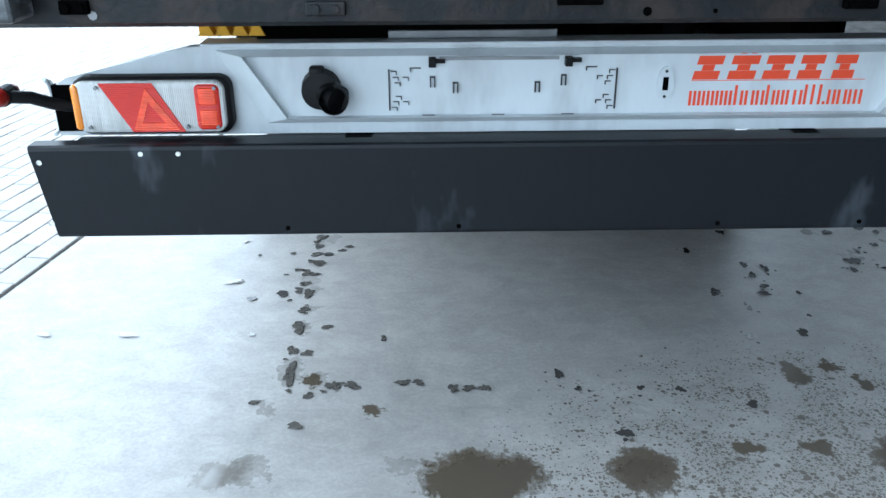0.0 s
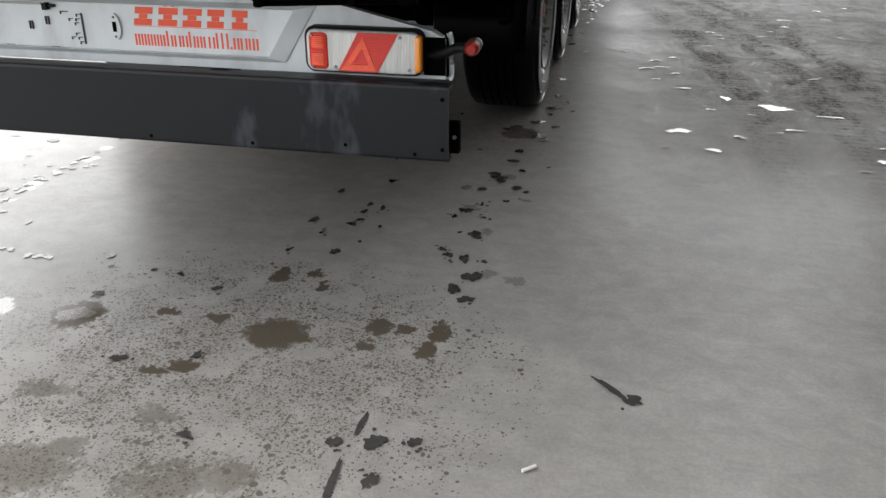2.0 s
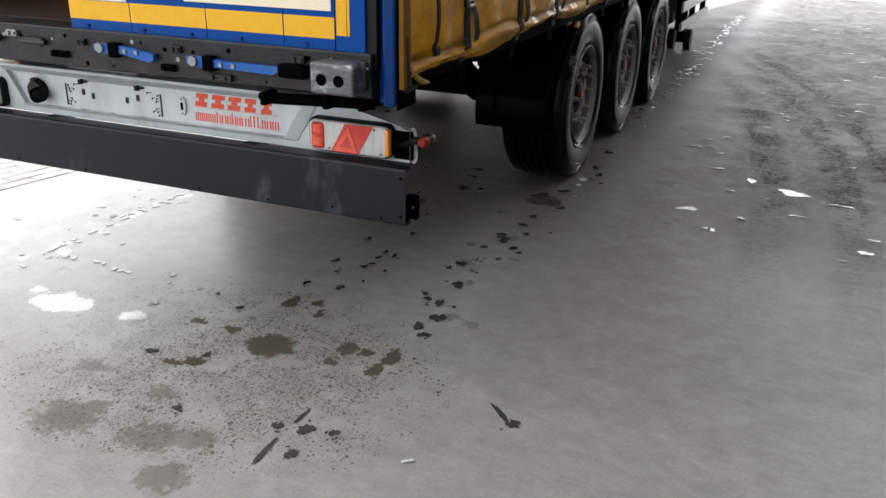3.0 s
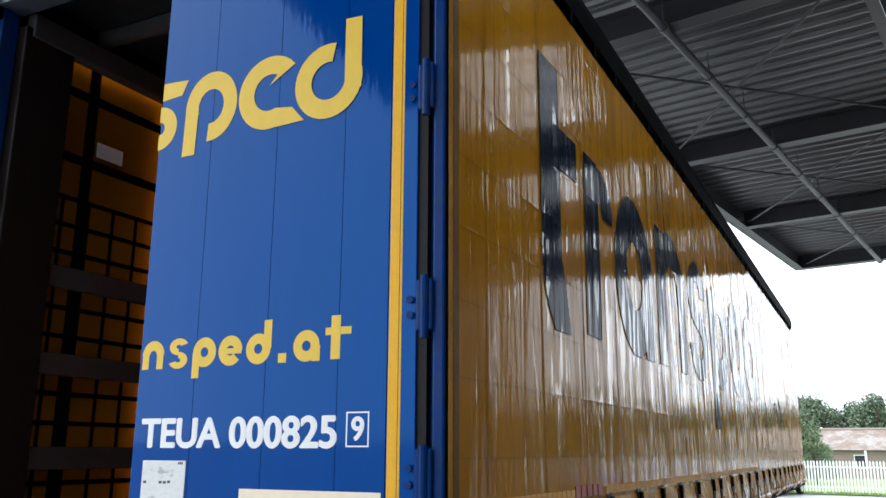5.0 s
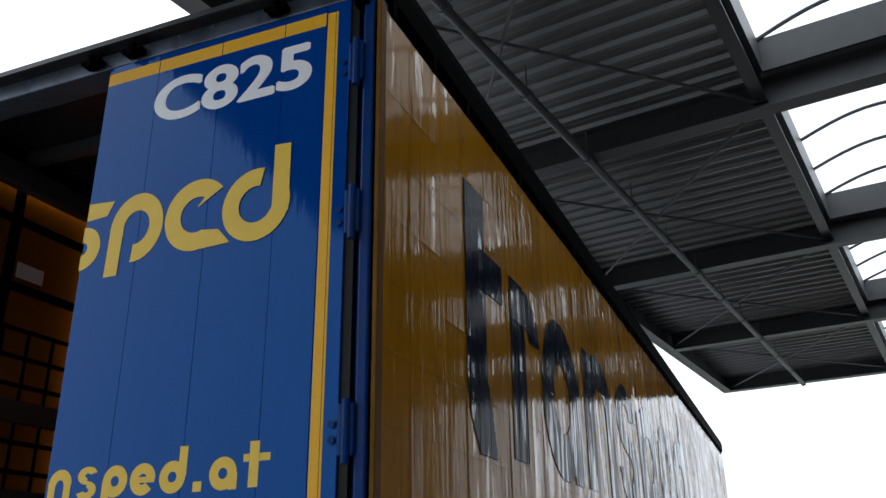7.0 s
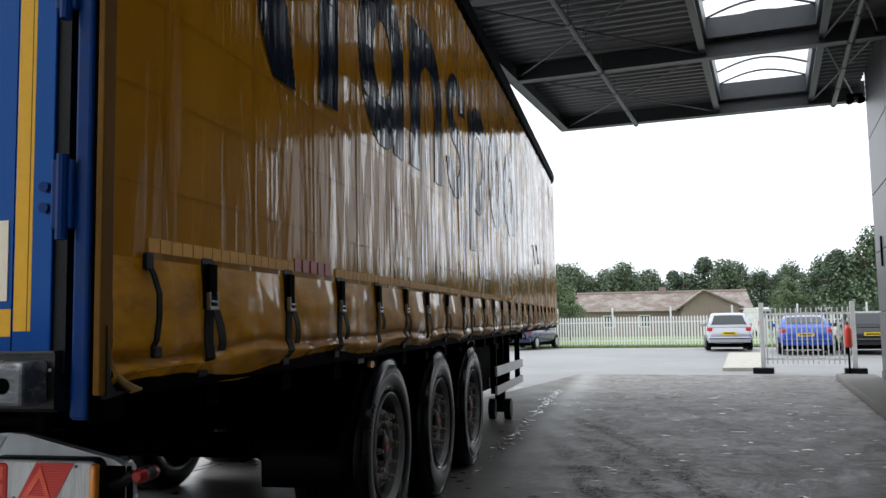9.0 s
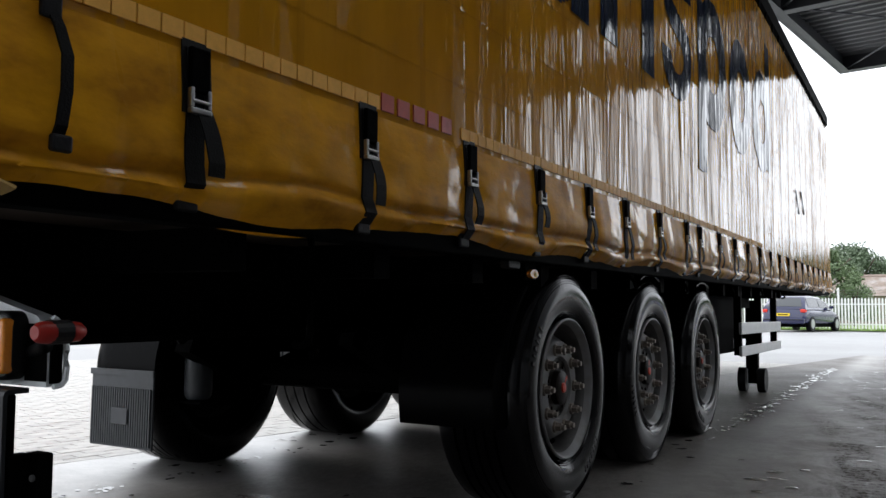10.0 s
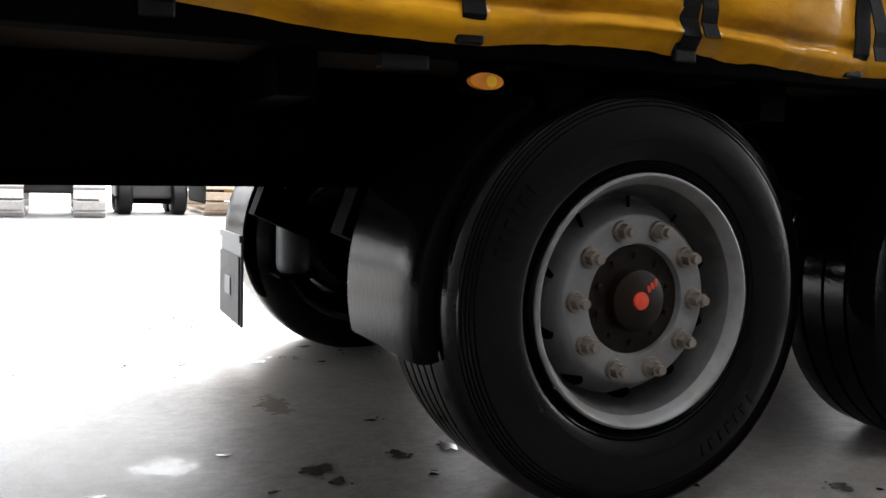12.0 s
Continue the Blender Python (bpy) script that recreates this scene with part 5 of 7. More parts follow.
def lamp(s):
    """Multi-chamber tail lamp; s: +1 or -1 side."""
    def X(a, b):
        return (min(s * a, s * b), max(s * a, s * b))
    def lens(x0, x1, z0, z1, r, y0, y1, q=7):
        """A plate with rounded corners and a softened front edge."""
        bm = B()
        rows = []
        for y, d in ((y1, 0.0), (y0 + 0.006, 0.0), (y0 + 0.002, 0.002), (y0, 0.006)):
            ring = []
            for cx, cz, a in ((x1 - r, z1 - r, 0), (x0 + r, z1 - r, 90), (x0 + r, z0 + r, 180), (x1 - r, z0 + r, 270)):
                for k in range(q):
                    t = radians(a + 90 * k / (q - 1))
                    rr = max(r - d, 0.001)
                    ring.append(bm.verts.new((s * (cx + rr * math.cos(t)), y, cz + rr * math.sin(t))))
            rows.append(ring)
        n = len(rows[0])
        for A, C in zip(rows, rows[1:]):
            for k in range(n):
                bm.faces.new((A[k], A[(k + 1) % n], C[(k + 1) % n], C[k]))
        bm.faces.new(rows[-1])
        bm.faces.new(rows[0][::-1])
        return bm
    L0 = P("tail_lamp", lens(0.771, 1.110, 0.685, 0.811, 0.028, 0.272, 0.306), "rubber", "tail lamp with red, clear and amber lenses in a black frame", True)
    P("clear_lens", lens(0.782, 1.104, 0.692, 0.804, 0.022, 0.258, 0.29), "clear_lens", "clear lens with silver reflector", True, L0)
    P("inner_lens", lens(0.790, 0.846, 0.697, 0.799, 0.014, 0.2545, 0.262), "red_lens", "red lens block", True, L0)
    for z in (0.704, 0.751):
        P("lens_chamber", lens(0.796, 0.838, z, z + 0.041, 0.008, 0.2525, 0.26), "bright_lens", "bright orange-red lens chamber", True, L0)
    bm = B()
    prism(bm, [(s * 0.872, 0.695), (s * 0.985, 0.695), (s * 1.045, 0.801), (s * 0.932, 0.801)], "y", 0.2555, 0.262)
    P("red_band", bm, "red_lens", "slanted red lens band", parent=L0)
    bm = B()
    o = [(s * 0.882, 0.699), (s * 0.982, 0.699), (s * 0.947, 0.790)]
    i = [(s * 0.912, 0.715), (s * 0.961, 0.715), (s * 0.944, 0.760)]
    for k in range(3):
        j = (k + 1) % 3
        prism(bm, [o[k], o[j], i[j], i[k]], "y", 0.2535, 0.2558)
    P("triangle_reflector", bm, "bright_lens", "red reflector triangle", parent=L0)
    P("amber_lens", lens(1.088, 1.108, 0.698, 0.798, 0.009, 0.256, 0.30), "amber_lens", "", True, L0)
    for a, z in ((0.80, 0.79), (0.80, 0.705), (0.865, 0.706), (1.075, 0.706), (1.05, 0.792)):
        P("screw", rod(B(), (s * a, 0.2505, z), (s * a, 0.258, z), 0.004, 8), "galv", parent=L0)
    # rubber arm with end-outline lamp
    am = P("marker_arm", tube(B(), [(s * 1.11, 0.315, 0.735), (s * 1.165, 0.30, 0.748), (s * 1.20, 0.275, 0.768), (s * 1.238, 0.258, 0.774)], 0.014, 10), "rubber", "black rubber marker arm", True)
    P("collar", rod(B(), (s * 1.248, 0.245, 0.776), (s * 1.248, 0.285, 0.776), 0.021, 16), "rubber", parent=am)
    bm = B()
    lathe(bm, [(-0.032, 0.0), (-0.032, 0.012), (-0.024, 0.018), (-0.006, 0.020), (0.006, 0.018), (0.022, 0.019), (0.03, 0.012), (0.03, 0.0)], 16, (s * 1.250, 0.252, 0.776), "y")
    lathe(bm, [(0.062, 0.0), (0.062, 0.010), (0.052, 0.017), (0.034, 0.019)], 16, (s * 1.250, 0.252, 0.776), "y")
    P("red_cap", bm, "marker_red", parent=am, smooth=True)


lamp(1)
lamp(-1)

# rear sill with fittings
bm = B()
prism(bm, [(-0.018, 0.972), (0.0, 0.962), (0.13, 0.962), (0.13, 1.098), (-0.018, 1.098)], "x", -1.186, 1.186)
sill = P("rear_sill", bm, "rust", "dark rust-spotted rear sill beam")
P("sill_edge", box(B(), -1.186, 1.186, -0.022, 0.12, 1.0985, 1.104), "steel_dark", parent=sill)
rnd = random.Random(4)
for k in range(34):
    x = -1.2 + k * 0.072 + rnd.uniform(-0.02, 0.02)
    z = rnd.choice((0.985, 1.03, 1.075, 1.06))
    P("sill_hole", rod(B(), (x, -0.0195, z), (x, -0.0175, z), rnd.uniform(0.004, 0.009), 8), rnd.choice(("chassis", "chassis", "galv", "fleck")), parent=sill)
for x, w, z in ((-0.95, 0.05, 1.0), (-0.52, 0.07, 0.995), (-0.30, 0.05, 1.07), (-0.08, 0.08, 1.01), (0.03, 0.04, 1.06), (0.41, 0.06, 1.0), (0.45, 0.04, 1.065), (0.93, 0.05, 1.07), (0.62, 0.1, 0.985)):
    bm = box(B(), x - w / 2, x + w / 2, -0.032, -0.018, z - 0.012, z + 0.012, 0.003)
    rod(bm, (x - w * 0.25, -0.04, z), (x - w * 0.25, -0.018, z), 0.009, 8)
    rod(bm, (x + w * 0.25, -0.038, z), (x + w * 0.25, -0.018, z), 0.007, 8)
    P("sill_fitting", bm, rnd.choice(("rust", "chassis", "galv")), parent=sill)
for x in (-0.66, -0.42, -0.2):
    bm = box(B(), x - 0.05, x + 0.05, -0.035, -0.018, 1.035, 1.06, 0.004)
    rod(bm, (x - 0.06, -0.03, 1.045), (x + 0.06, -0.03, 1.045), 0.009, 8)
    P("lock_keeper", bm, "rust", parent=sill)


def latch(x0, x1, z, drop):
    bm = B()
    prism(bm, [(x0, z - 0.012), (x0 + 0.05, z - 0.020), (x0 + 0.12, z - 0.016), (x1 - 0.02, z - 0.026 - drop), (x1, z - 0.016 - drop), (x1, z + 0.002 - drop), (x0 + 0.16, z + 0.006), (x0 + 0.06, z + 0.016), (x0, z + 0.012)], "y", -0.04, -0.022)
    la = P("door_lever", bm, "latch_blue", "scuffed blue door lever")
    P("lever_pivot", rod(B(), (x0 + 0.03, -0.05, z), (x0 + 0.03, -0.018, z), 0.017, 12), "galv", parent=la)
    for dx in (0.14, 0.19):
        P("lever_bolt", rod(B(), (x0 + dx, -0.046, z - 0.005), (x0 + dx, -0.03, z - 0.005), 0.008, 8), "galv", parent=la)
    P("lever_clip", box(B(), x0 + 0.07, x0 + 0.11, -0.05, -0.018, z - 0.03, z + 0.02, 0.004), "chassis", parent=la)


latch(0.10, 0.36, 1.05, 0.01)
latch(0.50, 0.86, 1.036, -0.005)
P("lock_body", box(B(), 0.865, 0.965, -0.05, -0.018, 1.01, 1.055, 0.006), "chassis")
for s in (-1, 1):
    bf = P("buffer_block", box(B(), min(s * 1.02, s * 1.17), max(s * 1.02, s * 1.17), -0.105, -0.018, 0.985, 1.082, 0.008), "buffer", "scratched grey steel buffer block")
    for dx, dz in ((0.04, 0.0), (0.10, 0.0)):
        P("buffer_hole", rod(B(), (s * (1.02 + dx), -0.107, 1.03 + dz), (s * (1.02 + dx), -0.1045, 1.03 + dz), 0.018, 16), "chassis", parent=bf)
    if s < 0:
        continue
    # folded support strut under the sill
    bm = B()
    rod(bm, (s * 0.74, 0.03, 0.925), (s * 1.15, 0.03, 0.945), 0.014, 10)
    rod(bm, (s * 0.74, 0.07, 0.905), (s * 1.15, 0.07, 0.925), 0.014, 10)
    for x, z in ((0.76, 0.92), (1.0, 0.93), (1.13, 0.936)):
        box(bm, s * x - 0.012, s * x + 0.012, 0.01, 0.085, z - 0.022, z + 0.022, 0.005)
    box(bm, s * 1.1 - 0.03, s * 1.1 + 0.03, 0.02, 0.1, 0.93, 0.962)
    P("folding_strut", bm, "chassis", "black folding strut")
P("rear_crossbeam", box(B(), -0.716, -0.06, 0.34, 0.44, 0.87, 0.999), "chassis")
P("light_strip", box(B(), -0.43, -0.062, 0.332, 0.339, 0.876, 0.894, 0.002), "galv")
bm = B()
box(bm, -0.86, -0.67, 0.36, 0.42, 0.93, 0.985, 0.004)
wc = P("chock_holder", bm, "steel_dark")
yc = B()
for k in range(4):
    prism(yc, [(-0.84 + k * 0.036, 0.885), (-0.804 + k * 0.036, 0.885), (-0.822 + k * 0.036, 0.92)], "y", 0.33, 0.36)
box(yc, -0.845, -0.69, 0.361, 0.375, 0.885, 0.945)
P("yellow_grip", yc, "yellow_tape", "yellow toothed plastic strip", parent=wc)

# ---- wheels ----
TY, TZ = (2.78, 4.09, 5.40), 0.502


def tyre_mesh(blocks):
    bm = B()
    prof = [(-0.30, 0.285), (-0.352, 0.292), (-0.385, 0.33), (-0.392, 0.39), (-0.382, 0.45), (-0.365, 0.49), (-0.345, 0.508)]
    groove = [-0.28, -0.235, -0.1925, -0.15, -0.105] if not blocks else [-0.27, -0.1925, -0.115]
    for g in groove:
        prof += [(g - 0.006, 0.5145), (g - 0.004, 0.502), (g + 0.004, 0.502), (g + 0.006, 0.5145)]
    prof += [(-0.045, 0.5125), (-0.022, 0.509), (-0.006, 0.498), (0.004, 0.475), (0.012, 0.445), (0.018, 0.40), (0.012, 0.345), (-0.006, 0.31), (-0.033, 0.294), (-0.085, 0.285)]
    seg = 64
    lathe(bm, prof, seg, (0, 0, 0))
    # raised rings on the outer wall
    for r, a in ((0.318, 0.002), (0.326, 0.007), (0.452, 0.0135), (0.462, 0.011), (0.4705, 0.0085), (0.479, 0.006), (0.4865, 0.003)):
        lathe(bm, [(a - 0.008, r - 0.003), (a, r), (a - 0.010, r + 0.003)], seg, (0, 0, 0))
    if blocks:
        for k in range(60):
            t = 2 * math.pi * k / 60
            m = Matrix.Rotation(t, 4, "X") @ Matrix.Translation((-0.034, 0, 0.487))
            v = bmesh.ops.create_cube(bm, size=1, matrix=m @ Matrix.Diagonal((0.04, 0.026, 0.034, 1)))
    # plain raised bars where the maker's writing stands
    for a0, n in ((0.6, 6), (3.3, 7)):
        for k in range(n):
            t = a0 + k * 0.075
            m = Matrix.Rotation(t, 4, "X") @ Matrix.Translation((0.0165, 0, 0.412))
            bmesh.ops.create_cube(bm, size=1, matrix=m @ Matrix.Diagonal((0.006, 0.007 + 0.008 * (k % 2), 0.030, 1)))
    return mesh_of("tyre", bm, M["tyre"], True)


def rim_mesh():
    bm = B()
    lathe(bm, [(-0.30, 0.27), (-0.10, 0.262), (-0.03, 0.272), (-0.012, 0.296), (0.002, 0.301), (0.008, 0.299), (0.010, 0.294), (0.006, 0.288), (-0.004, 0.284), (-0.012, 0.279), (-0.022, 0.274)], 56, (0, 0, 0))
    lathe(bm, [(-0.107, 0.240), (-0.085, 0.229), (-0.058, 0.213), (-0.042, 0.204), (-0.036, 0.197), (-0.035, 0.190), (-0.035, 0.135), (-0.05, 0.13)], 56, (0, 0, 0))
    return mesh_of("rim", bm, M["rim"], True)


def barrel_mesh():
    bm = B()
    lathe(bm, [(-0.022, 0.274), (-0.035, 0.268), (-0.06, 0.263), (-0.085, 0.258), (-0.100, 0.252), (-0.107, 0.246), (-0.107, 0.240)], 56, (0, 0, 0))
    return mesh_of("rim_well", bm, M["rim_dark"], True)


def hole_mesh():
    bm = B()
    ring = [(0.030 * math.cos(2 * math.pi * k / 14), 0.018 * math.sin(2 * math.pi * k / 14)) for k in range(14)]
    prism(bm, ring, "x", -0.004, 0.004)
    return mesh_of("hand_hole", bm, M["chassis"])


def nut_mesh():
    bm = B()
    rod(bm, (0, 0, 0), (0.009, 0, 0), 0.026, 16, 0.024)
    rod(bm, (0.009, 0, 0), (0.033, 0, 0), 0.0190, 6)
    rod(bm, (0.033, 0, 0), (0.048, 0, 0), 0.0115, 10)
    return mesh_of("wheel_nut", bm, M["nut"])


def hub_mesh():
    bm = B()
    lathe(bm, [(-0.06, 0.134), (-0.02, 0.134), (-0.012, 0.128), (-0.012, 0.075), (0.012, 0.072), (0.018, 0.062), (0.018, 0.0)], 40, (0, 0, 0))
    for k in range(10):
        t = 2 * math.pi * k / 10
        rod(bm, (-0.012, 0.104 * math.cos(t), 0.104 * math.sin(t)), (-0.004, 0.104 * math.cos(t), 0.104 * math.sin(t)), 0.008, 8)
    return mesh_of("hub", bm, M["hub"], True)


def cap_mesh():
    bm = B()
    lathe(bm, [(0.016, 0.022), (0.024, 0.020), (0.026, 0.0)], 18, (0, 0, 0))
    return mesh_of("hub_cap", bm, M["red_plastic"], True)


tyres = (tyre_mesh(False), tyre_mesh(True))
rimm, wellm, holem, nutm, hubm, capm = rim_mesh(), barrel_mesh(), hole_mesh(), nut_mesh(), hub_mesh(), cap_mesh()
mk2 = B()
for k in range(3):
    box(mk2, 0.0182, 0.019, 0.026 + k * 0.011, 0.034 + k * 0.011, 0.012 + k * 0.004, 0.028 + k * 0.004)
markm = mesh_of("hub_mark", mk2, M["red_plastic"])
for i, y in enumerate(TY):
    for s in (1, -1):
        w = part("wheel", tyres[1 if i == 1 else 0], None, T, "wet black tyre on a silver steel rim")
        w.name = "wheel"
        w.matrix_basis = Matrix.Translation((s * 1.193, y, TZ)) @ Matrix.Rotation(0.3 + i * 0.8, 4, "X") @ (Matrix() if s > 0 else Matrix.Rotation(math.pi, 4, "Z"))
        part("rim", rimm, None, w)
        part("rim_well", wellm, None, w)
        part("hub", hubm, None, w).matrix_basis = Matrix.Translation((-0.035, 0, 0))
        part("hub_cap", capm, None, w, "red hub cap").matrix_basis = Matrix.Translation((-0.035, 0, 0))
        part("hub_mark", markm, None, w).matrix_basis = Matrix.Translation((-0.035, 0, 0))
        for k in range(10):
            t = 2 * math.pi * (k + 0.5) / 10
            part("wheel_nut", nutm, None, w).matrix_basis = Matrix.Translation((-0.035, 0.171 * math.cos(t), 0.171 * math.sin(t)))
            t += math.pi / 10
            part("hand_hole", holem, None, w).matrix_basis = Matrix.Translation((-0.087, 0.229 * math.cos(t), 0.229 * math.sin(t))) @ Matrix.Rotation(t - math.pi / 2, 4, "X") @ Matrix.Rotation(radians(55), 4, "Z") @ Matrix.Diagonal((1, 1, 1, 1))
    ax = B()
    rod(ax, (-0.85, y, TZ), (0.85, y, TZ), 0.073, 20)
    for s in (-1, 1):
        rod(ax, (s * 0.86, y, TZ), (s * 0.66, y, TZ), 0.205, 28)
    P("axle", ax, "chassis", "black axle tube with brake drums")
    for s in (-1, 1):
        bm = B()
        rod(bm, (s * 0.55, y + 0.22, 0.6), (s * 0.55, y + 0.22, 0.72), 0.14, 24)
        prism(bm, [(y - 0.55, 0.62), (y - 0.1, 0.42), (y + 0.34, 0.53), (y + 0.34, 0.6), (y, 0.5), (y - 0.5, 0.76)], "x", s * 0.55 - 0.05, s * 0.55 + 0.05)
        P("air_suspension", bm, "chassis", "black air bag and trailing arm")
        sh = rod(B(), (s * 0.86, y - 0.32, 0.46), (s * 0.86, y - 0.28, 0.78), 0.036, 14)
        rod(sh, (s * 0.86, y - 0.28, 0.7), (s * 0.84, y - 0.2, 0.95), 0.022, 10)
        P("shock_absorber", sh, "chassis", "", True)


def fender(s, a0, a1, r=0.585, yc=TY[0], x0=0.74, x1=1.19):
    """Curved plastic guard between two angles (degrees, 180 = straight back), its outer edge rolled over."""
    bm = B()
    n = 28
    sec = [(x0, 0.0), (x1 - 0.15, 0.0), (x1 - 0.09, 0.003), (x1 - 0.045, 0.0), (x1 - 0.016, -0.008), (x1 - 0.003, -0.02), (x1, -0.036)]
    sec = sec + [(x - 0.004, d - 0.009) for x, d in reversed(sec)]
    rings = []
    for k in range(n + 1):
        t = radians(a0 + (a1 - a0) * k / n)
        rings.append([bm.verts.new((s * x, yc + (r + d) * math.cos(t), TZ + (r + d) * math.sin(t))) for x, d in sec])
    m = len(sec)
    for A, C in zip(rings, rings[1:]):
        for k in range(m):
            bm.faces.new((A[k], A[(k + 1) % m], C[(k + 1) % m], C[k]))
    bm.faces.new(rings[0][::-1])
    bm.faces.new(rings[-1])
    return P("fender", bm, "fender", "black plastic wheel guard", True)


fender(1, 123, 193, r=0.56, x0=0.69, x1=1.15)
fender(-1, 128, 182, r=0.545)
for i in (1, 2):
    for s in (-1, 1):
        fender(s, 70, 110, yc=TY[i])
# ribbed flap hanging from the far guard
fp = P("mud_flap", box(B(), -1.185, -0.735, 2.228, 2.24, 0.135, 0.52, 0.003), "flap", "ribbed grey rubber mud flap")
for k in range(26):
    x = -1.175 + k * 0.0168
    P("flap_rib", box(B(), x, x + 0.009, 2.219, 2.229, 0.145, 0.43), "flap", parent=fp)
P("flap_badge", box(B(), -1.02, -0.9, 2.213, 2.2185, 0.25, 0.33, 0.003), "flap", parent=fp)
P("flap_clamp", box(B(), -1.19, -0.73, 2.22, 2.228, 0.49, 0.52), "flap", parent=fp)

# bellows of the lift axle behind the far flap
bm = B()
lathe(bm, [(0.375, 0.0), (0.375, 0.05), (0.39, 0.064), (0.42, 0.069), (0.58, 0.069), (0.605, 0.062), (0.615, 0.05), (0.625, 0.062), (0.64, 0.058), (0.645, 0.0)], 24, (-0.63, 2.42, 0.0), "z")
ab = P("air_bellows", bm, "flap", "dark grey rubber air bellows", True)
P("base_plate", box(B(), -0.73, -0.53, 2.34, 2.5, 0.36, 0.374, 0.003), "chassis", parent=ab)
P("top_mount", box(B(), -0.67, -0.59, 2.38, 2.46, 0.646, 0.80), "chassis", parent=ab)

# side marker lamp, bracket, small underbody things
sm = P("side_marker", box(B(), 1.205, 1.222, 2.275, 2.375, 0.952, 1.02), "chassis", "amber side marker lamp")
bm = B()
prism(bm, [(2.325 + 0.038 * math.cos(2 * math.pi * k / 20), 0.973 + 0.017 * math.sin(2 * math.pi * k / 20)) for k in range(20)], "x", 1.222, 1.238)
P("amber_lens", bm, "amber_lens", parent=sm)
P("amber_reflector", rod(B(), (1.236, 2.335, 0.973), (1.24, 2.335, 0.973), 0.012, 14), "orange_refl", parent=sm)
P("clip_box", box(B(), 1.2, 1.235, 2.10, 2.2, 0.985, 1.035, 0.004), "rust")
for y in (3.6, 4.7, 6.2, 7.6, 9.0):
    P("rope_hook", tube(B(), [(1.2, y, 0.99), (1.24, y, 0.95), (1.245, y + 0.03, 0.91), (1.21, y + 0.05, 0.90)], 0.009, 6), "chassis")
P("underrun_stay", tube(B(), [(0.5, 1.2, 1.0), (0.5, 1.2, 0.75), (0.5, 1.25, 0.71)], 0.02, 8), "chassis")
P("pipe_stay", tube(B(), [(1.255, 0.94, 0.99), (1.255, 0.94, 0.76), (1.252, 0.935, 0.735), (1.235, 0.93, 0.724), (1.215, 0.93, 0.73)], 0.010, 10), "chassis", "bent black steel stay", True)
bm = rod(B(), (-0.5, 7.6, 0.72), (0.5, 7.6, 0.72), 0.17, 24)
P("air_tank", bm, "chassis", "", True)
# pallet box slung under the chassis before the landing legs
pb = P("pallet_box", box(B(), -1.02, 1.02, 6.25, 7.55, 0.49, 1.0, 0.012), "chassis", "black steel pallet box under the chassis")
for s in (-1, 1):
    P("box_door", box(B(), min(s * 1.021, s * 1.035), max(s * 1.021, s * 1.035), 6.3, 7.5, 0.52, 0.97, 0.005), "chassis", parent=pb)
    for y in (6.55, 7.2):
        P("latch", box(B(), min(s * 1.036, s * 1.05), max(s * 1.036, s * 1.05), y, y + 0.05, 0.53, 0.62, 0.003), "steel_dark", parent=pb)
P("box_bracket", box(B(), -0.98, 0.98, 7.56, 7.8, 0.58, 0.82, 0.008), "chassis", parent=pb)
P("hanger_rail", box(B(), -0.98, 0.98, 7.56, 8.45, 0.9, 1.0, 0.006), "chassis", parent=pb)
# side guard rails and landing legs
for s in (-1, 1):
    g = P("side_guard", box(B(), min(s * 1.19, s * 1.215), max(s * 1.19, s * 1.215), 6.7, 8.9, 0.665, 0.765, 0.004), "alu", "aluminium side guard rails")
    P("lower_rail", box(B(), min(s * 1.19, s * 1.215), max(s * 1.19, s * 1.215), 6.7, 8.9, 0.48, 0.565, 0.004), "alu", parent=g)
    for y in (6.8, 7.8, 8.75):
        P("guard_post", box(B(), min(s * 1.13, s * 1.189), max(s * 1.13, s * 1.189), y, y + 0.06, 0.485, 1.07), "chassis", parent=g)
    lg = P("landing_leg", box(B(), s * 0.9 - 0.06, s * 0.9 + 0.06, 8.98, 9.1, 0.25, 0.99, 0.005), "chassis", "black landing leg on two rollers")
    P("inner_tube", box(B(), s * 0.9 - 0.045, s * 0.9 + 0.045, 9.0, 9.08, 0.09, 0.27), "chassis", parent=lg)
    for d in (-0.1, 0.1):
        P("roller", rod(B(), (s * 0.9 + d - 0.04, 9.04, 0.13), (s * 0.9 + d + 0.04, 9.04, 0.13), 0.13, 22), "rubber", parent=lg)
P("leg_brace", rod(B(), (-0.9, 9.04, 0.6), (0.9, 9.04, 0.6), 0.03, 10), "chassis")

# ---- curtain fittings ----
def on_side(y, z, off):
    return HW + bulge(y, z) + off


def ribbon(pts, w, th):
    """A webbing strip along points (y, z, offset) on the curtain."""
    bm = B()
    rows = []
    for y, z, o in pts:
        x = on_side(y, max(1.02, min(3.6, z)), o)
        rows.append([bm.verts.new((x, y - w / 2, z)), bm.verts.new((x, y + w / 2, z)), bm.verts.new((x + th, y + w / 2, z)), bm.verts.new((x + th, y - w / 2, z))])
    for a, b in zip(rows, rows[1:]):
        for k in range(4):
            j = (k + 1) % 4
            bm.faces.new((a[k], a[j], b[j], b[k]))
    bm.faces.new(rows[0])
    bm.faces.new(rows[-1][::-1])
    return bm


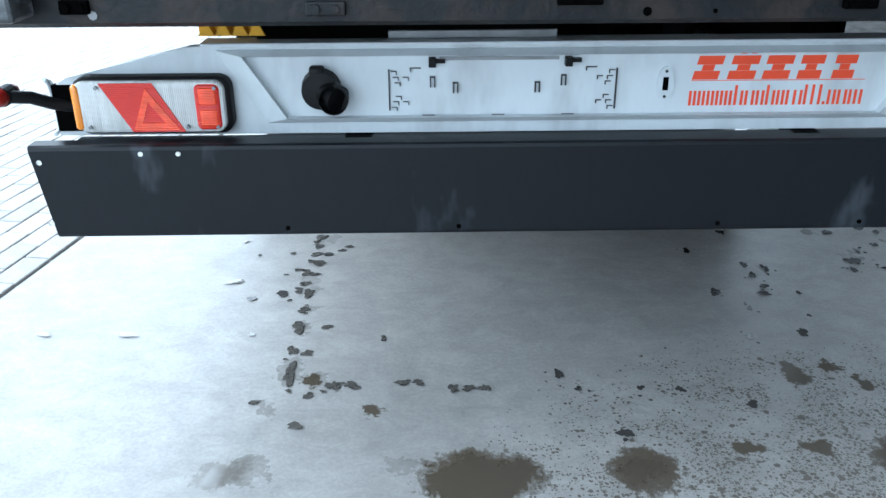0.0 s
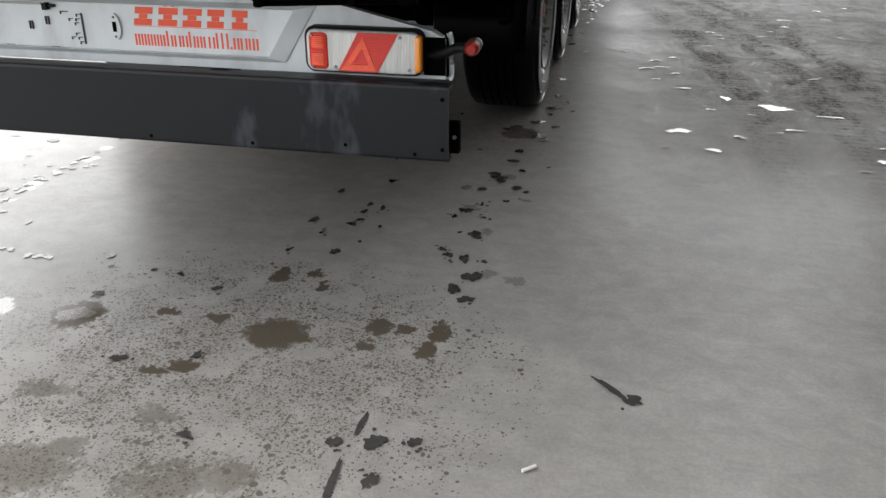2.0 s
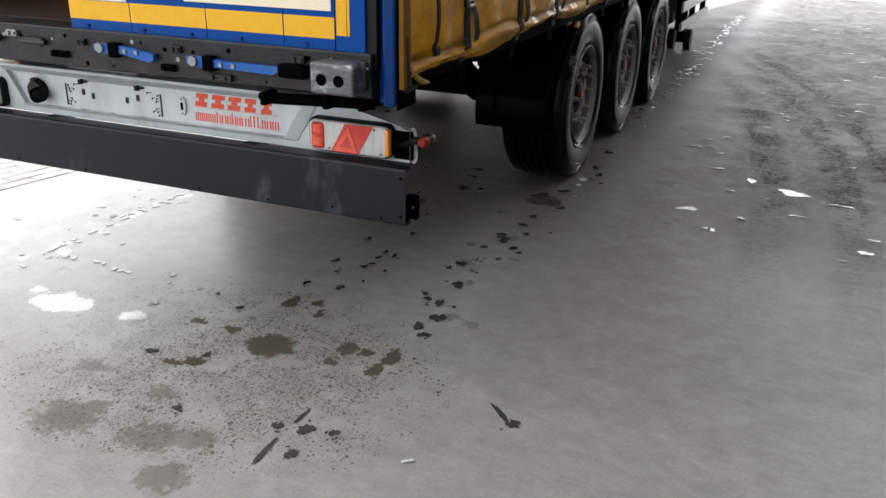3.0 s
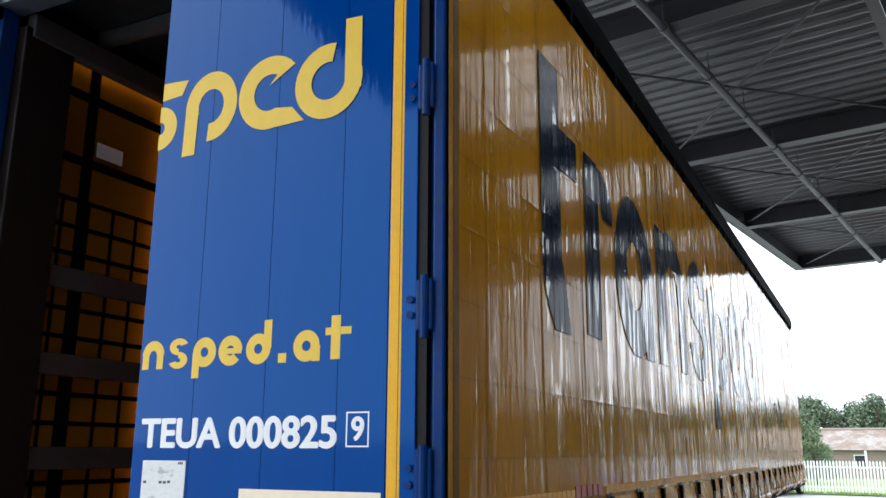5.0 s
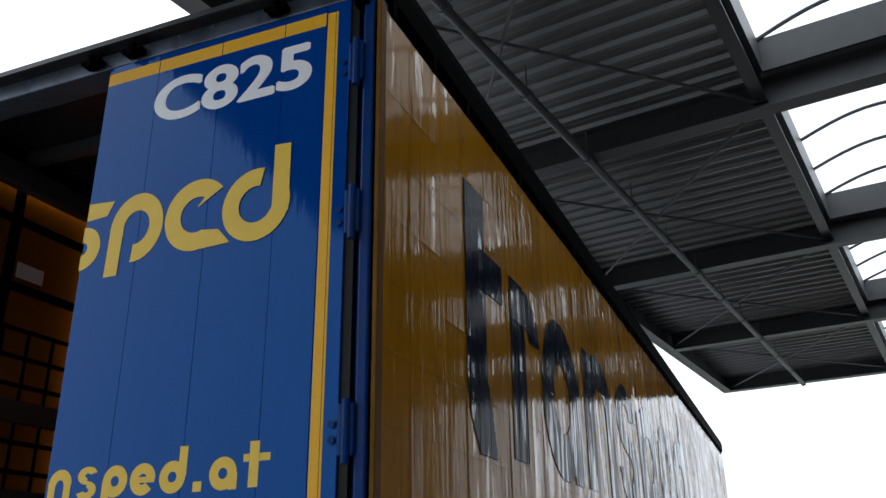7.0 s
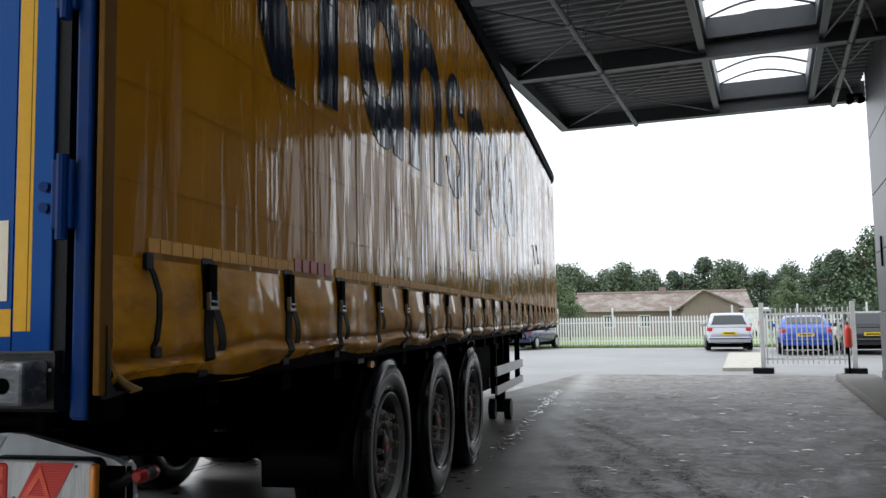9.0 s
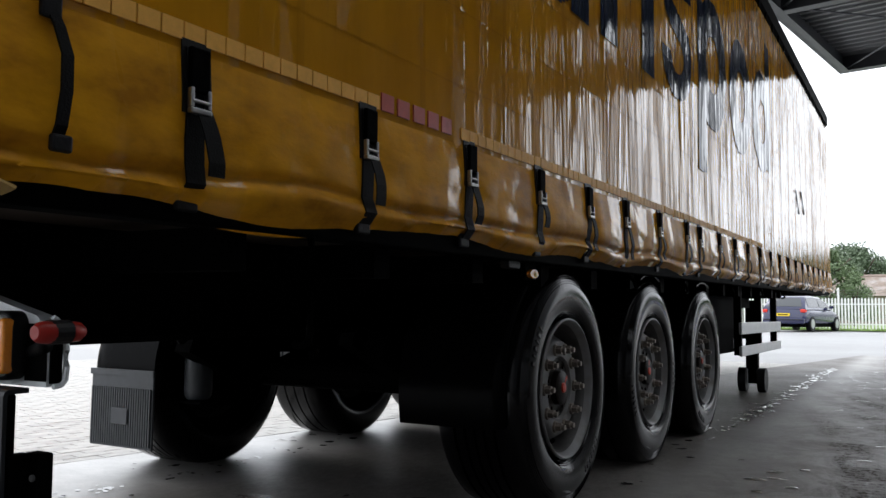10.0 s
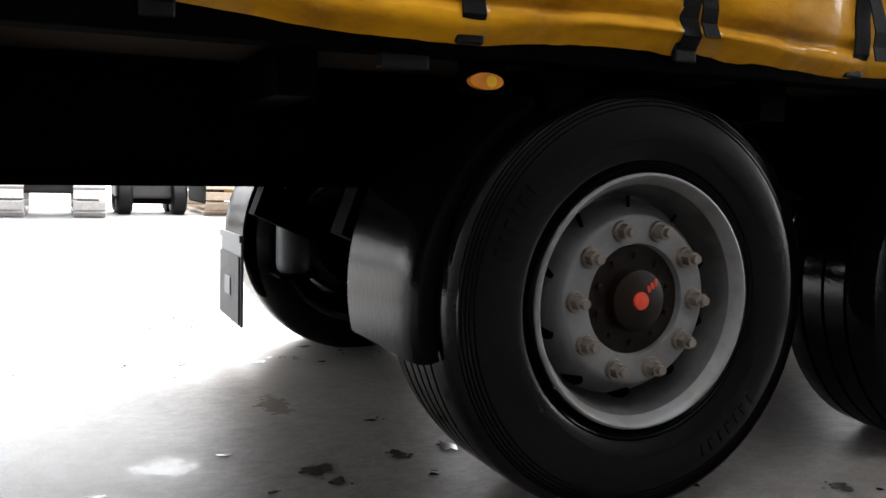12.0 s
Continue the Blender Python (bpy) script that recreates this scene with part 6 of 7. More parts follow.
rnd = random.Random(11)
for i, y in enumerate(STRAPS):
    dy = rnd.uniform(-0.012, 0.012)
    pts = [(y + dy * t, 1.335 - 0.31 * t, 0.003) for t in (0, 0.15, 0.3, 0.45, 0.6, 0.75, 0.88, 0.97)]
    st = P("strap", ribbon(pts, 0.05, 0.004), "webbing", "black webbing tension strap with buckle", parent=side)
    P("strap_pad", ribbon([(y + 0.004, 1.352 - 0.03 * q, 0.0015) for q in range(6)], 0.078, 0.003), "rubber", parent=st)
    x = on_side(y, 1.26, 0.007)
    bk = box(B(), x, x + 0.012, y - 0.026, y + 0.026, 1.245, 1.335, 0.004)
    P("buckle_body", bk, "chassis", parent=st)
    x = on_side(y, 1.22, 0.007)
    bm = box(B(), x, x + 0.016, y - 0.027, y + 0.027, 1.200, 1.212, 0.003)
    box(bm, x, x + 0.014, y - 0.027, y - 0.019, 1.212, 1.252, 0.002)
    box(bm, x, x + 0.014, y + 0.019, y + 0.027, 1.212, 1.252, 0.002)
    rod(bm, (x + 0.012, y - 0.024, 1.225), (x + 0.012, y + 0.024, 1.225), 0.004, 8)
    P("buckle", bm, "chrome", "zinc-plated buckle", parent=st)
    ln = rnd.uniform(0.09, 0.17)
    sw = rnd.uniform(0.008, 0.035)
    tail = [(y + 0.01 + sw * t, 1.215 - ln * t, 0.012 + 0.016 * math.sin(t * 2.6)) for t in (0, 0.2, 0.4, 0.6, 0.8, 1.0)]
    P("strap_tail", ribbon(tail, 0.044, 0.003), "webbing", parent=st)
    x = on_side(y, 1.03, 0.004)
    P("strap_hook", box(B(), x - 0.012, x + 0.004, y + dy - 0.03, y + dy + 0.03, 1.008, 1.052, 0.005), "rubber", parent=st)
st = P("loose_strap", ribbon([(0.205, 1.325, 0.003), (0.215, 1.29, 0.012), (0.225, 1.24, 0.016), (0.225, 1.18, 0.014), (0.22, 1.12, 0.008), (0.222, 1.085, 0.004)], 0.022, 0.005), "webbing", "loose black webbing strap", parent=side)
P("strap_anchor", box(B(), HW + 0.004, HW + 0.016, 0.185, 0.225, 1.30, 1.345, 0.005), "rubber", parent=side)
P("strap_anchor", box(B(), HW + 0.02, HW + 0.034, 0.2, 0.24, 1.075, 1.105, 0.005), "rubber", parent=side)
# reflective squares
y, k = 0.215, 0
while y < 7.4:
    if not 1.17 < y < 1.62:
        x = on_side(y + 0.025, 1.365, 0.0045)
        P("tape_square", box(B(), x - 0.004, x, y, y + 0.053, 1.348, 1.385), "tape_sq", parent=side)
    y += 0.0575
# maker's mark on the curtain as red bars
for k in range(5):
    y = 1.2 + k * 0.082
    x = on_side(y + 0.03, 1.375, 0.0045)
    P("print_bar", box(B(), x - 0.004, x, y, y + 0.06, 1.35, 1.398), "red_print", parent=side)


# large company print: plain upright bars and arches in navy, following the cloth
def print_patch(outline_fn, y0, y1, z0, z1, ny, nz, off=0.0045):
    """Cells of a fine grid that outline_fn accepts, laid just over the cloth."""
    bm = B()
    vs = {}

    def vert(i, j):
        if (i, j) not in vs:
            y, z = y0 + (y1 - y0) * i / ny, z0 + (z1 - z0) * j / nz
            vs[i, j] = bm.verts.new((on_side(y, z, off), y, z))
        return vs[i, j]

    for i in range(ny):
        for j in range(nz):
            y, z = y0 + (y1 - y0) * (i + 0.5) / ny, z0 + (z1 - z0) * (j + 0.5) / nz
            if outline_fn(y, z):
                bm.faces.new((vert(i, j), vert(i + 1, j), vert(i + 1, j + 1), vert(i, j + 1)))
    return bm


def bar_fn(y0, y1, z0, z1, slant=0.0):
    return lambda y, z: y0 <= y <= y1 and z0 <= z <= z1 - slant * (y1 - y) / (y1 - y0)


def arch_fn(yc, zc, ro, ri, rz, lower):
    return lambda y, z: (ri ** 2 <= (y - yc) ** 2 + ((z - zc) * ro / rz) ** 2 <= ro ** 2 and z > zc) or (lower <= z <= zc and ri <= abs(y - yc) <= ro)


def oring_fn(yc, zc, ro, ri, rz):
    return lambda y, z: ri ** 2 <= (y - yc) ** 2 + ((z - zc) * ro / rz) ** 2 <= ro ** 2


def either(*fns):
    return lambda y, z: any(f(y, z) for f in fns)


SIGN = [
    (either(bar_fn(0.86, 1.12, 2.35, 3.26, 0.0), lambda y, z: 2.04 < z <= 2.35 and 0.86 + (2.35 - z) ** 2 * 1.6 < y < 1.13 + (2.35 - z) * 0.3, bar_fn(1.12, 1.36, 2.78, 2.98)), 0.85, 1.38, 2.04, 3.27),
    (either(bar_fn(1.47, 1.70, 2.08, 2.99), arch_fn(1.72, 2.72, 0.25, 0.06, 0.26, 9)), 1.45, 2.0, 2.05, 3.0),
    (either(oring_fn(2.42, 2.53, 0.42, 0.18, 0.47), bar_fn(2.62, 2.85, 2.06, 2.75)), 1.98, 2.86, 2.04, 3.02),
    (either(bar_fn(3.0, 3.24, 2.08, 2.99), arch_fn(3.45, 2.6, 0.45, 0.20, 0.42, 2.08)), 2.98, 3.92, 2.05, 3.03),
    (either(lambda y, z: oring_fn(4.4, 2.74, 0.34, 0.14, 0.27)(y, z) and not (y > 4.4 and z < 2.74), lambda y, z: oring_fn(4.4, 2.34, 0.34, 0.14, 0.27)(y, z) and not (y < 4.4 and z > 2.34)), 4.04, 4.76, 2.05, 3.03),
    (either(oring_fn(5.4, 2.53, 0.46, 0.2, 0.47), bar_fn(4.95, 5.18, 1.72, 2.9)), 4.93, 5.88, 1.7, 3.02),
    (either(oring_fn(6.45, 2.53, 0.46, 0.2, 0.47)), 5.97, 6.93, 2.04, 3.02),
    (either(oring_fn(7.5, 2.53, 0.46, 0.2, 0.47), bar_fn(7.74, 7.98, 2.1, 3.35)), 7.02, 8.0, 2.04, 3.36),
]
for fn, y0, y1, z0, z1 in SIGN:
    P("company_print", print_patch(fn, y0, y1, z0, z1, int((y1 - y0) / 0.011), int((z1 - z0) / 0.013)), "navy_print", "large navy printed shape", True, side)
for a, mid in ((9.95, 2.04), (10.45, 2.08)):
    P("print_bar", print_patch(lambda y, z, a=a, mid=mid: abs(y - a + (z - mid) * 1.1) < 0.055, a - 0.22, a + 0.22, mid - 0.13, mid + 0.13, 40, 20, 0.006), "webbing", "slanting black strip", True, side)
# welded ladder of webbing seams
for y in [0.3 + 0.56 * k for k in range(24)]:
    P("vertical_seam", print_patch(lambda yy, z: True, y - 0.014, y + 0.014, 1.34, 3.6, 2, 46, 0.0012), "seam", "", True, side)
for k in range(8):
    z = 1.52 + k * 0.25
    P("welded_seam", print_patch(lambda yy, zz: True, 0.06, LEN - 0.05, z - 0.003, z + 0.003, 900, 1, 0.0014), "seam", "", True, side)

# the body stands nose-up on its landing legs
TILT = Matrix.Translation((0, 0, 1.0)) @ Matrix.Rotation(0.0125, 4, "X") @ Matrix.Translation((0, 0, -1.0))
LEVEL = ("wheel", "axle", "air_suspension", "air_bellows", "shock_absorber", "fender", "mud_flap", "side_guard", "pallet_box", "landing_leg", "leg_brace", "side_marker", "clip_box")
for ob in list(T.children):
    if not ob.name.startswith(LEVEL):
        ob.matrix_basis = TILT @ ob.matrix_basis
# ---- yard surroundings ----
def car(name, label, paint, m, length=3.9, width=1.66, height=1.43, hatch=True, group="parked cars"):
    """A parked car; its rear faces local -y, origin on the ground under the rear bumper's middle."""
    top = empty(name, label, "car", group, m=m)
    W, H, L = width / 2, height, length

    def loft(rings):
        bm = B()
        rows = [[bm.verts.new(p) for p in ring] for ring in rings]
        m = len(rows[0])
        for A, C in zip(rows, rows[1:]):
            for k in range(m):
                bm.faces.new((A[k], A[(k + 1) % m], C[(k + 1) % m], C[k]))
        bm.faces.new(rows[0][::-1])
        bm.faces.new(rows[-1])
        bmesh.ops.recalc_face_normals(bm, faces=bm.faces)
        return bm

    # lower body: rounded sections from tail to nose (y, share of the width, top, bottom)
    tail = ((0.0, 0.84, 0.60, 0.38), (0.04, 0.91, 0.74, 0.30), (0.11, 0.955, 0.88, 0.27), (0.24, 0.98, 0.925, 0.25)) if hatch else ((0.0, 0.84, 0.62, 0.38), (0.04, 0.91, 0.80, 0.30), (0.12, 0.95, 0.90, 0.27), (0.45, 0.985, 0.92, 0.25))
    rings = []
    for y, share, hi, lo in tail + ((0.8, 1.0, 0.935, 0.23), (L - 1.3, 1.0, 0.93, 0.23), (L - 0.8, 0.985, 0.86, 0.24), (L - 0.3, 0.93, 0.74, 0.27), (L - 0.06, 0.82, 0.62, 0.34), (L, 0.7, 0.54, 0.40)):
        ring = []
        for k in range(24):
            t = 2 * math.pi * k / 24
            c, q = math.cos(t), math.sin(t)
            ring.append((math.copysign(abs(c) ** 0.42, c) * W * share, y, (hi + lo) / 2 + math.copysign(abs(q) ** 0.5, q) * (hi - lo) / 2))
        rings.append(ring)
    part("body", loft(rings), M[paint], top, "", True)
    # cabin: the roof's line from the tail to the bonnet
    line = ((0.10, 0.90), (0.20, 1.06), (0.42, 1.34), (0.62, H - 0.025), (1.3, H), (L - 2.15, H - 0.03), (L - 1.7, 1.22), (L - 1.1, 0.90)) if hatch else ((0.42, 0.90), (0.72, 1.08), (1.05, H - 0.06), (1.4, H - 0.01), (1.8, H), (L - 2.1, H - 0.03), (L - 1.65, 1.18), (L - 1.1, 0.90))
    wb, wt = W - 0.05, W - 0.23

    def roof(y):
        for (ya, za), (yb, zb) in zip(line, line[1:]):
            if ya <= y <= yb:
                return za + (zb - za) * (y - ya) / (yb - ya)
        return 0.9

    def flank(z):
        return wb + (wt - wb) * (z - 0.88) / (H - 0.88)

    rings = []
    for y, z in line:
        h, e = z - 0.86, 0.25 * min(1.0, (z - 0.86) / 0.3)
        ring = [(flank(0.86), y, 0.86), (flank(0.86 + 0.5 * h), y, 0.86 + 0.5 * h), (flank(z - e * h * 0.5), y, z - e * h * 0.5), (flank(z) - 0.05, y, z - 0.012), (flank(z) - 0.16, y, z)]
        rings.append(ring + [(-x, yy, zz) for x, yy, zz in reversed(ring)])
    part("cabin", loft(rings), M[paint], top, "", True)
    # glass: rear pane and side panes, slightly proud
    (ya, za), (yb, zb) = line[1], line[2]
    slope = Vector((0, -(zb - za), yb - ya)).normalized() * 0.014
    bm = B()
    grid = []
    for t in (-0.25, 0.1, 0.5, 0.92):
        y = ya + (yb - ya) * t
        z = roof(y)
        grid.append([bm.verts.new(Vector((u * (flank(z) - 0.13 + 0.02 * (t < 0)), y, z - 0.012 * abs(u) ** 3)) + slope) for u in (-1, -0.85, -0.5, 0, 0.5, 0.85, 1)])
    for A, C in zip(grid, grid[1:]):
        for k in range(6):
            bm.faces.new((A[k], A[k + 1], C[k + 1], C[k]))
    part("rear_window", bm, M["glass"], top, "", True)
    y0, y1 = line[2][0], L - 1.35
    for s in (-1, 1):
        for p, q in ((y0 + 0.05, (y0 + y1) / 2 - 0.03), ((y0 + y1) / 2 + 0.03, y1)):
            bm = B()
            lower, upper = [], []
            for k in range(7):
                y = p + (q - p) * k / 6
                zt = max(0.97, roof(y) - 0.075)
                lower.append(bm.verts.new((s * (flank(0.95) + 0.012), y, 0.95)))
                upper.append(bm.verts.new((s * (flank(zt) + 0.012), y, zt)))
            for k in range(6):
                bm.faces.new((lower[k], lower[k + 1], upper[k + 1], upper[k]))
            part("side_window", bm, M["glass"], top)
        lz = 0.74 if hatch else 0.72
        part("rear_light", box(B(), min(s * (W - 0.24), s * (W - 0.045)), max(s * (W - 0.24), s * (W - 0.045)), 0.03, 0.26, lz, lz + 0.13, 0.03), M["red_lens"], top)
        part("mirror", box(B(), min(s * (W - 0.02), s * (W + 0.15)), max(s * (W - 0.02), s * (W + 0.15)), L - 1.6, L - 1.48, 0.92, 1.04, 0.02), M[paint], top)
        for y in (0.72, L - 0.72):
            wh = part("wheel", rod(B(), (s * (W - 0.18), y, 0.295), (s * (W + 0.005), y, 0.295), 0.295, 28), M["rubber"], top, "", True)
            part("rim", rod(B(), (s * (W + 0.003), y, 0.295), (s * (W + 0.012), y, 0.295), 0.19, 20), M["alu"], wh)
    part("bumper", box(B(), -W + 0.07, W - 0.07, -0.045, 0.12, 0.30, 0.52, 0.045), M[paint], top)
    part("bumper_strip", box(B(), -W + 0.12, W - 0.12, -0.055, -0.04, 0.44, 0.475), M["rubber"], top)
    pl = part("number_plate", box(B(), -0.26, 0.26, -0.012, 0.01, 0.60, 0.71, 0.003), M["plate_yellow"], top)
    part("plate_bar", box(B(), -0.2, 0.2, -0.0155, -0.0115, 0.635, 0.675), M["chassis"], pl)
    part("underside", box(B(), -W + 0.1, W - 0.1, 0.15, L - 0.2, 0.16, 0.32), M["chassis"], top)
    return top


G = 0.24


def on_yard(x, y, rz=0.0):
    return pose(x, y, rise(y) + 0.0, 0, 0, rz)


car("car", "silver small hatchback parked by the white fence", "car_silver", on_yard(6.32, 31.2, -4))
car("car", "bright blue coupe parked behind the white gate", "car_blue", on_yard(8.42, 28.3, -8), 4.0, 1.72, 1.32, False)
car("car", "black hatchback parked beside the grey hall", "car_black", on_yard(10.45, 28.2, -8), 4.0, 1.72, 1.42)
car("car", "dark blue hatchback parked beyond the trailer", "car_dark", on_yard(-2.3, 35.0, -13), 4.3, 1.78, 1.42)


def van(x, y, rz, label):
    top = empty("van", label, "van", "distant white vans", m=on_yard(x, y, rz))
    bm = B()
    prism(bm, [(0, 0.4), (0, 2.3), (0.2, 2.45), (3.6, 2.45), (4.4, 1.5), (5.2, 1.3), (5.3, 0.4)], "x", -0.95, 0.95)
    bmesh.ops.bevel(bm, geom=bm.edges[:], offset=0.06, segments=2, affect="EDGES")
    part("body", bm, M["car_white"], top, "", True)
    for s in (-1, 1):
        for yy in (0.9, 4.3):
            part("wheel", rod(B(), (s * 0.8, yy, 0.33), (s * 0.96, yy, 0.33), 0.33, 20), M["rubber"], top)
        part("rear_light", box(B(), s * 0.85 - 0.06, s * 0.85 + 0.06, -0.02, 0.02, 0.9, 1.3), M["red_lens"], top)
    part("rear_window", box(B(), -0.75, 0.75, -0.01, 0.0, 1.5, 2.1), M["glass"], top)


van(14.6, 74, 10, "white van parked far behind the fence")
van(18.2, 72, -6, "white van parked far behind the fence")
van(21.8, 75, 4, "white van parked far behind the fence")

# fence of upright white pickets on two rails
FA, FB = Vector((-14.0, 42.6)), Vector((22.0, 34.9))
fdir = (FB - FA).normalized()
FL = (FB - FA).length
fence = empty("picket_fence", "white painted steel picket fence with barbed posts", "fence", m=pose(FA.x, FA.y, G, 0, 0, math.degrees(math.atan2(fdir.y, fdir.x))))
for z in (0.28, 1.14):
    part("rail", box(B(), 0, FL, 0.02, 0.06, z - 0.025, z + 0.025), M["white_paint"], fence)
pm = B()
prism(pm, [(-0.033, 0.08), (0.033, 0.08), (0.033, 1.36), (0.0, 1.42), (-0.033, 1.36)], "y", -0.006, 0.018)
pme = mesh_of("picket", pm, M["white_paint"])
n = int(FL / 0.135)
for k in range(min(n, 290)):
    part("picket", pme, None, fence).matrix_basis = Matrix.Translation((k * 0.135, 0, 0))
for k in range(int(FL / 2.72) + 1):
    bm = box(B(), k * 2.72 - 0.035, k * 2.72 + 0.035, 0.061, 0.12, 0.0, 1.85)
    for z in (1.5, 1.62, 1.74):
        box(bm, k * 2.72 - 0.05, k * 2.72 + 0.05, 0.05, 0.13, z, z + 0.02)
    part("fence_post", bm, M["white_paint"], fence)
for z in (1.5, 1.62, 1.74):
    part("wire", rod(B(), (0, 0.055, z), (FL, 0.055, z), 0.004, 5), M["galv"], fence)
# grass strip along the fence
gs = sheet(B(), [FA.x + (FB.x - FA.x) * i / 8 for i in range(9)], [0, 1], G + 0.01)
for i, v in enumerate(sorted(gs.verts, key=lambda v: (v.co.y, v.co.x))):
    yy = FA.y + (FB.y - FA.y) * (v.co.x - FA.x) / (FB.x - FA.x)
    v.co.y, v.co.z = (yy - 0.9 if v.co.y < 0.5 else yy + 60), G + 0.012
structure("grass_verge", gs, M["grass"], "mown grass verge along the fence")
rnd = random.Random(3)
vs, fs = [], []
for k in range(9000):
    t = rnd.random()
    p = FA + (FB - FA) * t
    x, y = p.x + rnd.uniform(-0.1, 0.1), p.y + rnd.uniform(-0.9, 0.6)
    a, h, w = rnd.uniform(0, 6.28), rnd.uniform(0.05, 0.16), 0.012
    dx, dy = math.cos(a) * w, math.sin(a) * w
    i = len(vs)
    vs += [(x - dx, y - dy, G + 0.01), (x + dx, y + dy, G + 0.01), (x + rnd.uniform(-0.04, 0.04), y + rnd.uniform(-0.04, 0.04), G + h)]
    fs.append((i, i + 1, i + 2))
me = bpy.data.meshes.new("grass_tufts")
me.from_pydata(vs, [], fs)
me.materials.append(M["grass"])
tagged(new("grass_tufts", me), "uneven grass blades along the fence foot", "grass", kind="stuff")

# gate leaf on rubber feet, with a pale painted island
gx0, gy0, gx1, gy1 = 5.82, 20.3, 7.82, 19.92
gw = math.hypot(gx1 - gx0, gy1 - gy0)
gate = empty("barrier_gate", "white barred steel gate leaf on black rubber feet", "gate", m=pose(gx0, gy0, 0.0, 0, 0, math.degrees(math.atan2(gy1 - gy0, gx1 - gx0))))
for x in (0.0, gw):
    part("gate_post", box(B(), x - 0.055, x + 0.055, -0.055, 0.055, 0.11, 1.70, 0.006), M["white_paint"], gate)
    ft = part("rubber_foot", box(B(), x - 0.24, x + 0.24, -0.3, 0.12, -0.02, 0.115, 0.012), M["rubber"], gate)
for z in (0.32, 1.42):
    part("gate_rail", box(B(), 0.06, gw - 0.06, -0.022, 0.022, z - 0.025, z + 0.025), M["white_paint"], gate)
nb = 17
for k in range(nb):
    x = 0.1 + (gw - 0.2) * k / (nb - 1)
    part("gate_bar", box(B(), x - 0.014, x + 0.014, -0.024, -0.023 + 0.04, 0.2, 1.56, 0.004), M["white_paint"], gate)
isl = B()
prism(isl, [(4.95, 21.2), (5.95, 21.1), (7.0, 28.6), (6.0, 28.8)], "z", -0.05, 0.0)
for v in isl.verts:
    v.co.z = (0.06 if v.co.z > -0.01 else -0.2) + rise(v.co.y)
structure("traffic_island", isl, M["faded_paint"], "pale painted low traffic island by the gate")
ex = empty("fire_extinguisher", "red fire extinguisher on a stand beside the hall", "extinguisher", m=YARD @ pose(5.98, 2.0, 0))
bm = B()
lathe(bm, [(0.62, 0.0), (0.62, 0.07), (0.66, 0.085), (1.02, 0.085), (1.09, 0.06), (1.12, 0.025), (1.15, 0.025), (1.15, 0.0)], 18, (0, 0, 0), "z")
part("cylinder", bm, M["red_plastic"], ex, "", True)
part("stand", box(B(), -0.02, 0.02, 0.09, 0.13, 0.0, 1.2), M["chassis"], ex)
part("stand_foot", box(B(), -0.15, 0.15, -0.05, 0.25, 0.0, 0.02), M["chassis"], ex)

# low farmhouse beyond the fence
house = empty("farmhouse", "low brick farmhouse with weathered brown roof", "house", m=pose(0, 0, G))
HX0, HX1, HY = -6.0, 14.4, 84.0
part("wall", box(B(), HX0, HX1, HY, HY + 8, 0, 2.7), M["brickwall"], house)
bm = B()
prism(bm, [(HY - 0.5, 2.5), (HY + 4, 4.45), (HY + 8.5, 2.5)], "x", HX0 - 0.4, HX1 + 0.4)
part("roof", bm, M["thatch"], house, "patchy brown roof")
part("ridge", rod(B(), (HX0 - 0.4, HY + 4, 4.45), (HX1 + 0.4, HY + 4, 4.45), 0.16, 10), M["brickwall"], house)
bm = B()
prism(bm, [(8.0, 0.0), (12.9, 0.0), (12.9, 2.85), (9.85, 4.2), (8.0, 2.95)], "y", HY - 4.5, HY + 1)
part("wing", bm, M["brickwall"], house, "gabled brick wing")
for s, (xa, za, xb, zb) in enumerate(((7.6, 2.75, 9.85, 4.35), (9.85, 4.35, 13.3, 2.7))):
    bm = B()
    prism(bm, [(xa, za), (xb, zb), (xb, zb - 0.14), (xa, za - 0.14)], "y", HY - 4.9, HY + 2)
    part("wing_roof", bm, M["thatch"], house)
for x in (-3, 0.5, 4.0):
    w = part("window", box(B(), x, x + 1.1, HY - 0.06, HY, 0.9, 2.1), M["white_paint"], house)
    part("pane", box(B(), x + 0.08, x + 1.02, HY - 0.075, HY - 0.06, 0.98, 2.02), M["glass"], w)
part("chimney", box(B(), 6.2, 6.9, HY + 3.6, HY + 4.3, 3.5, 5.0), M["brickwall"], house)
part("dormer", box(B(), -4.4, -3.2, HY + 0.3, HY + 2.2, 2.6, 3.4, 0.05), M["fleck"], house)


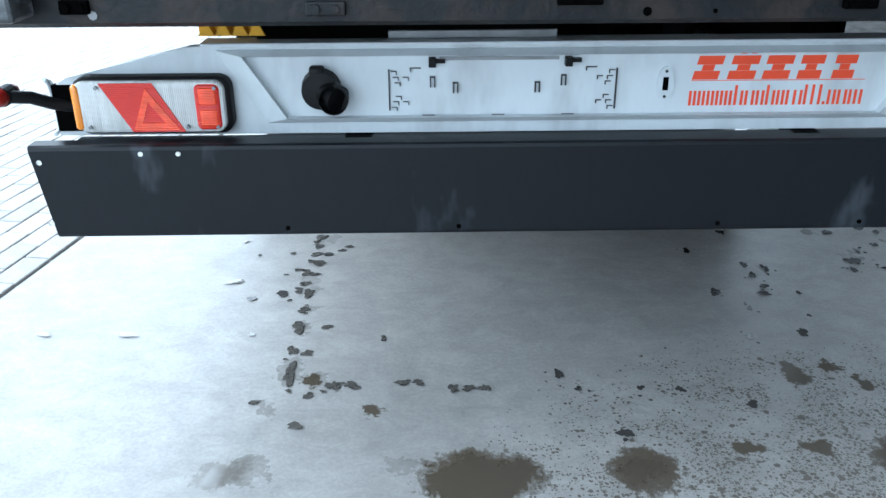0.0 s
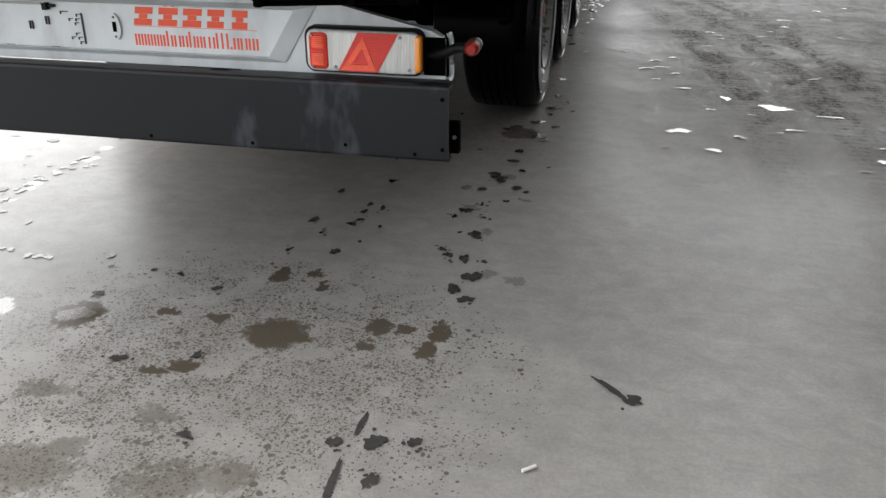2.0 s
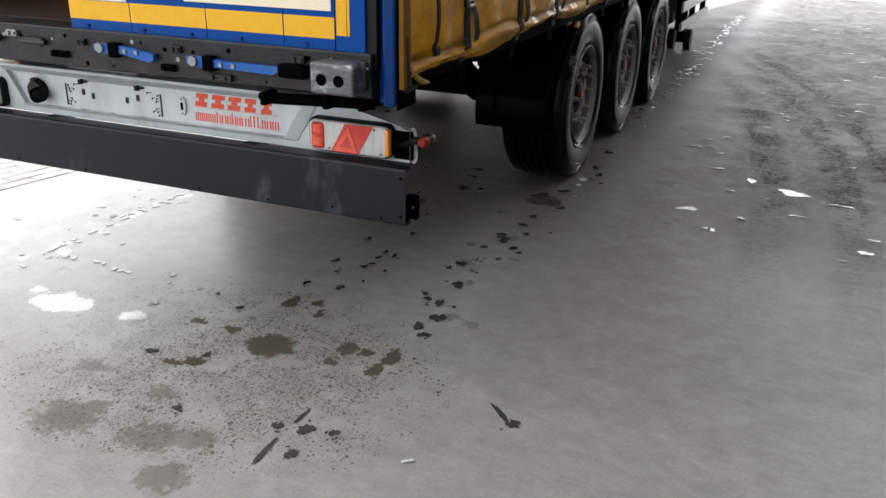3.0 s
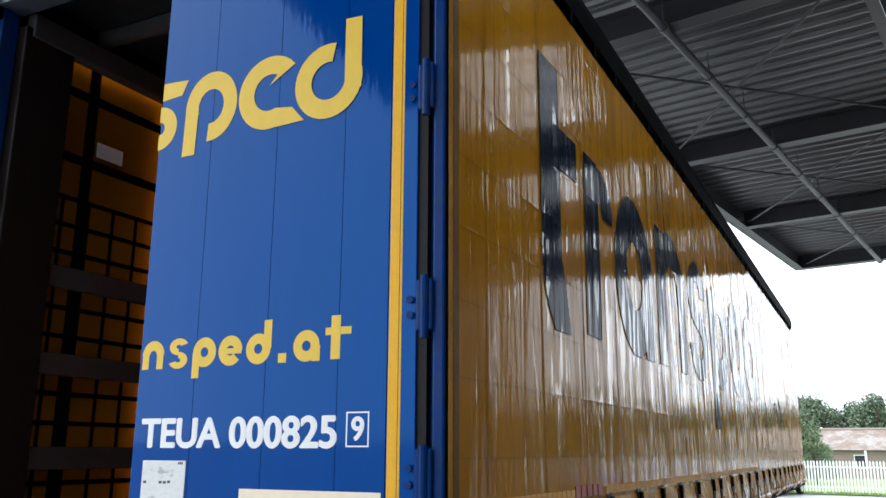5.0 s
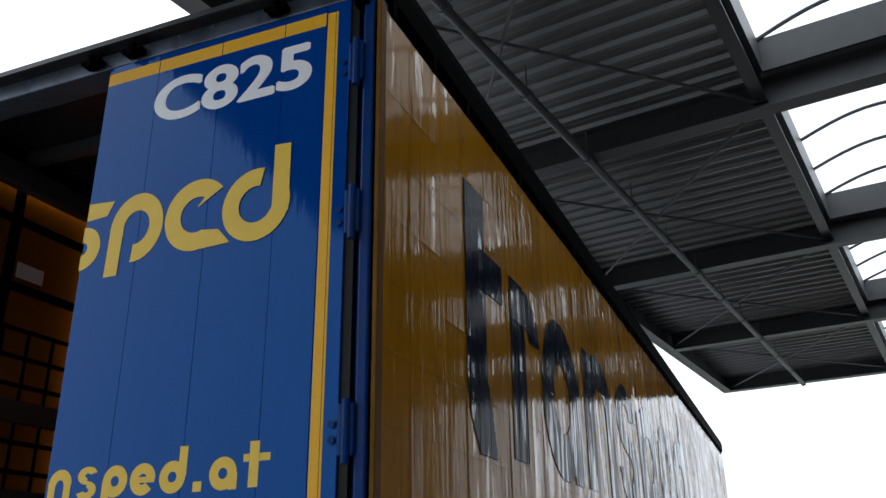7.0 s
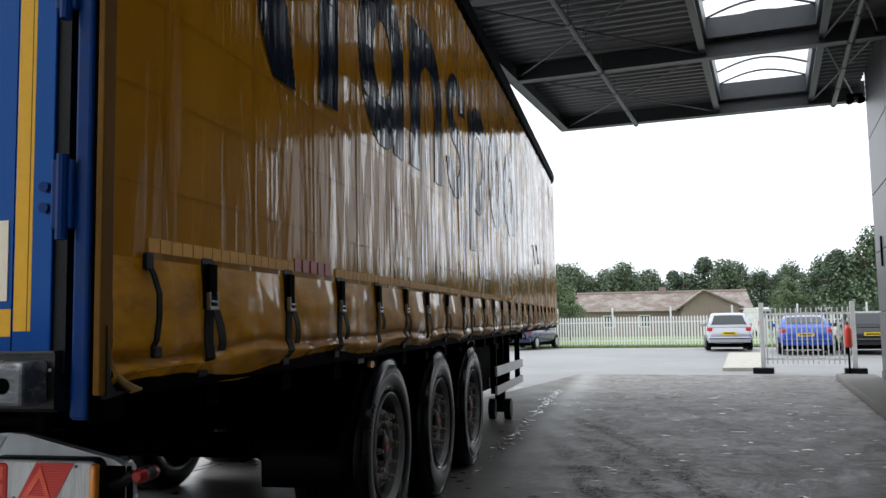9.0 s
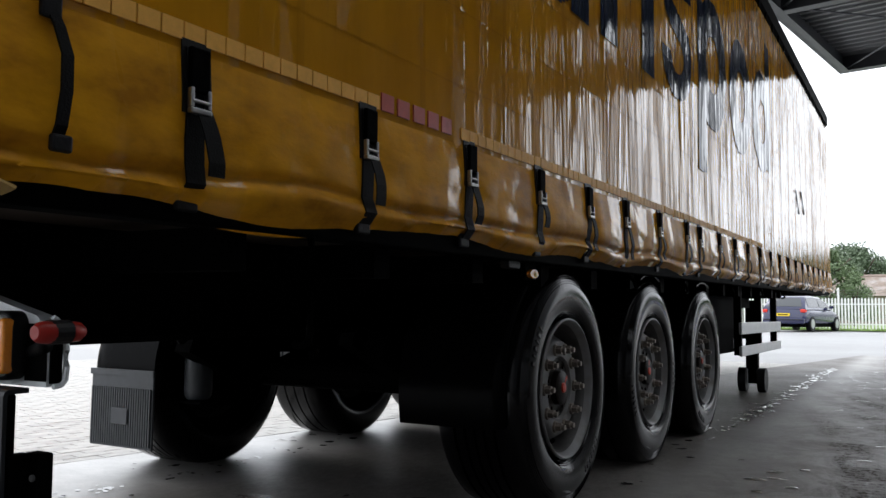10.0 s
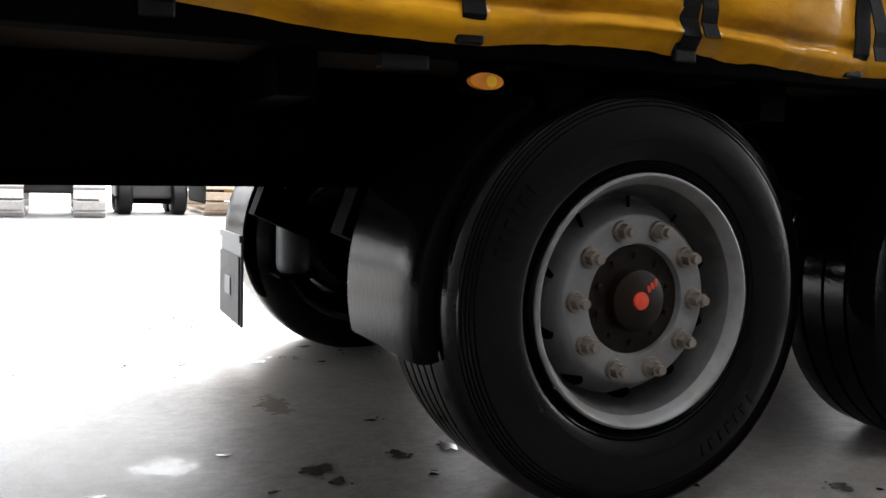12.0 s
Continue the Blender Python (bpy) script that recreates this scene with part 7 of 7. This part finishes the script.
# ---- trees ----
def tree_meshes(seed, h, r, leaf):
    rnd = random.Random(seed)
    bm = B()
    tube(bm, [(0, 0, 0), (0.06 * h / 8, 0, h * 0.2), (0, 0.05, h * 0.45), (0.1, 0, h * 0.75)], 0.026 * h, 8)
    for k in range(7):
        a, z = k * 2.4 + rnd.random(), h * rnd.uniform(0.28, 0.6)
        tube(bm, [(0, 0, z), (math.cos(a) * r * 0.35, math.sin(a) * r * 0.35, z + h * 0.1), (math.cos(a) * r * 0.7, math.sin(a) * r * 0.7, z + h * 0.24)], 0.009 * h, 6)
    trunk = mesh_of("trunk", bm, M["bark"], True)
    vs, fs = [], []
    cl = []
    for k in range(60):
        a, u = rnd.uniform(0, 6.28), rnd.random() ** 0.5
        zz = rnd.uniform(0.06, 1.0) ** 0.85
        rr = r * (math.sin(min(1, 0.22 + zz * 0.85) * math.pi) ** 0.6) * u
        cl.append((math.cos(a) * rr, math.sin(a) * rr, h * zz * 0.94, r * rnd.uniform(0.16, 0.34)))
    for cx, cy, cz, cr in cl:
        for k in range(130):
            d = Vector((rnd.gauss(0, 1), rnd.gauss(0, 1), rnd.gauss(0, 0.8))).normalized() * cr * rnd.uniform(0.5, 1.08)
            p = Vector((cx, cy, cz)) + d
            if p.z < h * 0.1:
                continue
            s = rnd.uniform(0.09, 0.2) * h / 8
            n = (d.normalized() + Vector((rnd.uniform(-1, 1), rnd.uniform(-1, 1), rnd.uniform(-0.5, 1)))).normalized()
            t1 = n.orthogonal().normalized() * s
            t2 = n.cross(t1).normalized() * s * 0.6
            i = len(vs)
            vs += [p - t1, p + t2, p + t1, p - t2]
            fs.append((i, i + 1, i + 2, i + 3))
    me = bpy.data.meshes.new("crown")
    me.from_pydata([tuple(v) for v in vs], [], fs)
    me.materials.append(M[leaf])
    return trunk, me


kinds = [tree_meshes(1, 8, 3.9, "leaf0"), tree_meshes(2, 8, 3.3, "leaf1"), tree_meshes(5, 8, 4.2, "leaf0"), tree_meshes(9, 8, 3.4, "leaf2")]


def tree(x, y, s, kind, label, group="trees behind the yard"):
    top = empty("tree", label, "tree", group, m=pose(x, y, G, 0, 0, (x * 37) % 360) @ Matrix.Diagonal((s, s, s, 1)))
    part("trunk", kinds[kind][0], None, top)
    part("crown", kinds[kind][1], None, top)


rnd = random.Random(8)
x = -16.0
while x < 44:
    y = 112 + rnd.uniform(-4, 6)
    tree(x, y, (0.95 + 0.22 * rnd.random()) * (1.14 if 12 < x < 17 else 1.0), rnd.choice((0, 1, 2)), "dark green broadleaf tree in a far row")
    x += rnd.uniform(1.7, 2.9)
tree(-3.2, 62, 0.72, 3, "light green bushy tree behind the fence")
tree(-6.0, 60, 0.95, 0, "green tree behind the fence")
tree(-1.2, 58, 0.42, 3, "light green bush behind the fence")
tree(-9.5, 66, 1.0, 2, "green tree behind the fence")
tree(18.4, 66, 0.82, 1, "dark green tree behind the parked cars")
tree(20.6, 64, 0.95, 2, "tall dark green tree beside the hall")
tree(23.5, 66, 0.95, 1, "tall dark green tree beside the hall")
tree(15.8, 72, 0.62, 3, "grey-green tree behind the vans")


# ---- tracked machines across the yard ----
def digger(x, y, rz, paint, label, hub=0.42, shoe="track_tan", gauge=0.95):
    top = empty("excavator", label, "excavator", "parked tracked machines", m=pose(x, y, -0.03, 0, 0, rz))
    for s in (-1, 1):
        n = 40
        pts = []
        Ls, R = 2.6, hub
        for k in range(n):
            t = k / n * (2 * Ls + 2 * math.pi * R)
            if t < Ls:
                pts.append((t - Ls / 2, 0.0, 0))
            elif t < Ls + math.pi * R:
                a = (t - Ls) / R
                pts.append((Ls / 2 + R * math.sin(a), R - R * math.cos(a), a))
            elif t < 2 * Ls + math.pi * R:
                pts.append((Ls / 2 - (t - Ls - math.pi * R), 2 * R, math.pi))
            else:
                a = math.pi + (t - 2 * Ls - math.pi * R) / R
                pts.append((-Ls / 2 + R * math.sin(a), R - R * math.cos(a), a))
        tr = part("track_frame", box(B(), s * gauge - 0.16, s * gauge + 0.16, -1.3, 1.3, 0.2, 2 * hub - 0.16, 0.05), M["chassis"], top)
        sm = mesh_of("track_shoe", box(B(), -0.25, 0.25, -0.075, 0.075, -0.035, 0.035, 0.008), M[shoe])
        for yy, zz, a in pts:
            part("track_shoe", sm, None, tr).matrix_basis = pose(s * gauge, yy, zz + 0.03, math.degrees(a))
    part("undercarriage", box(B(), 0.17 - gauge, gauge - 0.17, -0.6, 0.6, 0.38, 0.75, 0.05), M[paint], top)
    part("slew_ring", rod(B(), (0, 0, 0.75), (0, 0, 0.95), 0.55, 24), M["chassis"], top)
    part("house", box(B(), -1.2, 1.2, -1.6, 1.2, 0.95, 1.9, 0.12), M[paint], top)
    part("cab", box(B(), -1.15, -0.15, 0.1, 1.3, 1.9, 2.75, 0.1), M["glass"], top)
    bm = B()
    prism(bm, [(1.2, 1.6), (3.2, 3.6), (4.6, 3.4), (4.7, 3.1), (3.4, 3.1), (1.4, 1.2)], "x", 0.1, 0.45)
    part("boom", bm, M[paint], top)


digger(-14.9, 5.25, 90, "machine_yellow", "ochre tracked excavator across the yard")
digger(-14.0, 1.42, 90, "machine_dark", "small grey-tracked excavator across the yard", 0.3, "track_grey", 0.62)
# low black wheeled loader between the tracked machines
ld = empty("wheel_loader", "low black compact wheel loader with red tail lamp", "loader", m=pose(-14.3, 3.15, -0.03))
part("body", box(B(), -0.9, 0.5, -0.62, 0.62, 0.3, 1.15, 0.06), M["machine_dark"], ld)
part("axle_beam", box(B(), 0.3, 0.42, -0.6, 0.6, 0.2, 0.36, 0.02), M["chassis"], ld)
for q in (-0.48, 0.48):
    for u in (-0.75, 0.45):
        bm = B()
        lathe(bm, [(-0.14, 0.16), (-0.14, 0.27), (-0.10, 0.34), (0.10, 0.34), (0.14, 0.27), (0.14, 0.16)], 24, (u, q, 0.34), "y")
        wl = part("wheel", bm, M["rubber"], ld, "", True)
        part("rim", rod(B(), (u, q - 0.11, 0.34), (u, q + 0.11, 0.34), 0.165, 18), M["steel_dark"], wl)
part("tail_lamp", box(B(), 0.5, 0.56, 0.56, 0.64, 0.28, 0.52, 0.015), M["red_lens"], ld, "red lamp")
digger(-17.5, -2.4, 86, "machine_dark", "dark tracked excavator across the yard")
digger(-16.5, 9.8, 94, "machine_yellow", "ochre tracked excavator across the yard")

# ---- wet marks on the slab ----
def blot(bm, x, y, rx, ry, z, rnd, ang=0.0, n=22, ragged=0.28, dome=0.0):
    ph = [rnd.uniform(0, 6.28) for _ in range(5)]
    pts = []
    for k in range(n):
        t = 2 * math.pi * k / n
        r = 1 + ragged * (0.5 * math.sin(2 * t + ph[0]) + 0.35 * math.sin(3 * t + ph[1]) + 0.3 * math.sin(5 * t + ph[2]) + 0.25 * math.sin(7 * t + ph[3])) + rnd.uniform(-0.08, 0.08)
        u, v = rx * r * math.cos(t), ry * r * math.sin(t)
        pts.append(bm.verts.new((x + u * math.cos(ang) - v * math.sin(ang), y + u * math.sin(ang) + v * math.cos(ang), z)))
    c = bm.verts.new((x, y, z + dome * min(rx, ry)))
    for k in range(n):
        bm.faces.new((c, pts[k], pts[(k + 1) % n]))


rnd = random.Random(21)
wet = B()
# drips below the sill's ends, in the middle and along the bar: x, y, half width, half depth
DRIPS_SIDE = [(1.17, 1.42, 0.023, 0.036), (1.09, 1.04, 0.024, 0.028), (1.17, 0.81, 0.022, 0.04), (1.17, 0.60, 0.020, 0.027), (1.11, 0.62, 0.017, 0.019), (1.08, 0.66, 0.016, 0.014), (1.24, 0.59, 0.011, 0.013),
              (1.22, 0.47, 0.030, 0.036), (1.18, 0.37, 0.022, 0.030), (1.23, 0.31, 0.025, 0.022), (1.23, 1.17, 0.011, 0.013), (1.17, 0.98, 0.010, 0.011), (1.06, 0.97, 0.012, 0.017), (1.11, 0.82, 0.008, 0.011),
              (1.16, -0.43, 0.026, 0.025), (1.07, -0.45, 0.017, 0.019), (1.25, -0.41, 0.016, 0.017), (1.19, -0.56, 0.016, 0.022), (0.72, -0.50, 0.014, 0.016), (1.12, 2.22, 0.05, 0.05), (1.22, 2.36, 0.035, 0.03), (1.14, 1.12, 0.006, 0.02)]
DRIPS_MIDDLE = [(0.55, 1.14, 0.012, 0.021), (0.72, 1.30, 0.012, 0.022), (0.71, 1.02, 0.013, 0.018), (0.71, 0.94, 0.013, 0.018), (0.77, 0.99, 0.011, 0.024), (0.72, 0.86, 0.016, 0.012), (0.70, 0.81, 0.016, 0.017),
                (0.55, 0.82, 0.017, 0.023), (0.62, 0.71, 0.008, 0.016), (0.56, 0.54, 0.011, 0.014), (0.72, 0.56, 0.016, 0.020), (0.78, 0.66, 0.006, 0.010), (0.81, 0.81, 0.008, 0.011), (0.45, 0.21, 0.015, 0.015),
                (0.29, 0.28, 0.012, 0.013), (0.19, 0.29, 0.010, 0.010), (0.38, -0.23, 0.020, 0.016), (0.58, -0.17, 0.014, 0.016), (-0.01, 0.36, 0.014, 0.018), (0.03, 0.29, 0.009, 0.01), (0.11, 0.10, 0.017, 0.017)]
DRIPS_FAR_SIDE = [(-0.74, 1.30, 0.021, 0.016), (-0.74, 1.22, 0.018, 0.015), (-0.74, 1.15, 0.016, 0.015), (-0.73, 1.08, 0.027, 0.019), (-0.73, 0.99, 0.015, 0.013), (-0.75, 0.92, 0.014, 0.012), (-0.73, 0.85, 0.016, 0.024),
                  (-0.73, 0.74, 0.016, 0.015), (-0.73, 0.63, 0.016, 0.031), (-0.73, 0.50, 0.014, 0.018), (-0.72, 0.38, 0.014, 0.045), (-0.60, 0.32, 0.016, 0.018), (-0.55, 0.32, 0.016, 0.016), (-0.42, 0.33, 0.014, 0.013),
                  (-0.38, 0.33, 0.013, 0.012), (-0.29, 0.30, 0.014, 0.014), (-0.25, 0.30, 0.016, 0.012), (-0.21, 0.30, 0.013, 0.013), (-0.48, 0.56, 0.008, 0.013)]
DRIPS_BY_WHEEL = [(1.74, -0.13, 0.026, 0.02), (0.62, 2.40, 0.032, 0.024), (0.60, 2.56, 0.045, 0.022), (0.76, 2.18, 0.022, 0.020), (0.80, 2.43, 0.009, 0.013), (0.28, 2.44, 0.009, 0.019), (0.66, 2.15, 0.035, 0.04),
                  (0.78, 2.01, 0.010, 0.014), (0.66, 1.62, 0.006, 0.014), (1.27, 2.66, 0.045, 0.035), (1.26, 3.39, 0.025, 0.03), (1.27, 2.95, 0.022, 0.026), (0.46, 1.95, 0.009, 0.019), (1.33, 2.80, 0.02, 0.03), (1.38, 2.62, 0.012, 0.015)]
for x, y, a, b in DRIPS_SIDE + DRIPS_MIDDLE + DRIPS_BY_WHEEL:
    blot(wet, x, y, a, b, 0.003 + rnd.random() * 0.0008, rnd, ragged=0.42, n=26)
    for q in range(rnd.choice((0, 1, 2, 3))):                # small drops thrown off round a drip
        u, r = rnd.uniform(0, 6.28), rnd.uniform(0.003, 0.007)
        blot(wet, x + math.cos(u) * (a + 0.03 * rnd.random()), y + math.sin(u) * (b + 0.03 * rnd.random()), r, r, 0.003, rnd, n=9)
blot(wet, 1.11, -0.37, 0.007, 0.05, 0.0032, rnd, 0.0, ragged=0.2)
blot(wet, 1.11, -0.58, 0.008, 0.08, 0.0032, rnd, 0.05, ragged=0.25)
blot(wet, 1.685, -0.09, 0.06, 0.011, 0.0032, rnd, -0.75, ragged=0.3)
for k in range(150):                                         # drips beneath the trailer's sides
    s = rnd.choice((-0.72, -0.95, 1.2, 1.25, 1.1))
    y = rnd.uniform(0.6, 13.5)
    r = rnd.uniform(0.006, 0.03)
    blot(wet, s + rnd.gauss(0, 0.05), y, r, r * rnd.uniform(0.6, 1.3), 0.003 + rnd.random() * 0.001, rnd, n=12)
tagged(part("wet_spots", wet, M["oil"]), "small dark wet drips on the concrete slab", "stain", kind="stuff")
drops_bm = B()
for x, y, a, b in DRIPS_FAR_SIDE:
    blot(drops_bm, x, y, a * 1.1, b * 1.1, 0.0032, rnd, ragged=0.5, n=22)
for k in range(60):                                          # scattered splashes along the same line
    r = rnd.uniform(0.004, 0.014)
    blot(drops_bm, -0.74 + rnd.gauss(0, 0.07), rnd.uniform(0.1, 3.4), r * rnd.uniform(0.8, 1.6), r, 0.0032, rnd, ragged=0.5, n=11)
tagged(part("water_drips", drops_bm, M["drip_water"]), "clear water drips in a line on the concrete", "stain", kind="stuff")
film = B()
for x, y, a, b in ((2.23, 3.11, 0.03, 0.04), (2.48, 2.94, 0.09, 0.05), (1.94, 2.36, 0.07, 0.03), (2.09, 2.06, 0.03, 0.03), (2.84, 2.04, 0.03, 0.03), (2.95, 2.04, 0.02, 0.03)):
    blot(film, x, y, a, b, 0.0035, rnd, ragged=0.5)
for k in range(230):
    r = rnd.uniform(0.006, 0.034)
    blot(film, rnd.uniform(1.6, 5.2), rnd.uniform(1.8, 14), r * rnd.uniform(1, 2), r * rnd.uniform(0.5, 1), 0.0035, rnd, ragged=0.5, n=12, dome=0.25)
for k in range(190):                                         # wet line in the front tyre track
    r = rnd.uniform(0.010, 0.034)
    blot(film, 1.27 + rnd.gauss(0, 0.05), 5.6 + 8.6 * rnd.random() ** 0.8, r, r * rnd.uniform(0.8, 2.0), 0.0035, rnd, ragged=0.5, n=12, dome=0.25)
for k in range(40):
    r = rnd.uniform(0.005, 0.018)
    blot(film, rnd.gauss(-1.05, 0.15), rnd.uniform(0.5, 6.5), r * rnd.uniform(1, 2), r, 0.0035, rnd, ragged=0.5, n=12, dome=0.25)
tagged(part("water_films", film, M["puddle"], None, "", True), "shallow shining water films on the concrete", "stain", kind="stuff")
lt = empty("litter_stub", "small pale cigarette stub on the concrete", "litter", m=pose(1.52, -0.45, 0.006, 0, 90, 40))
part("stub", rod(B(), (0, 0, -0.018), (0, 0, 0.018), 0.004, 8), M["fleck"], lt)

# ---- block paving beside the slab, the nearest blocks as pieces ----
paving = structure("pavement", box(B(), -9.0, -0.18, -30, -3.0, -0.12, -0.012), M["sand_joint"], "grey block paving beside the slab")
paving.matrix_basis = YARD
bm = box(B(), -0.048, 0.048, -0.098, 0.098, -0.05, 0.0, 0.006)
pv = mesh_of("paving_block", bm, M["paver"])
vs, fs = [], []
count = 0
for j in range(87):
    x = -0.24 - j * 0.1
    for i in range(134):
        y = -29.8 + i * 0.2 + (0.1 if j % 2 else 0)
        near = -18.6 < y < -14.8 and x > -1.75
        z = -0.001 + 0.003 * (((i * 7 + j * 13) % 5) / 5 - 0.5)
        if near and count < 298:
            part("paving_block", pv, None, paving).matrix_basis = Matrix.Translation((x, y, z))
            count += 1
        else:
            b = len(vs)
            vs += [(x - 0.047, y - 0.097, z), (x + 0.047, y - 0.097, z), (x + 0.047, y + 0.097, z), (x - 0.047, y + 0.097, z),
                   (x - 0.048, y - 0.098, z - 0.03), (x + 0.048, y - 0.098, z - 0.03), (x + 0.048, y + 0.098, z - 0.03), (x - 0.048, y + 0.098, z - 0.03)]
            fs += [(b, b + 1, b + 2, b + 3), (b, b + 4, b + 5, b + 1), (b + 1, b + 5, b + 6, b + 2), (b + 2, b + 6, b + 7, b + 3), (b + 3, b + 7, b + 4, b)]
me = bpy.data.meshes.new("paving_blocks")
me.from_pydata(vs, [], fs)
me.materials.append(M["paver"])
o = part("paving_blocks", me, None, paving, "rest of the grey block paving")
tagged(o, kind="stuff")
